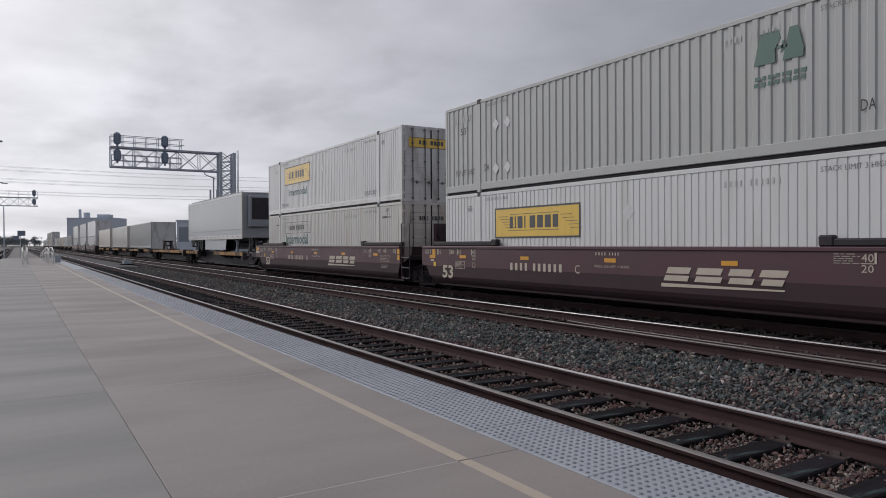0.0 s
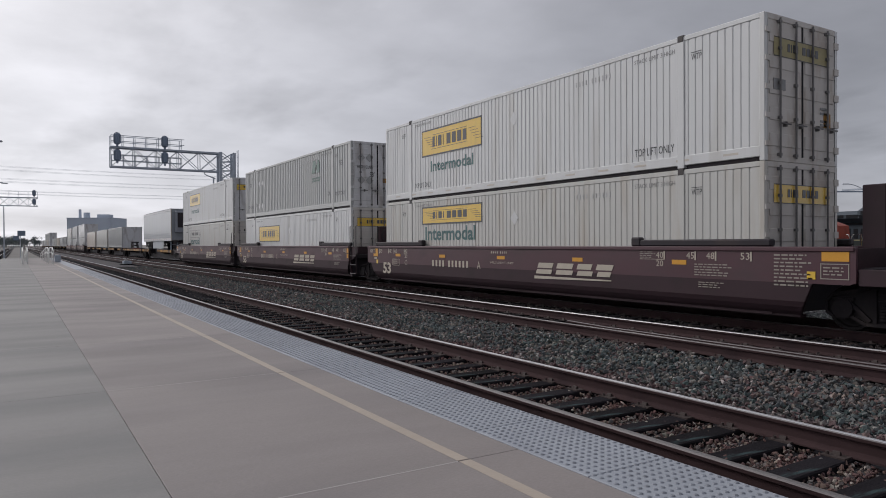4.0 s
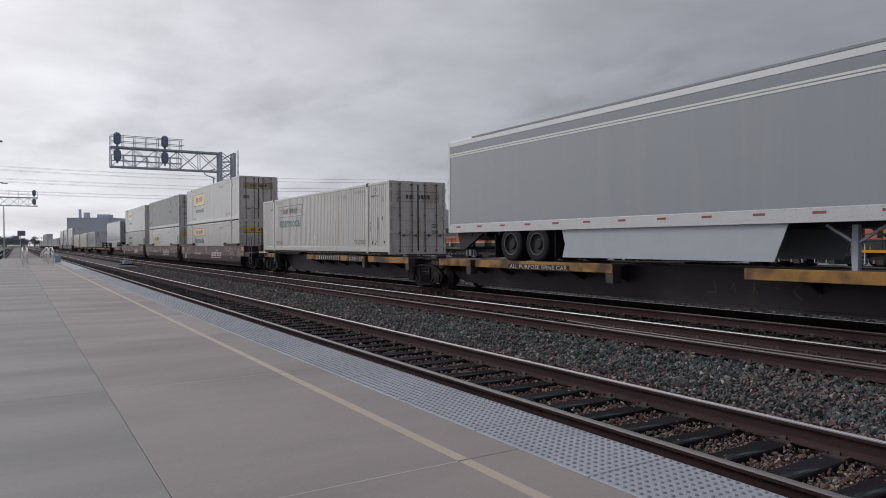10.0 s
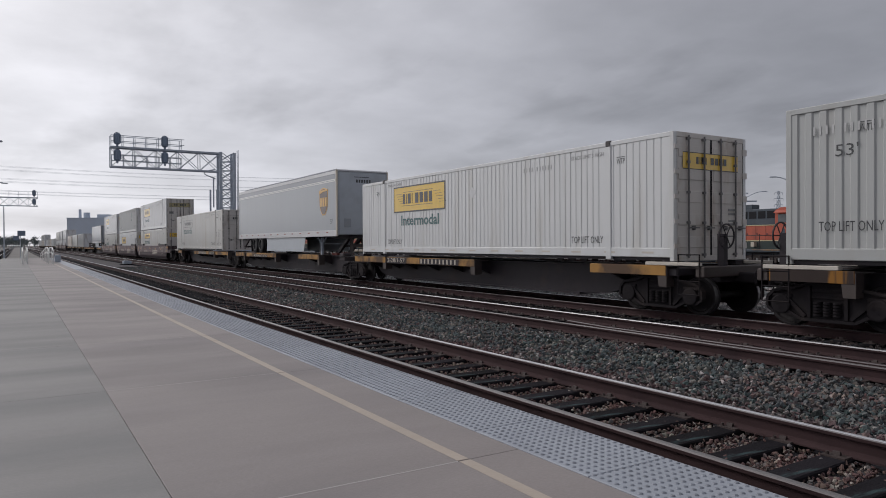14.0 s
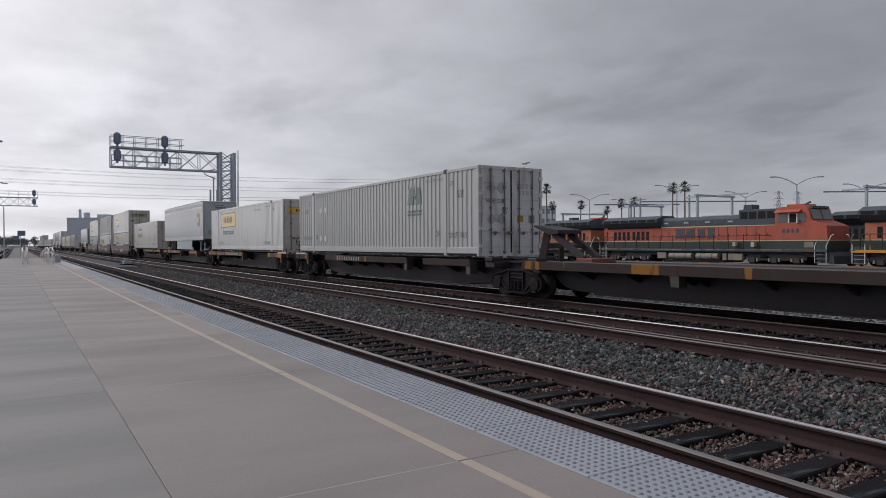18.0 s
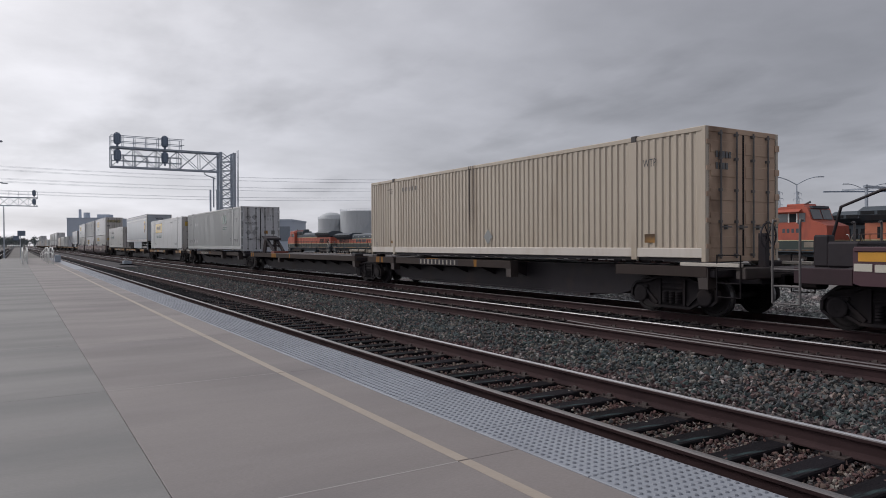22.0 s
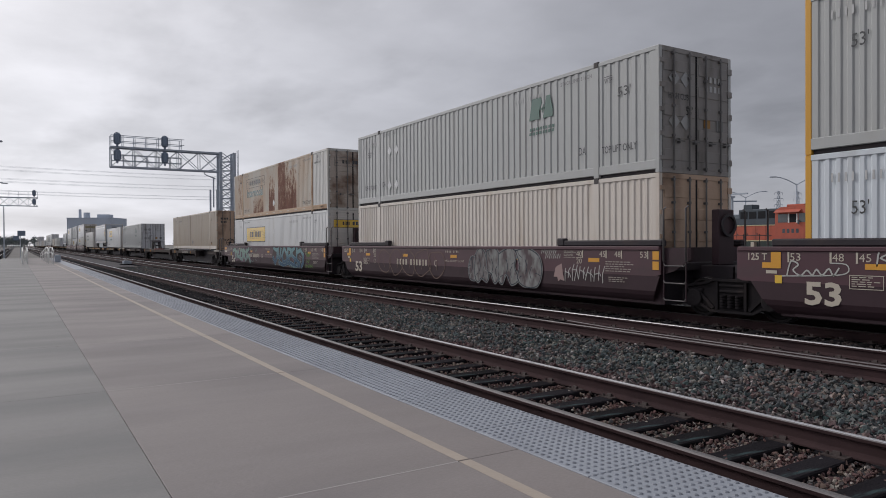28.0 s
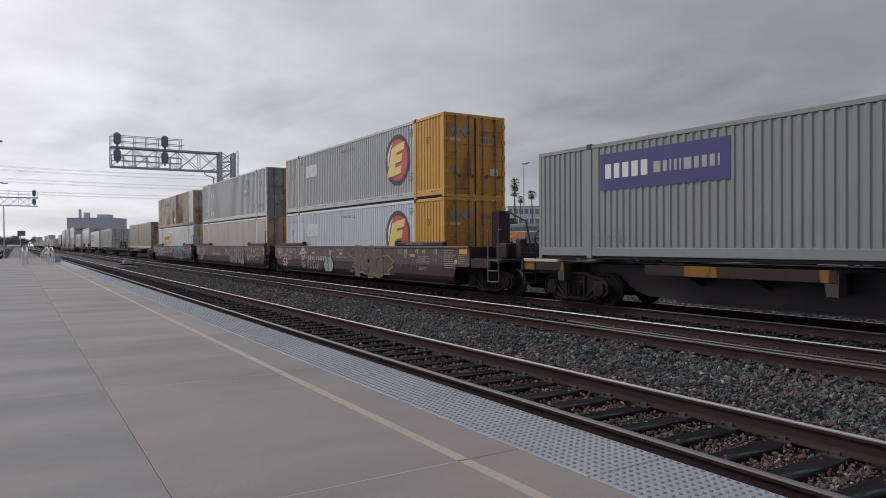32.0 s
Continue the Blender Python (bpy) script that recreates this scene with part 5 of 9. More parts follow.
def smooth(pts, n=5):
    """A rounder line through pts."""
    out = []
    for i in range(len(pts) - 1):
        p0, p1, p2, p3 = pts[max(i - 1, 0)], pts[i], pts[i + 1], pts[min(i + 2, len(pts) - 1)]
        for k in range(n):
            t = k / n
            out.append(tuple(0.5 * (2 * b + (c - a) * t + (2 * a - 5 * b + 4 * c - d) * t * t + (3 * b - a - 3 * c + d) * t ** 3) for a, b, c, d in zip(p0, p1, p2, p3)))
    return out + [tuple(pts[-1])]


def fat_letter(parent, body, x, y0, y1, z0, z1, layers, turn=0.0):
    """One sprayed letter between y0 and y1; layers are (growth, material), the widest first."""
    base = text_mesh(body, 1.0, 1.0)
    lo = Vector([min(v.co[i] for v in base.vertices) for i in range(3)])
    hi = Vector([max(v.co[i] for v in base.vertices) for i in range(3)])
    fit = Matrix.Diagonal(((y0 - y1) / (hi.x - lo.x), (z1 - z0) / (hi.y - lo.y), 1, 1)) @ Matrix.Translation(-(lo + hi) / 2)
    for k, (grow, mat) in enumerate(layers):
        cu = bpy.data.curves.new("sprayed_letter", "FONT")
        cu.body, cu.size, cu.resolution_u, cu.offset = body, 1.0, 3, grow
        cu.align_x, cu.align_y = "CENTER", "CENTER"
        ob = bpy.data.objects.new("sprayed_letter", cu)
        me = bpy.data.meshes.new_from_object(ob)
        bpy.data.objects.remove(ob)
        me.transform(fit)
        me.materials.clear()
        me.materials.append(mat)
        part("sprayed_letter", me, mat, parent, "", Matrix.Translation((x - 0.0012 * k, (y0 + y1) / 2, (z0 + z1) / 2)) @ pose(0, 0, 0, turn, 0, 0) @ SIDE)


def well_car(y_front, trucks, label, front_end=False, rear_end=False, art=None, logo=True, unit="B"):
    """One well unit; y_front is the place of the container's front end, trucks are places along the track."""
    yc = y_front - LEN / 2
    root = thing("well_car", label, "rail car", "well cars")
    hi, lo = 9.90 if front_end else 9.35, -9.90 if rear_end else -8.28
    prof_up = [(-1.525, 0.86), (-1.525, 1.50), (-1.43, 1.50), (-1.43, 0.86)]
    for sg in (-1, 1):
        up = [(sg * -a, b) for a, b in prof_up]
        plate = Shape().prism([(lo, 0.90), (lo, 1.50), (hi, 1.50), (hi, 0.90), (hi - 0.12, 0.86), (lo + 0.12, 0.86)], *sorted((sg * 1.50, sg * 1.44)), "x")
        side = part("side_plate", plate, M["maroon"], root, "maroon upper side plate of the well")
        chord = Shape().box(*sorted((sg * 1.53, sg * 1.37)), lo + 0.02, hi - 0.02, 1.44, 1.53, 0.015)
        part("top_chord", chord, M["maroon"], side)
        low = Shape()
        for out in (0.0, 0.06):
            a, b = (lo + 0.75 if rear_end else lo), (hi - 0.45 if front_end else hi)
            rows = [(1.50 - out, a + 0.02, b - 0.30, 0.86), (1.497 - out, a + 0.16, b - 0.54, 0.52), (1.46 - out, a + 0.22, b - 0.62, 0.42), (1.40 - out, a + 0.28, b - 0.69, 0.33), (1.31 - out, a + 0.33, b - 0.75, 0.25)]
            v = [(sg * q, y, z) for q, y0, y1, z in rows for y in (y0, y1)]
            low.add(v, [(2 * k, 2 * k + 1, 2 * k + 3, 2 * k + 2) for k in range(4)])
        part("lower_side", low, M["maroon_dark"], root, "darker lower side that curves in under the well")
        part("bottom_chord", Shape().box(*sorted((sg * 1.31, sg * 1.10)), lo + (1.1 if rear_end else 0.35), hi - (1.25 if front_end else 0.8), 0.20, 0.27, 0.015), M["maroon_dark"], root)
        for a, b in ((-LEN / 2 - 0.25, -LEN / 2 + 3.0), (LEN / 2 - 2.9, LEN / 2 + 0.55)):
            g = Shape().box(*sorted((sg * 1.50, sg * 1.33)), a, b, 1.53, 1.68, 0.03)
            part("guide_beam", g, M["car_black"], root, "dark tubular top guide beam")
            e = b if a < 0 else a
            part("lock_pedestal", Shape().box(*sorted((sg * 1.51, sg * 1.34)), e - 0.02 if a < 0 else e - 0.26, e + 0.26 if a < 0 else e + 0.02, 1.53, 1.74, 0.03), M["car_black"], root)
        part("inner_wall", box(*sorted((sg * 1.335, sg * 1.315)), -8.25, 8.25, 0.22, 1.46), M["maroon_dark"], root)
    for ye in (-8.20, 8.20):
        part("bulkhead", Shape().box(-1.32, 1.32, ye - 0.05, ye + 0.05, 0.22, 1.30), M["car_black"], root)
    part("well_floor", box(-1.3, 1.3, -8.2, 8.2, 0.20, 0.27), M["car_black"], root)
    for y0, y1 in ((lo - 1.1, lo + 1.2), (hi - 1.3, hi + 0.9)):
        part("end_deck", Shape().box(-1.30, 1.30, max(y0, lo - 0.2), min(y1, hi + 0.2), 0.98, 1.16, 0.02).box(-0.38, 0.38, y0, y1, 0.78, 1.10, 0.02), M["car_black"], root)
        part("end_wall", box(-1.44, 1.44, (lo + 0.02 if y0 < 0 else hi - 0.14), (lo + 0.14 if y0 < 0 else hi - 0.02), 1.0, 1.50), M["maroon_dark"], root)
    # grab irons, steps and the brake stand at the rear corner
    if not rear_end:
        for sg in (-1, 1):
            ya, yb = lo - 0.06, lo - 0.66
            for y in (ya, yb):
                part("grab_iron", Shape().pipe([(sg * 1.40, y, 1.18), (sg * 1.47, y, 1.2), (sg * 1.47, y, 2.36), (sg * 1.40, y, 2.40)], 0.022, 7), M["step_iron"], root)
            for z in (0.34, 0.72, 1.10):
                part("step", Shape().pipe([(sg * 1.47, ya, z + 0.05), (sg * 1.47, ya - 0.04, z), (sg * 1.47, yb + 0.04, z), (sg * 1.47, yb, z + 0.05)], 0.016, 6), M["step_iron"], root)
            part("step_hanger", Shape().tube((sg * 1.46, ya, 0.34), (sg * 1.46, ya, 1.2), 0.02, 6), M["maroon_dark"], root)
            part("step_hanger", Shape().tube((sg * 1.46, yb, 0.34), (sg * 1.46, yb, 1.2), 0.02, 6), M["maroon_dark"], root)
        part("brake_stand", Shape().box(-0.30, 0.25, lo - 0.62, lo - 0.42, 1.1, 2.36, 0.02), M["maroon_dark"], root, "dark maroon brake stand")
        part("brake_wheel", Shape().lathe([(-0.02, 0.20), (0.02, 0.20), (0.02, 0.26), (-0.02, 0.26), (-0.02, 0.20)], (0.0, lo - 0.66, 2.0), "y", 16), M["car_black"], root)
        part("end_bracket", Shape().prism([(lo + 0.02, 0.90), (lo + 0.02, 1.50), (lo - 0.75, 1.50), (lo - 0.75, 1.25), (lo - 0.30, 0.98)], -1.42, -1.36, "x"), M["maroon_dark"], root)
    # stencils
    x = -1.50 - 0.006
    st = M["stencil"]
    marks = ((8.27, -0.13, "53"), (7.49, -0.13, "48"), (7.04, -0.13, "45"), (6.23, -0.13, "40"), (-5.80, 0.13, "40"), (-6.62, 0.13, "45"), (-7.12, 0.13, "48"), (-7.92, 0.13, "53"))
    for y, dy, body in marks:
        fitted(body, st, root, x, y + dy + 0.10, y + dy - 0.10, 1.27, 1.41)
        flat(root, "load_mark", st, x, y - 0.018, y + 0.018, 1.24, 1.43)
        if body == "40":
            fitted("20", st, root, x, y + dy + 0.10, y + dy - 0.10, 1.09, 1.22)
            flat(root, "load_mark", st, x, y + dy - 0.11, y + dy + 0.11, 1.235, 1.25)
    fitted("53", st, root, x, 7.96, 7.30, 0.47, 0.90, 0.03)
    fr = Shape()
    for ya, yb, za, zb in ((7.17, 6.61, 0.80, 0.812), (7.17, 6.61, 1.03, 1.042), (7.17, 7.158, 0.812, 1.03), (6.622, 6.61, 0.812, 1.03)):
        fr.box(x - 0.004, x, yb, ya, za, zb)
    part("stencil_frame", fr, st, root)
    part("stencil_ring", Shape().lathe([(0.0, 0.075), (-0.004, 0.075), (-0.004, 0.088), (0.0, 0.088)], (x, 6.10, 0.93), "x", 20), st, root)
    if front_end:
        flat(root, "reflector", M["reflector"], x, 9.32, 9.81, 1.28, 1.47, "large yellow reflective panel")
        flat(root, "label_plate", M["print_grey"], x, 9.58, 9.88, 1.11, 1.24)
        flat(root, "label_plate", M["print_grey"], x, 9.25, 9.54, 1.10, 1.23)
        flat(root, "decal", M["logo_yellow"], x, 8.13, 8.30, 0.90, 1.09, "small yellow decal")
        small_print(root, M["stencil_worn"], x, 9.15, 8.41, 1.15, 1.40, 4, 31)
        small_print(root, M["stencil_worn"], x, 9.15, 8.64, 0.88, 0.95, 1, 32)
    else:
        fitted("125 T", st, root, x, 9.10, 8.70, 1.27, 1.41, 0.02)
        part("reflector", Shape().prism([(8.80, 1.12), (8.80, 1.23), (8.62, 1.23), (8.62, 1.43), (8.42, 1.43), (8.42, 1.12)], x - 0.004, x, "x"), M["reflector"], root, "yellow reflective decal")
        flat(root, "decal", st, x, 8.50, 8.72, 1.02, 1.08)
        flat(root, "decal", M["logo_yellow"], x, 8.40, 8.54, 0.84, 0.99, "small yellow decal")
    for y in (6.72, 3.56, 0.26, -3.02, -6.20):
        flat(root, "reflector", M["reflector"], x, y - 0.19, y + 0.19, 1.14, 1.24, "yellow reflective decal")
    if not rear_end:
        for z in (1.00, 1.23):
            flat(root, "reflector", M["reflector"], x, -8.24, -8.06, z, z + 0.19, "yellow reflective decal")
    letter_bars(root, st, x, 4.22, 1.96, 0.84, 1.05, (0.6, 0.6, 0.55, 0.55, -0.3, 0.55, 0.55, 0.55, 0.55, 0.55, 0.55), name="number_bar")
    letter_bars(root, st, x, 0.75, -0.05, 1.31, 1.38, (0.6, 0.6, 0.55, 0.55, -0.3, 0.5, 0.5, 0.5, 0.5), name="number_bar")
    fitted(unit, st, root, x, 1.50, 1.32, 0.83, 1.05)
    fitted("WELL LD LMT 118,000", st, root, x, 0.80, -0.35, 1.00, 1.07)
    if logo:
        letter_bars(root, st, x, -1.36, -4.15, 0.78, 0.90, (1.0, 1.0, 0.85, 0.7), 0.055)
        letter_bars(root, st, x, -1.43, -4.22, 0.94, 1.08, (1.0, 1.0, 0.85, 0.9), 0.065)
        part("logo_swoosh", Shape().prism([(-1.30, 0.64), (-4.2, 0.68), (-4.2, 0.71), (-1.30, 0.72)], x - 0.005, x, "x"), st, root)
    small_print(root, M["stencil_worn"], x, -6.6, -7.5, 0.90, 1.18, 5, 7)
    small_print(root, M["stencil_worn"], x, -6.7, -7.4, 0.66, 0.80, 3, 8)
    small_print(root, M["stencil_worn"], x, -5.1, -5.55, 1.22, 1.42, 5, 9)
    small_print(root, st, x, 7.13, 6.64, 0.83, 1.02, 5, 10)
    if rear_end:
        flat(root, "reflector", M["reflector"], x, -9.79, -9.31, 1.27, 1.47, "large yellow reflective panel")
        border = Shape()
        for ya, yb, za, zb in ((-9.79, -9.29, 1.215, 1.23), (-9.79, -9.29, 0.95, 0.965), (-9.79, -9.775, 0.965, 1.215), (-9.305, -9.29, 0.965, 1.215)):
            border.box(x - 0.004, x, ya, yb, za, zb)
        part("stencil_frame", border, M["stencil_worn"], root)
        small_print(root, M["stencil_worn"], x, -9.34, -9.72, 1.0, 1.18, 3, 13)
        small_print(root, M["stencil_worn"], x, -8.40, -9.16, 0.77, 1.40, 9, 12)
        flat(root, "decal", M["logo_yellow"], x, -9.2, -9.04, 0.94, 1.08, "small yellow decal")
    if art:
        art(root, x - 0.004)
    for t in trucks:
        bogie(root, t - yc)
    return rolling(root, yc, 0.0)


HITCH_RED = material("faded_red_primer", (0.17, 0.05, 0.04), 0.7, vary=0.2)


BELLY = ((0.95, 0.72), (1.30, 0.66), (1.50, 0.52), (1.72, 0.40), (2.10, 0.31), (2.90, 0.27))


def spine_car(y_front, y_rear, trucks, label, edges, deck="car_black", edge="edge_yellow", hitch=None, words=(), tilt=0.0, scribble=()):
    """One spine unit from y_front back to y_rear; edges are stretches of raised side deck (from the front)."""
    yc, half = (y_front + y_rear) / 2, (y_front - y_rear) / 2
    root = thing("spine_car", label, "rail car", "spine cars")
    fore = next((y_front - t for t in trucks if abs(y_front - t) < 4), -0.2)
    aft = next((t - y_rear for t in trucks if abs(t - y_rear) < 4), -0.2)
    belly = [(-half, 0.74), (-half, 1.02), (half, 1.02), (half, 0.74)]
    belly += [(half - max(fore + c, 0.05 + 0.05 * k), z) for k, (c, z) in enumerate(BELLY)]
    belly += [(-half + max(aft + c, 0.05 + 0.05 * k), z) for k, (c, z) in reversed(list(enumerate(BELLY)))]
    body = Shape().prism(belly, -0.62, 0.62, "x")
    part("centre_sill", body, M[deck], root, "deep dusty fish-belly centre sill")
    part("sill_flange", Shape().box(-0.74, 0.74, -half + aft + 3.0, half - fore - 3.0, BELLY[-1][1] - 0.04, BELLY[-1][1] + 0.01).box(-0.72, 0.72, -half, half, 1.02, 1.06), M[deck], root)
    for i, (a, b) in enumerate(edges):
        ya, yb = half - a, half - b
        for sg in (-1, 1):
            d = Shape().box(*sorted((sg * 1.32, sg * 0.62)), yb, ya, 1.04, 1.09, 0.01)
            dk = part("side_deck", d, M["car_brown"], root, "side deck with worn paint")
            part("deck_edge", Shape().box(*sorted((sg * 1.335, sg * 1.31)), yb, ya, 0.87, 1.10, 0.006), M[edge], dk, "side edge in chipped yellow and black paint")
            for k in range(int((ya - yb) / 1.6) + 1):
                y = yb + 0.15 + k * 1.6
                if y < ya - 0.1:
                    part("outrigger", Shape().prism([(0.62, 0.62), (0.62, 1.03), (1.30, 1.03), (1.30, 0.90)], y - 0.04, y + 0.04) if sg > 0 else
                         Shape().prism([(-0.62, 0.62), (-0.62, 1.03), (-1.30, 1.03), (-1.30, 0.90)], y - 0.04, y + 0.04), M[deck], dk)
    for a, b in edges:
        if b - a > 1.5:
            for sg in (-1, 1):
                for yb in (half - b + 0.10,):
                    part("side_bracket", Shape().prism([(yb - 0.12, 0.62), (yb - 0.12, 1.06), (yb + 0.16, 1.06), (yb + 0.10, 0.62)], *sorted((sg * 1.325, sg * 1.05)), "x"), M["car_brown"], root)
    for y in (half - 0.9, -half + 0.9):
        part("container_pedestal", Shape().box(-1.30, -0.9, y - 0.2, y + 0.2, 1.06, 1.19, 0.02).box(0.9, 1.30, y - 0.2, y + 0.2, 1.06, 1.19, 0.02).box(-1.25, 1.25, y - 0.25, y + 0.25, 0.86, 1.04, 0.02), M[deck], root)
    if hitch is not None:
        d = -1 if hitch > 0 else 1
        part("hitch_post", Shape().beam((-0.38, hitch - d * 0.1, 1.06), (-0.28, hitch + d * 0.05, 1.92), 0.14, 0.20).beam((0.38, hitch - d * 0.1, 1.06), (0.28, hitch + d * 0.05, 1.92), 0.14, 0.20).box(-0.3, 0.3, hitch - 0.06, hitch + 0.06, 1.45, 1.60), M["car_brown"], root, "brown upright hitch post")
        part("hitch_strut", Shape().beam((-0.30, hitch + d * 0.35, 1.88), (-0.30, hitch + d * 1.62, 1.16), 0.12, 0.17).beam((0.30, hitch + d * 0.35, 1.88), (0.30, hitch + d * 1.62, 1.16), 0.12, 0.17).box(-0.3, 0.3, hitch + d * 1.0 - 0.05, hitch + d * 1.0 + 0.05, 1.46, 1.56), M["car_black"], root, "diagonal hitch strut")
        part("hitch_plate", Shape().prism([(hitch - d * 0.38, 2.00 + tilt), (hitch - d * 0.38, 2.05 + tilt), (hitch + d * 0.70, 2.03 - tilt * 0.4), (hitch + d * 0.70, 1.93 - tilt * 0.4), (hitch + d * 0.3, 1.86)], -0.45, 0.45, "x"), M["car_black"], root, "flat hitch top plate")
        part("hitch_base", Shape().box(-0.45, 0.45, *sorted((hitch + d * 1.45, hitch + d * 2.1)), 1.06, 1.19, 0.02), HITCH_RED, root, "faded red hitch base")
    for body_text, size, y, mt in words:
        if body_text:
            long = len(body_text) > 12
            w = 1.32 if long else 0.78
            part("letter_board", box(-1.340, -1.334, half - y - w, half - y + w, 0.86, 1.015 if long else 1.085), M["car_black"], root)
            fitted(body_text, M[mt], root, -1.343, half - y + w - 0.08, half - y - w + 0.08, 0.885 if long else 0.90, 1.0 if long else 1.06)
        else:
            part("letter_board", box(-1.340, -1.334, half - y - 2.5, half - y + 0.08, 0.875, 1.085), M["car_black"], root)
            letter_bars(root, M[mt], -1.342, half - y, half - y - 2.4, 0.90, 1.06, (0.55, 0.5, 0.55, 0.55, 0.5, 0.5, 0.5, 0.5, 0.5, 0.5), name="number_bar")
    for y, z, seed in scribble:
        rng = random.Random(seed)
        for k in range(6):
            q = [(y - 0.5 * k + rng.uniform(-0.12, 0.12), z + rng.uniform(-0.18, 0.18)) for _ in range(4)]
            spray(root, -0.623, smooth(q, 3), 0.022, CHALK)
    for t in trucks:
        bogie(root, t - yc)
    return rolling(root, yc, 0.0)


CHALK = material("faint_chalky_spray", (0.085, 0.070, 0.065), 0.8, vary=0.3, scale=5)


def well_end(root, sg):
    """The free end of a well: platform, side plates, tall grab irons with steps, brake post and coupler."""
    a, b = sorted((sg * 9.86, sg * 11.50))
    part("end_platform", box(-1.40, 1.40, a, b, 1.03, 1.13, 0.015), M["car_black"], root, "dark end platform over the truck")
    for s in (-1, 1):
        part("platform_edge", box(*sorted((s * 1.47, s * 1.41)), *sorted((sg * 9.92, sg * 10.98)), 0.85, 1.14, 0.01), M["maroon_dark"], root)
        for y in (10.86, 11.40):
            part("grab_iron", Shape().pipe([(s * 1.36, sg * y, 2.02), (s * 1.45, sg * y, 2.03), (s * 1.46, sg * y, 1.95), (s * 1.46, sg * y, 0.45)], 0.024, 7), M["step_iron"], root)
        for z in (0.45, 0.78, 1.10):
            part("step", Shape().tube((s * 1.46, sg * 10.86, z), (s * 1.46, sg * 11.40, z), 0.018, 6), M["step_iron"], root)
    part("brake_post", box(-0.24, 0.22, *sorted((sg * 9.36, sg * 9.78)), 1.05, 2.68, 0.02), M["maroon_dark"], root, "tall dark maroon post at the car end")
    part("brace_arm", Shape().pipe([(0.0, sg * 9.8, 2.62), (0.0, sg * 10.15, 2.58), (0.0, sg * 10.9, 2.30), (0.0, sg * 11.2, 1.2)], 0.03, 6), M["car_black"], root)
    part("brake_gear", Shape().box(-0.7, 0.5, *sorted((sg * 10.2, sg * 10.8)), 1.13, 1.62, 0.04).box(-0.45, -0.2, *sorted((sg * 10.9, sg * 11.2)), 1.13, 1.75, 0.03), M["car_black"], root)
    part("coupler", Shape().box(-0.14, 0.14, *sorted((sg * 11.2, sg * 12.0)), 0.72, 0.95, 0.03), M["steel"], root, "dark knuckle coupler")


def coupler_end(root, y, sg):
    """Draft gear, steps, grab irons and a hand wheel at the free end of a car."""
    part("coupler", Shape().box(-0.14, 0.14, min(y, y + sg * 0.85), max(y, y + sg * 0.85), 0.72, 0.95, 0.03).box(-0.2, 0.2, y + sg * 0.75 - 0.2, y + sg * 0.75 + 0.2, 0.66, 1.0, 0.05), M["steel"], root, "dark knuckle coupler")
    part("end_sill", Shape().box(-1.32, 1.32, y - 0.12, y + 0.12, 0.86, 1.10, 0.02), M["car_brown"], root)
    for s in (-1, 1):
        l = Shape()
        for dy in (0.0, -sg * 0.55):
            l.tube((s * 1.33, y + dy, 0.48), (s * 1.33, y + dy, 1.36), 0.016, 6)
        for k in range(4):
            l.tube((s * 1.33, y, 0.48 + 0.29 * k), (s * 1.33, y - sg * 0.55, 0.48 + 0.29 * k), 0.013, 6)
        part("end_board", box(*sorted((s * 1.345, s * 1.20)), *sorted((y - sg * 0.02, y - sg * 1.48)), 1.102, 1.18, 0.01), M["strip"], root, "scuffed pale board along the end sill")
        part("step_ladder", l, M["steel"], root)
    hw = Shape().lathe([(-0.012, 0.25), (0.012, 0.25), (0.012, 0.28), (-0.012, 0.28), (-0.012, 0.25)], (-0.55, y + sg * 0.1, 1.75), "y", 18)
    for k in range(3):
        t = math.pi * k / 3
        hw.tube((-0.55 - 0.26 * math.cos(t), y + sg * 0.1, 1.75 - 0.26 * math.sin(t)), (-0.55 + 0.26 * math.cos(t), y + sg * 0.1, 1.75 + 0.26 * math.sin(t)), 0.012, 5)
    hw.box(-0.62, -0.48, y - 0.08, y + 0.08, 1.08, 1.8)
    part("hand_wheel", hw, M["car_black"], root, "black brake hand wheel on a post")


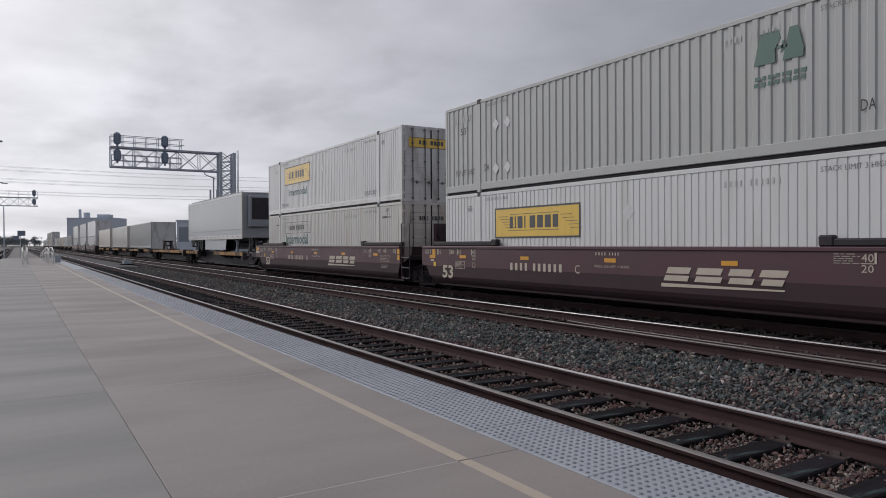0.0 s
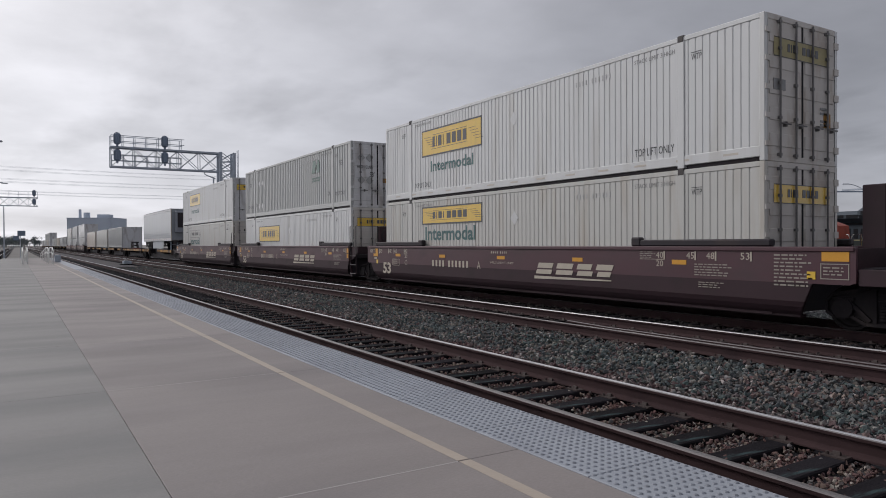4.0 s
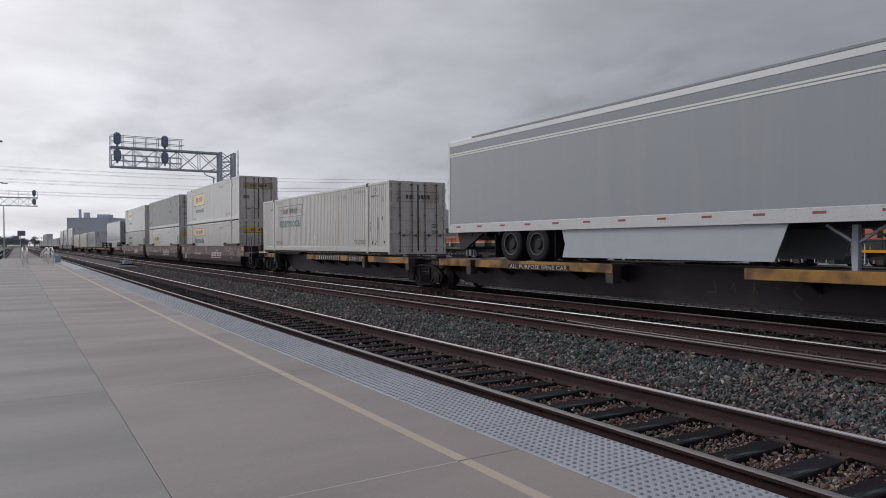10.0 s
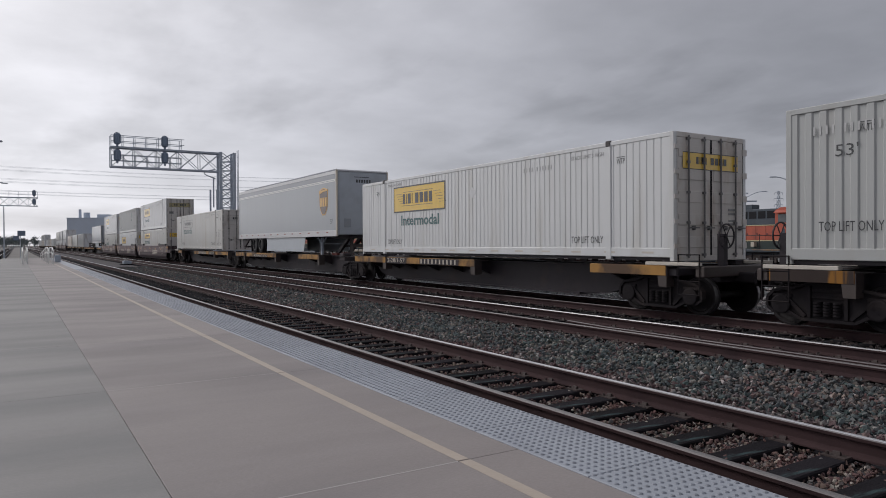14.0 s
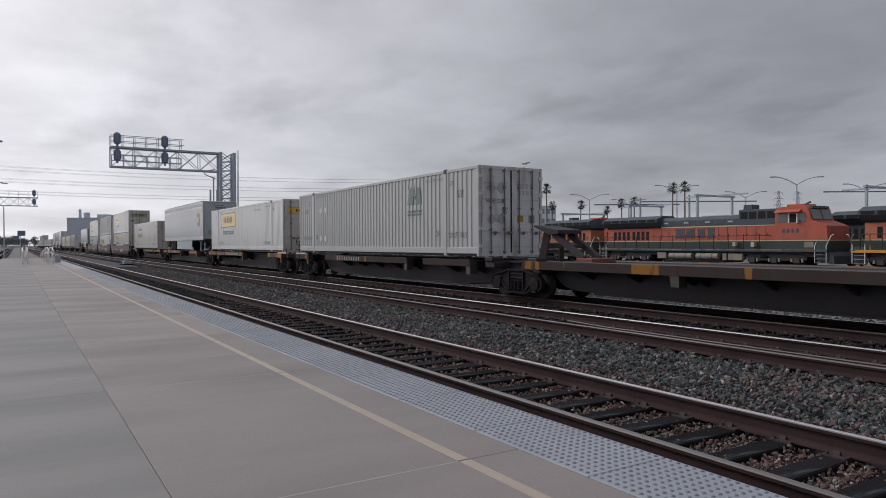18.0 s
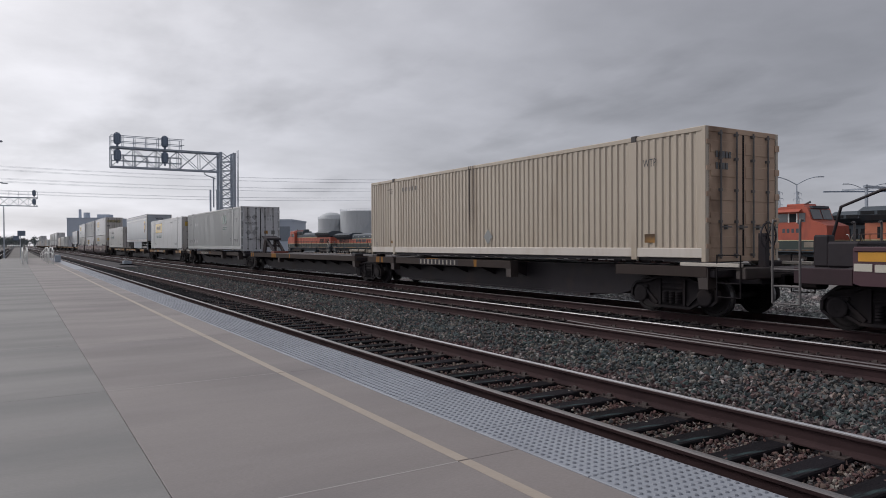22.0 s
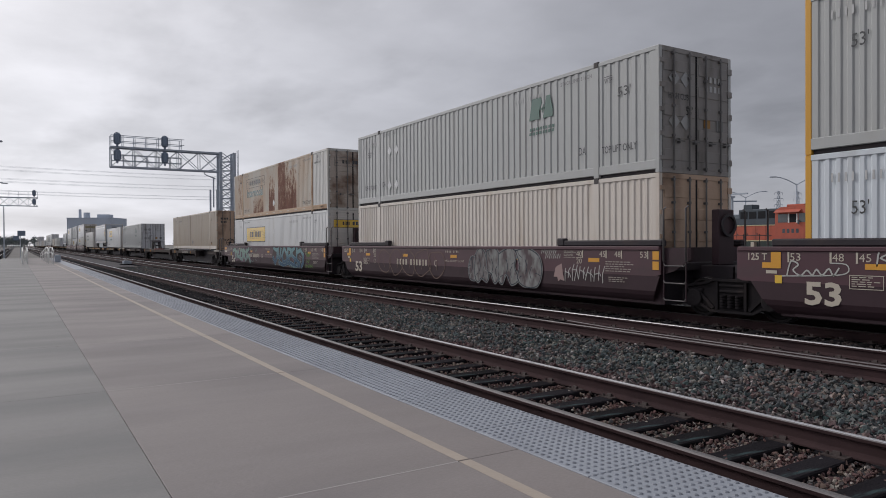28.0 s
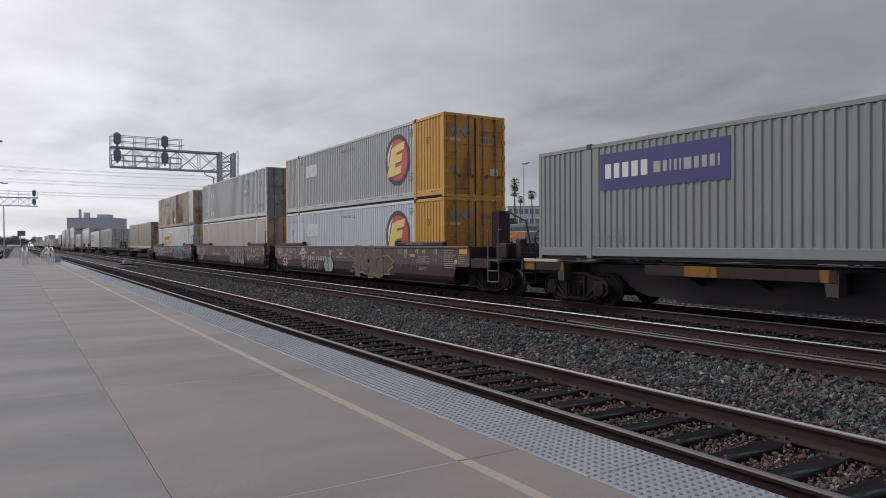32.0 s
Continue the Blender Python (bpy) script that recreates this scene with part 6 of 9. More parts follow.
def trailer(name, y_tail, label, brand=True, reefer=False):
    """A 53-foot road trailer on the car deck, nose towards the rear of the train; axles near its tail."""
    root = thing(name, label, "trailer", "trailers on the train")
    hl, hw = 8.08, 1.30
    z0, z1 = 0.0, 5.03 - 2.03       # box floor to roof
    part("body_shell", Shape().box(-hw, hw, -hl, hl, 0.0, z1 - 0.10, 0.02), M["trailer"], root, "smooth pale grey side panels")
    part("roof", Shape().box(-hw + 0.01, hw - 0.01, -hl + 0.01, hl - 0.01, z1 - 0.10, z1, 0.04), M["alu"], root)
    for sg in (-1, 1):
        xs = sg * hw
        part("bottom_rail", box(*sorted((xs + sg * 0.012, xs - sg * 0.05)), -hl + 0.05, hl - 0.02, -0.06, 0.22, 0.006), M["alu"], root, "riveted aluminium bottom rail")
        part("top_rail", box(*sorted((xs + sg * 0.010, xs - sg * 0.05)), -hl + 0.05, hl - 0.02, z1 - 0.20, z1 - 0.055, 0.006), M["alu"], root, "pale aluminium top rail")
        part("roof_edge", box(*sorted((xs + sg * 0.006, xs - sg * 0.05)), -hl + 0.05, hl - 1.4, z1 - 0.05, z1 + 0.012, 0.006), M["trailer_dark"], root)
        if brand:
            part("roof_band", box(*sorted((xs + sg * 0.004, xs)), -hl + 0.2, hl - 0.05, z1 - 0.42, z1 - 0.205), M["trailer_band"], root, "slate grey band under the roof rail")
            part("pin_stripe", box(*sorted((xs + sg * 0.008, xs)), -hl + 0.2, hl - 0.05, z1 - 0.545, z1 - 0.50).box(*sorted((xs + sg * 0.008, xs)), -hl + 0.2, hl - 0.05, z1 - 0.475, z1 - 0.43), M["faded_white"], root)
        for y in (-hl + 0.06, hl - 0.06):
            part("corner_post", box(*sorted((xs + sg * 0.014, xs - sg * 0.06)), y - 0.07, y + 0.07, -0.06, z1 - 0.02, 0.02), M["alu"] if y > 0 else M["stencil"], root)
    tape = Shape()
    for k in range(13):
        tape.box(-hw - 0.018, -hw - 0.012, hl - 0.75 - 1.2 * k, hl - 0.5 - 1.2 * k, 0.10, 0.15)
    part("reflective_tape", tape, M["red"], root, "short red reflective strips")
    riv = Shape()
    for k in range(64):
        for z in (0.03, 0.19):
            riv.box(-hw - 0.017, -hw - 0.011, -hl + 0.2 + 0.25 * k, -hl + 0.22 + 0.25 * k, z - 0.01, z + 0.01)
    part("rivet_row", riv, M["galv"], root)
    # running gear
    deck = -0.94
    for y in (hl - 3.43, hl - 4.62):
        for x in (-1.16, -0.84, 0.84, 1.16):
            g = Shape().lathe([(-0.14, 0.30), (-0.14, 0.44), (-0.11, 0.50), (0.11, 0.50), (0.14, 0.44), (0.14, 0.30)], (x, y, deck + 0.50), "x", 24)
            t = part("tyre", g, M["rubber"], root, "black road tyre")
            sgn = -1 if x < 0 else 1
            part("rim", Shape().lathe([(sgn * 0.135, 0.31), (sgn * 0.125, 0.29), (sgn * 0.06, 0.27), (sgn * 0.05, 0.16), (sgn * 0.10, 0.12), (sgn * 0.10, 0.0)], (x, y, deck + 0.50), "x", 20), M["rim_dark"], t)
            part("rim_edge", Shape().lathe([(sgn * 0.136, 0.30), (sgn * 0.142, 0.305), (sgn * 0.142, 0.318), (sgn * 0.136, 0.322)], (x, y, deck + 0.50), "x", 24), M["rod"], t, "thin worn rim edge")
        part("axle", Shape().tube((-1.0, y, deck + 0.5), (1.0, y, deck + 0.5), 0.07, 10), M["car_black"], root)
    sub = Shape()
    for x in (-0.5, 0.5):
        sub.box(x - 0.06, x + 0.06, hl - 5.2, hl - 0.4, -0.32, -0.04).beam((x, hl - 2.5, -0.3), (x, hl - 2.9, deck + 0.5), 0.1).beam((x, hl - 4.9, -0.3), (x, hl - 4.5, deck + 0.5), 0.1)
    for x in (-1.12, 1.12):
        sub.prism([(hl - 0.35, -0.06), (hl - 0.55, -0.62), (hl - 0.75, -0.62), (hl - 1.9, -0.06)], x - 0.05, x + 0.05, "x")
    for y in (hl - 1.2, hl - 2.0, hl - 2.7):
        sub.box(-1.2, 1.2, y - 0.05, y + 0.05, -0.16, -0.06)
    sub.box(-1.1, 1.1, hl - 0.5, hl - 0.38, -0.62, -0.52)
    for x in (-0.6, 0.6):
        sub.box(x - 0.05, x + 0.05, hl - 0.5, hl - 0.38, -0.6, 0.0)
    part("slider_frame", sub, M["car_black"], root)
    part("underframe", box(-0.55, 0.55, -hl + 0.3, hl - 0.4, -0.16, -0.01), M["car_black"], root)
    part("mud_flap", box(-1.25, -0.62, hl - 5.35, hl - 5.32, deck + 0.1, -0.08).box(-1.25, -0.62, hl - 2.6, hl - 2.57, deck + 0.1, -0.08), M["rubber"], root)
    for sg in (-1, 1):
        sk = Shape().prism([(hl - 5.60, -0.05), (hl - 5.72, -0.45), (hl - 5.62, -0.80), (hl - 11.7, -0.80), (hl - 12.0, -0.05)], *sorted((sg * 1.24, sg * 1.22)), "x")
        part("side_skirt", sk, M["skirt"], root, "pale blue-grey aerodynamic side skirt")
    leg = Shape()
    for x in (-0.75, 0.75):
        leg.box(x - 0.06, x + 0.06, hl - 13.05, hl - 12.93, -0.95, -0.1, 0.01).box(x - 0.14, x + 0.14, hl - 13.13, hl - 12.85, -1.0, -0.95)
        leg.beam((x, hl - 13.0, -0.45), (x, hl - 12.45, -0.1), 0.05).beam((x, hl - 13.0, -0.45), (x, hl - 13.55, -0.1), 0.05)
    leg.beam((-0.75, hl - 13.0, -0.4), (0.75, hl - 13.0, -0.4), 0.05)
    part("landing_gear", leg, M["galv"], root, "grey landing legs")
    # nose
    yn = -hl
    part("nose_panel", box(-hw + 0.12, hw - 0.12, yn - 0.012, yn, 0.05, z1 - 0.15), M["nose_grey"] if not reefer else M["trailer"], root, "smooth grey nose panel")
    if reefer:
        part("cooling_unit", Shape().box(-0.95, 0.95, yn - 0.45, yn, 0.7, z1 - 0.25, 0.06), M["trailer_dark"], root, "dark refrigeration unit")
        part("unit_grille", Shape().box(-0.8, 0.8, yn - 0.47, yn - 0.44, 1.2, z1 - 0.4, 0.02), M["car_black"], root)
        part("side_moulding", box(-hw - 0.012, -hw, -hl + 0.1, hl - 0.1, 0.55, 0.60), M["trailer_dark"], root)
    else:
        part("service_box", box(-0.95, -0.62, yn - 0.03, yn - 0.012, 0.35, 0.75), M["trailer"], root)
        part("notice_plate", box(0.55, 0.85, yn - 0.02, yn - 0.012, 0.3, 0.65), M["car_black"], root)
        s = Shape()
        for k in range(6):
            s.box(-0.35 + 0.13 * k, -0.26 + 0.13 * k, yn - 0.018, yn - 0.012, 2.42, 2.56)
        s.box(-0.45, 0.3, yn - 0.018, yn - 0.012, 2.66, 2.69)
        part("unit_number_bar", s, M["black"], root)
    if brand:
        yl, zl = -6.50, 1.56
        def shield(r, lift, mat, nm):
            pts = []
            for i in range(24):
                t = i / 23
                pts.append((yl + r * 0.62 - t * r * 1.24, zl + r * (0.66 + 0.14 * math.sin(t * math.pi))))
            for i in range(1, 12):
                t = i / 12
                pts.append((yl - r * 0.62 * (1 - t ** 4.2), zl + r * (0.66 - 1.5 * t)))
            for i in range(1, 12):
                t = 1 - i / 12
                pts.append((yl + r * 0.62 * (1 - t ** 4.2), zl + r * (0.66 - 1.5 * t)))
            part(nm, Shape().prism(pts, -hw - lift, -hw - lift + 0.004, "x"), mat, root, "shield-shaped emblem")
        shield(0.86, 0.008, M["gold_logo"], "emblem_border")
        shield(0.78, 0.013, M["brown_logo"], "emblem_field")
        part("emblem_band", Shape().prism([(yl + 0.52, zl + 0.40), (yl + 0.52, zl + 0.55), (yl - 0.52, zl + 0.62), (yl - 0.52, zl + 0.52), (yl, zl + 0.50)], -hw - 0.019, -hw - 0.015, "x"), M["gold_logo"], root)
        letter_bars(root, M["gold_logo"], -hw - 0.015, yl + 0.40, yl - 0.40, zl - 0.20, zl + 0.22, (1, 1, 1))
        lettering("53'", 0.30, M["black"], root, -hw - 0.012, -hl + 0.62, 0.62, wide=0.8)
    return rolling(root, y_tail - hl, 2.03)


# ---- the train, from its far front to its rear ----
SILVER = material("sprayed_silver", (0.20, 0.205, 0.205), 0.5, vary=0.2, scale=3)
DARK = material("sprayed_dark_violet", (0.075, 0.05, 0.075), 0.6, vary=0.2, scale=3)
TAUPE = material("sprayed_taupe", (0.145, 0.095, 0.078), 0.6, vary=0.2, scale=3)
PALE = material("sprayed_pale_mint", (0.27, 0.33, 0.29), 0.6, vary=0.12, scale=3)
PINK = material("sprayed_pink_grey", (0.33, 0.23, 0.22), 0.6, vary=0.12, scale=3)


def fading(name, upper, lower, z_mid, soft):
    """Spray paint that turns from one colour to another with height, with a drifting edge."""
    mt = material(name, upper, 0.5, vary=0.15, scale=3)
    n, l = mt.node_tree.nodes, mt.node_tree.links
    b = n["Principled BSDF"]
    was = b.inputs["Base Color"].links[0].from_socket
    tc, sep, noise = n.new("ShaderNodeTexCoord"), n.new("ShaderNodeSeparateXYZ"), n.new("ShaderNodeTexNoise")
    noise.inputs["Scale"].default_value = 1.6
    l.new(tc.outputs["Object"], sep.inputs[0])
    l.new(tc.outputs["Object"], noise.inputs["Vector"])
    add = n.new("ShaderNodeMath")
    add.operation = "MULTIPLY_ADD"
    l.new(noise.outputs["Fac"], add.inputs[0])
    add.inputs[1].default_value = 0.35
    l.new(sep.outputs[2], add.inputs[2])
    rng = n.new("ShaderNodeMapRange")
    rng.inputs["From Min"].default_value, rng.inputs["From Max"].default_value = z_mid + 0.175 - soft, z_mid + 0.175 + soft
    l.new(add.outputs[0], rng.inputs["Value"])
    mx = n.new("ShaderNodeMix")
    mx.data_type = "RGBA"
    mx.inputs[6].default_value = (*lower, 1)
    l.new(rng.outputs[0], mx.inputs[0])
    l.new(was, mx.inputs[7])
    l.new(mx.outputs[2], b.inputs["Base Color"])
    return mt


FADE = fading("sprayed_cyan_to_blue", (0.145, 0.265, 0.285), (0.008, 0.055, 0.120), 1.02, 0.20)
MINT = fading("sprayed_mint_to_teal", (0.215, 0.315, 0.275), (0.12, 0.195, 0.18), 0.85, 0.30)
PALE_CYAN = material("sprayed_pale_cyan_line", (0.20, 0.30, 0.295), 0.55, vary=0.15, scale=4)
OLIVE = material("sprayed_olive_ground", (0.062, 0.042, 0.040), 0.6, vary=0.35, scale=3, dirt=(0.085, 0.060, 0.064), dirt_amount=0.8, dirt_scale=2)
PLUM = material("sprayed_plum", (0.105, 0.060, 0.090), 0.6, vary=0.25, scale=3)
NAVY = material("sprayed_navy_line", (0.012, 0.020, 0.034), 0.6, vary=0.15, scale=4)
GREEN_TAG = material("sprayed_leaf_green", (0.115, 0.26, 0.045), 0.6, vary=0.15, scale=4)
STREAKED = material("streaky_silver_spray", (0.215, 0.217, 0.212), 0.5, vary=0.35, scale=3, stretch=(1, 2.5, 1.2), dirt=(0.080, 0.055, 0.060), dirt_amount=0.95, dirt_edge=(0.44, 0.62), dirt_scale=1.6)
BUFF = material("sprayed_buff_yellow", (0.265, 0.22, 0.088), 0.6, vary=0.12, scale=4)
LETTER_BROWN = fading("sprayed_brown_fade", (0.085, 0.046, 0.042), (0.120, 0.072, 0.058), 0.80, 0.30)
BONE = material("sprayed_bone_white", (0.44, 0.44, 0.42), 0.55, vary=0.15, scale=4)
ASHEN = material("sprayed_ashen_cream", (0.27, 0.245, 0.235), 0.55, vary=0.3, scale=6)


def bands(root, x, glyphs, wide, fill, line, rim, name="sprayed_fill"):
    """Letters of bent bands that overlap one another, each with a drawn edge; no readable word."""
    for k, glyph in enumerate(glyphs):
        lift = 0.002 + 0.0022 * k
        for g in glyph:
            spray(root, x - lift + 0.0004, g, wide + 5 * rim, NAVY, "sprayed_shadow_line")
            spray(root, x - lift, g, wide + 2 * rim, line, "sprayed_outline")
        for j, g in enumerate(glyph):
            spray(root, x - lift - 0.0006 - 0.0002 * j, g, wide, fill, name)


def art_teal_blue(root, x):
    fitted("REEFER CLEARANCE", M["stencil_worn"], root, -1.503, 7.75, 6.68, 1.57, 1.645)

    def at(q):
        return [(-0.4 - 5.15 * (u - 4.5) / 7.85, 0.40 + 1.07 * v) for u, v in q]

    def mint(q):
        return [(7.95 - 5.0 * u / 10, 0.42 + 1.03 * v) for u, v in q]

    # pale mint piece at the front
    daub(root, x, mint([(0.2, 0.55), (0.9, 0.85), (2.6, 0.95), (4.2, 0.75), (6.0, 0.98), (8.1, 1.0), (8.4, 0.65), (8.9, 0.1), (7.4, 0.3), (6.2, 0.12), (4.6, 0.05), (3.4, 0.2), (2.0, 0.12), (1.2, 0.3)]), PLUM, "sprayed_ground")
    bands(root, x - 0.001, [[mint(g) for g in q] for q in (
        [[(0.4, 0.75), (1.5, 0.85), (2.6, 0.62)], [(1.5, 0.85), (1.6, 0.25)]],
        [[(2.3, 0.30), (2.9, 0.85), (3.6, 0.35), (2.7, 0.42)]],
        [[(4.1, 0.85), (4.0, 0.30), (4.9, 0.25), (5.0, 0.75), (4.2, 0.85)]],
        [[(5.3, 0.88), (5.5, 0.30)], [(5.4, 0.85), (6.2, 0.70), (5.6, 0.52), (6.5, 0.18)]],
        [[(6.6, 0.90), (6.9, 0.30), (7.4, 0.55)], [(6.6, 0.65), (8.0, 0.95)], [(7.4, 0.60), (8.5, 0.06)]])], 0.19, MINT, PALE, 0.014)
    for q in ([(8.2, 0.8), (8.8, 0.95), (9.3, 0.75)], [(8.5, 0.45), (9.2, 0.62), (9.9, 0.5)], [(8.3, 0.25), (9.4, 0.15), (9.6, 0.32)], [(10.2, 0.95), (10.6, 0.75), (11.2, 0.95)], [(10.5, 0.3), (10.9, 0.2)]):
        spray(root, x - 0.001, smooth(mint(q), 4), 0.035, MINT, "sprayed_line", True)
    # large fading piece behind the middle
    daub(root, x, at([(4.5, 0.42), (5.0, 1.0), (7.2, 1.0), (9.0, 1.0), (10.8, 1.0), (12.3, 0.7), (12.35, 0.3), (11.7, 0.0), (9.0, 0.0), (6.8, 0.03), (5.3, 0.08)]), OLIVE, "sprayed_ground")
    for q in ([(7.6, 0.80), (8.1, 0.60), (8.3, 0.75)], [(9.4, 0.42), (10.0, 0.62), (9.9, 0.32)], [(11.2, 0.55), (11.7, 0.62), (11.5, 0.3)], [(5.2, 0.45), (5.6, 0.55), (5.5, 0.3)], [(12.2, 0.85), (12.5, 0.6), (12.4, 0.2)]):
        daub(root, x - 0.0006, at(q), PLUM, "sprayed_ground")
    bands(root, x - 0.001, [[at(g) for g in q] for q in (
        [[(6.3, 0.22), (7.4, 0.10), (8.6, 0.22), (10.1, 0.08), (11.4, 0.16)]],
        [[(4.9, 0.98), (5.6, 0.84), (6.4, 0.88)], [(5.95, 0.88), (5.9, 0.46), (5.4, 0.16), (4.75, 0.50)]],
        [[(6.15, 0.92), (6.25, 0.48), (6.6, 0.42), (6.95, 0.96)]],
        [[(7.75, 0.98), (7.15, 0.55), (7.5, 0.24), (8.3, 0.28), (8.4, 0.62), (7.75, 0.98)]],
        [[(8.65, 0.98), (8.55, 0.45), (8.2, 0.08)], [(8.65, 0.95), (9.35, 0.86), (9.2, 0.58), (8.65, 0.52), (9.45, 0.10)]],
        [[(10.3, 0.97), (9.6, 0.82), (9.6, 0.60), (10.3, 0.44), (10.1, 0.12), (9.25, 0.22)]],
        [[(10.75, 0.97), (10.6, 0.28)], [(10.7, 0.72), (11.5, 0.86), (12.15, 0.62), (12.1, 0.28), (11.65, 0.04)], [(10.6, 0.40), (11.3, 0.22), (11.1, 0.02)]])], 0.170, FADE, PALE_CYAN, 0.015)
    for q in ([(6.1, 0.30), (6.25, 0.14), (6.4, 0.30)], [(6.5, 0.26), (6.6, 0.08), (6.75, 0.24)], [(9.0, 0.05), (9.4, 0.16), (9.6, 0.02)], [(10.5, 0.06), (10.8, 0.18), (10.9, 0.03)], [(11.3, 0.60), (11.75, 0.50), (11.55, 0.28), (11.2, 0.52)]):
        spray(root, x - 0.020, at(q), 0.022, PALE_CYAN)
    # green tags at the rear
    fitted("RIP", GREEN_TAG, root, x, -5.85, -6.35, 0.98, 1.20)
    for q in ([(-5.72, 1.30), (-5.62, 1.22), (-5.76, 1.14)], [(-5.85, 0.86), (-5.85, 0.70), (-6.0, 0.78), (-6.0, 0.68)], [(-6.05, 0.86), (-6.2, 0.80), (-6.06, 0.70)], [(-5.72, 0.62), (-5.72, 0.44), (-5.92, 0.52), (-5.72, 0.62)],
              [(-5.98, 0.58), (-6.08, 0.46), (-6.16, 0.58), (-6.0, 0.60)], [(-6.2, 0.60), (-6.28, 0.46), (-6.36, 0.60), (-6.22, 0.60)], [(-6.40, 0.44), (-6.42, 0.62), (-6.52, 0.50), (-6.60, 0.64), (-6.62, 0.44)]):
        spray(root, x - 0.001, q, 0.028, GREEN_TAG)


def art_silver(root, x):
    # an older throw-up of five round letters, nearly worn away
    rng = random.Random(9)
    for k in range(5):
        cy = 5.25 - 0.98 * k
        ring = [(cy + (0.56 + rng.uniform(-0.09, 0.09)) * math.cos(t), 0.93 + (0.46 + rng.uniform(-0.08, 0.08)) * math.sin(t)) for t in (2 * math.pi * i / 9 for i in range(9))]
        ring = smooth(ring + ring[:1], 4)
        lift = 0.0008 + 0.0008 * k
        spray(root, x - lift - 0.0004, ring, 0.034, TAUPE, "sprayed_outline")
        spray(root, x - lift - 0.0004, smooth([(cy + rng.uniform(0.0, 0.2), 1.18), (cy + rng.uniform(-0.1, 0.1), 0.95), (cy + rng.uniform(-0.2, 0.1), 0.70)], 4), 0.026, TAUPE)
    # fat silver throw-up with navy edges
    blobs = [[(-0.62, 0.84), (-0.78, 1.18), (-1.05, 1.12), (-1.15, 0.80), (-1.0, 0.48), (-0.72, 0.52)],
             [(-1.0, 1.22), (-1.2, 1.44), (-1.5, 1.36), (-1.72, 0.72), (-1.62, 0.45), (-1.35, 0.55), (-1.15, 0.42), (-0.98, 0.62)],
             [(-1.62, 1.38), (-2.05, 1.46), (-2.30, 1.20), (-2.28, 0.70), (-2.05, 0.42), (-1.85, 0.70), (-1.66, 0.80)],
             [(-2.25, 1.30), (-2.70, 1.46), (-3.10, 1.36), (-3.00, 0.95), (-3.18, 0.58), (-2.86, 0.42), (-2.62, 0.72), (-2.42, 0.42), (-2.22, 0.60)],
             [(-3.05, 1.40), (-3.60, 1.46), (-4.10, 1.25), (-4.22, 0.82), (-4.0, 0.42), (-3.45, 0.40), (-3.15, 0.62), (-3.25, 1.0)]]
    for k, q in enumerate(blobs):
        ring = smooth(q + q[:1], 4)
        lift = 0.002 + 0.003 * k
        spray(root, x - lift, ring, 0.075, SILVER, "sprayed_outline")
        daub(root, x - lift - 0.0008, ring[:-1], STREAKED)
        spray(root, x - lift - 0.0014, ring, 0.030, NAVY, "sprayed_outline")
        for j in range(6):
            q0 = ring[(5 * j + 2 * k) % (len(ring) - 1)]
            spray(root, x - lift - 0.0018, smooth([q0, (q0[0] * 0.75 + sum(p[0] for p in q) / len(q) * 0.25 + 0.03, q0[1] * 0.72 + 0.26), (q0[0] * 0.55 + sum(p[0] for p in q) / len(q) * 0.45, q0[1] * 0.6 + 0.36)], 3), 0.018, NAVY if j % 2 else SILVER)
        cy = sum(a for a, _ in q) / len(q)
        spray(root, x - lift - 0.0016, smooth([(cy + 0.10, 1.15), (cy + 0.02, 0.95), (cy + 0.08, 0.75)], 4), 0.030, NAVY)
        spray(root, x - lift - 0.0016, smooth([(cy - 0.16, 0.62), (cy - 0.10, 0.80), (cy - 0.20, 0.95)], 4), 0.022, NAVY)
    daub(root, x - 0.001, [(-4.70, 0.72), (-4.78, 0.98), (-5.02, 1.08), (-5.06, 0.82), (-5.12, 0.62), (-4.96, 0.66), (-4.88, 0.60), (-4.84, 0.72)], PINK)
    for j, (a, z0) in enumerate(((-4.20, 1.33), (-4.36, 1.20))):
        for k in range(4):
            y = a - 0.16 * k
            spray(root, x - 0.001, [(y, z0), (y - 0.04, z0 + 0.13), (y - 0.10, z0 + 0.02), (y - 0.12, z0 + 0.12)], 0.022, BONE)
    rng = random.Random(4)
    for k in range(11):
        y = -5.12 - 0.135 * k
        spray(root, x - 0.001, [(y + rng.uniform(-0.05, 0.05), rng.uniform(0.62, 0.72)), (y - 0.03, rng.uniform(0.82, 0.92)), (y - rng.uniform(0.04, 0.12), rng.uniform(0.95, 1.10))], 0.024, BONE)
        if k % 2:
            spray(root, x - 0.0016, [(y + 0.10, rng.uniform(0.78, 0.95)), (y - 0.06, rng.uniform(0.78, 0.95)), (y - 0.12, rng.uniform(0.7, 0.8))], 0.022, BONE)


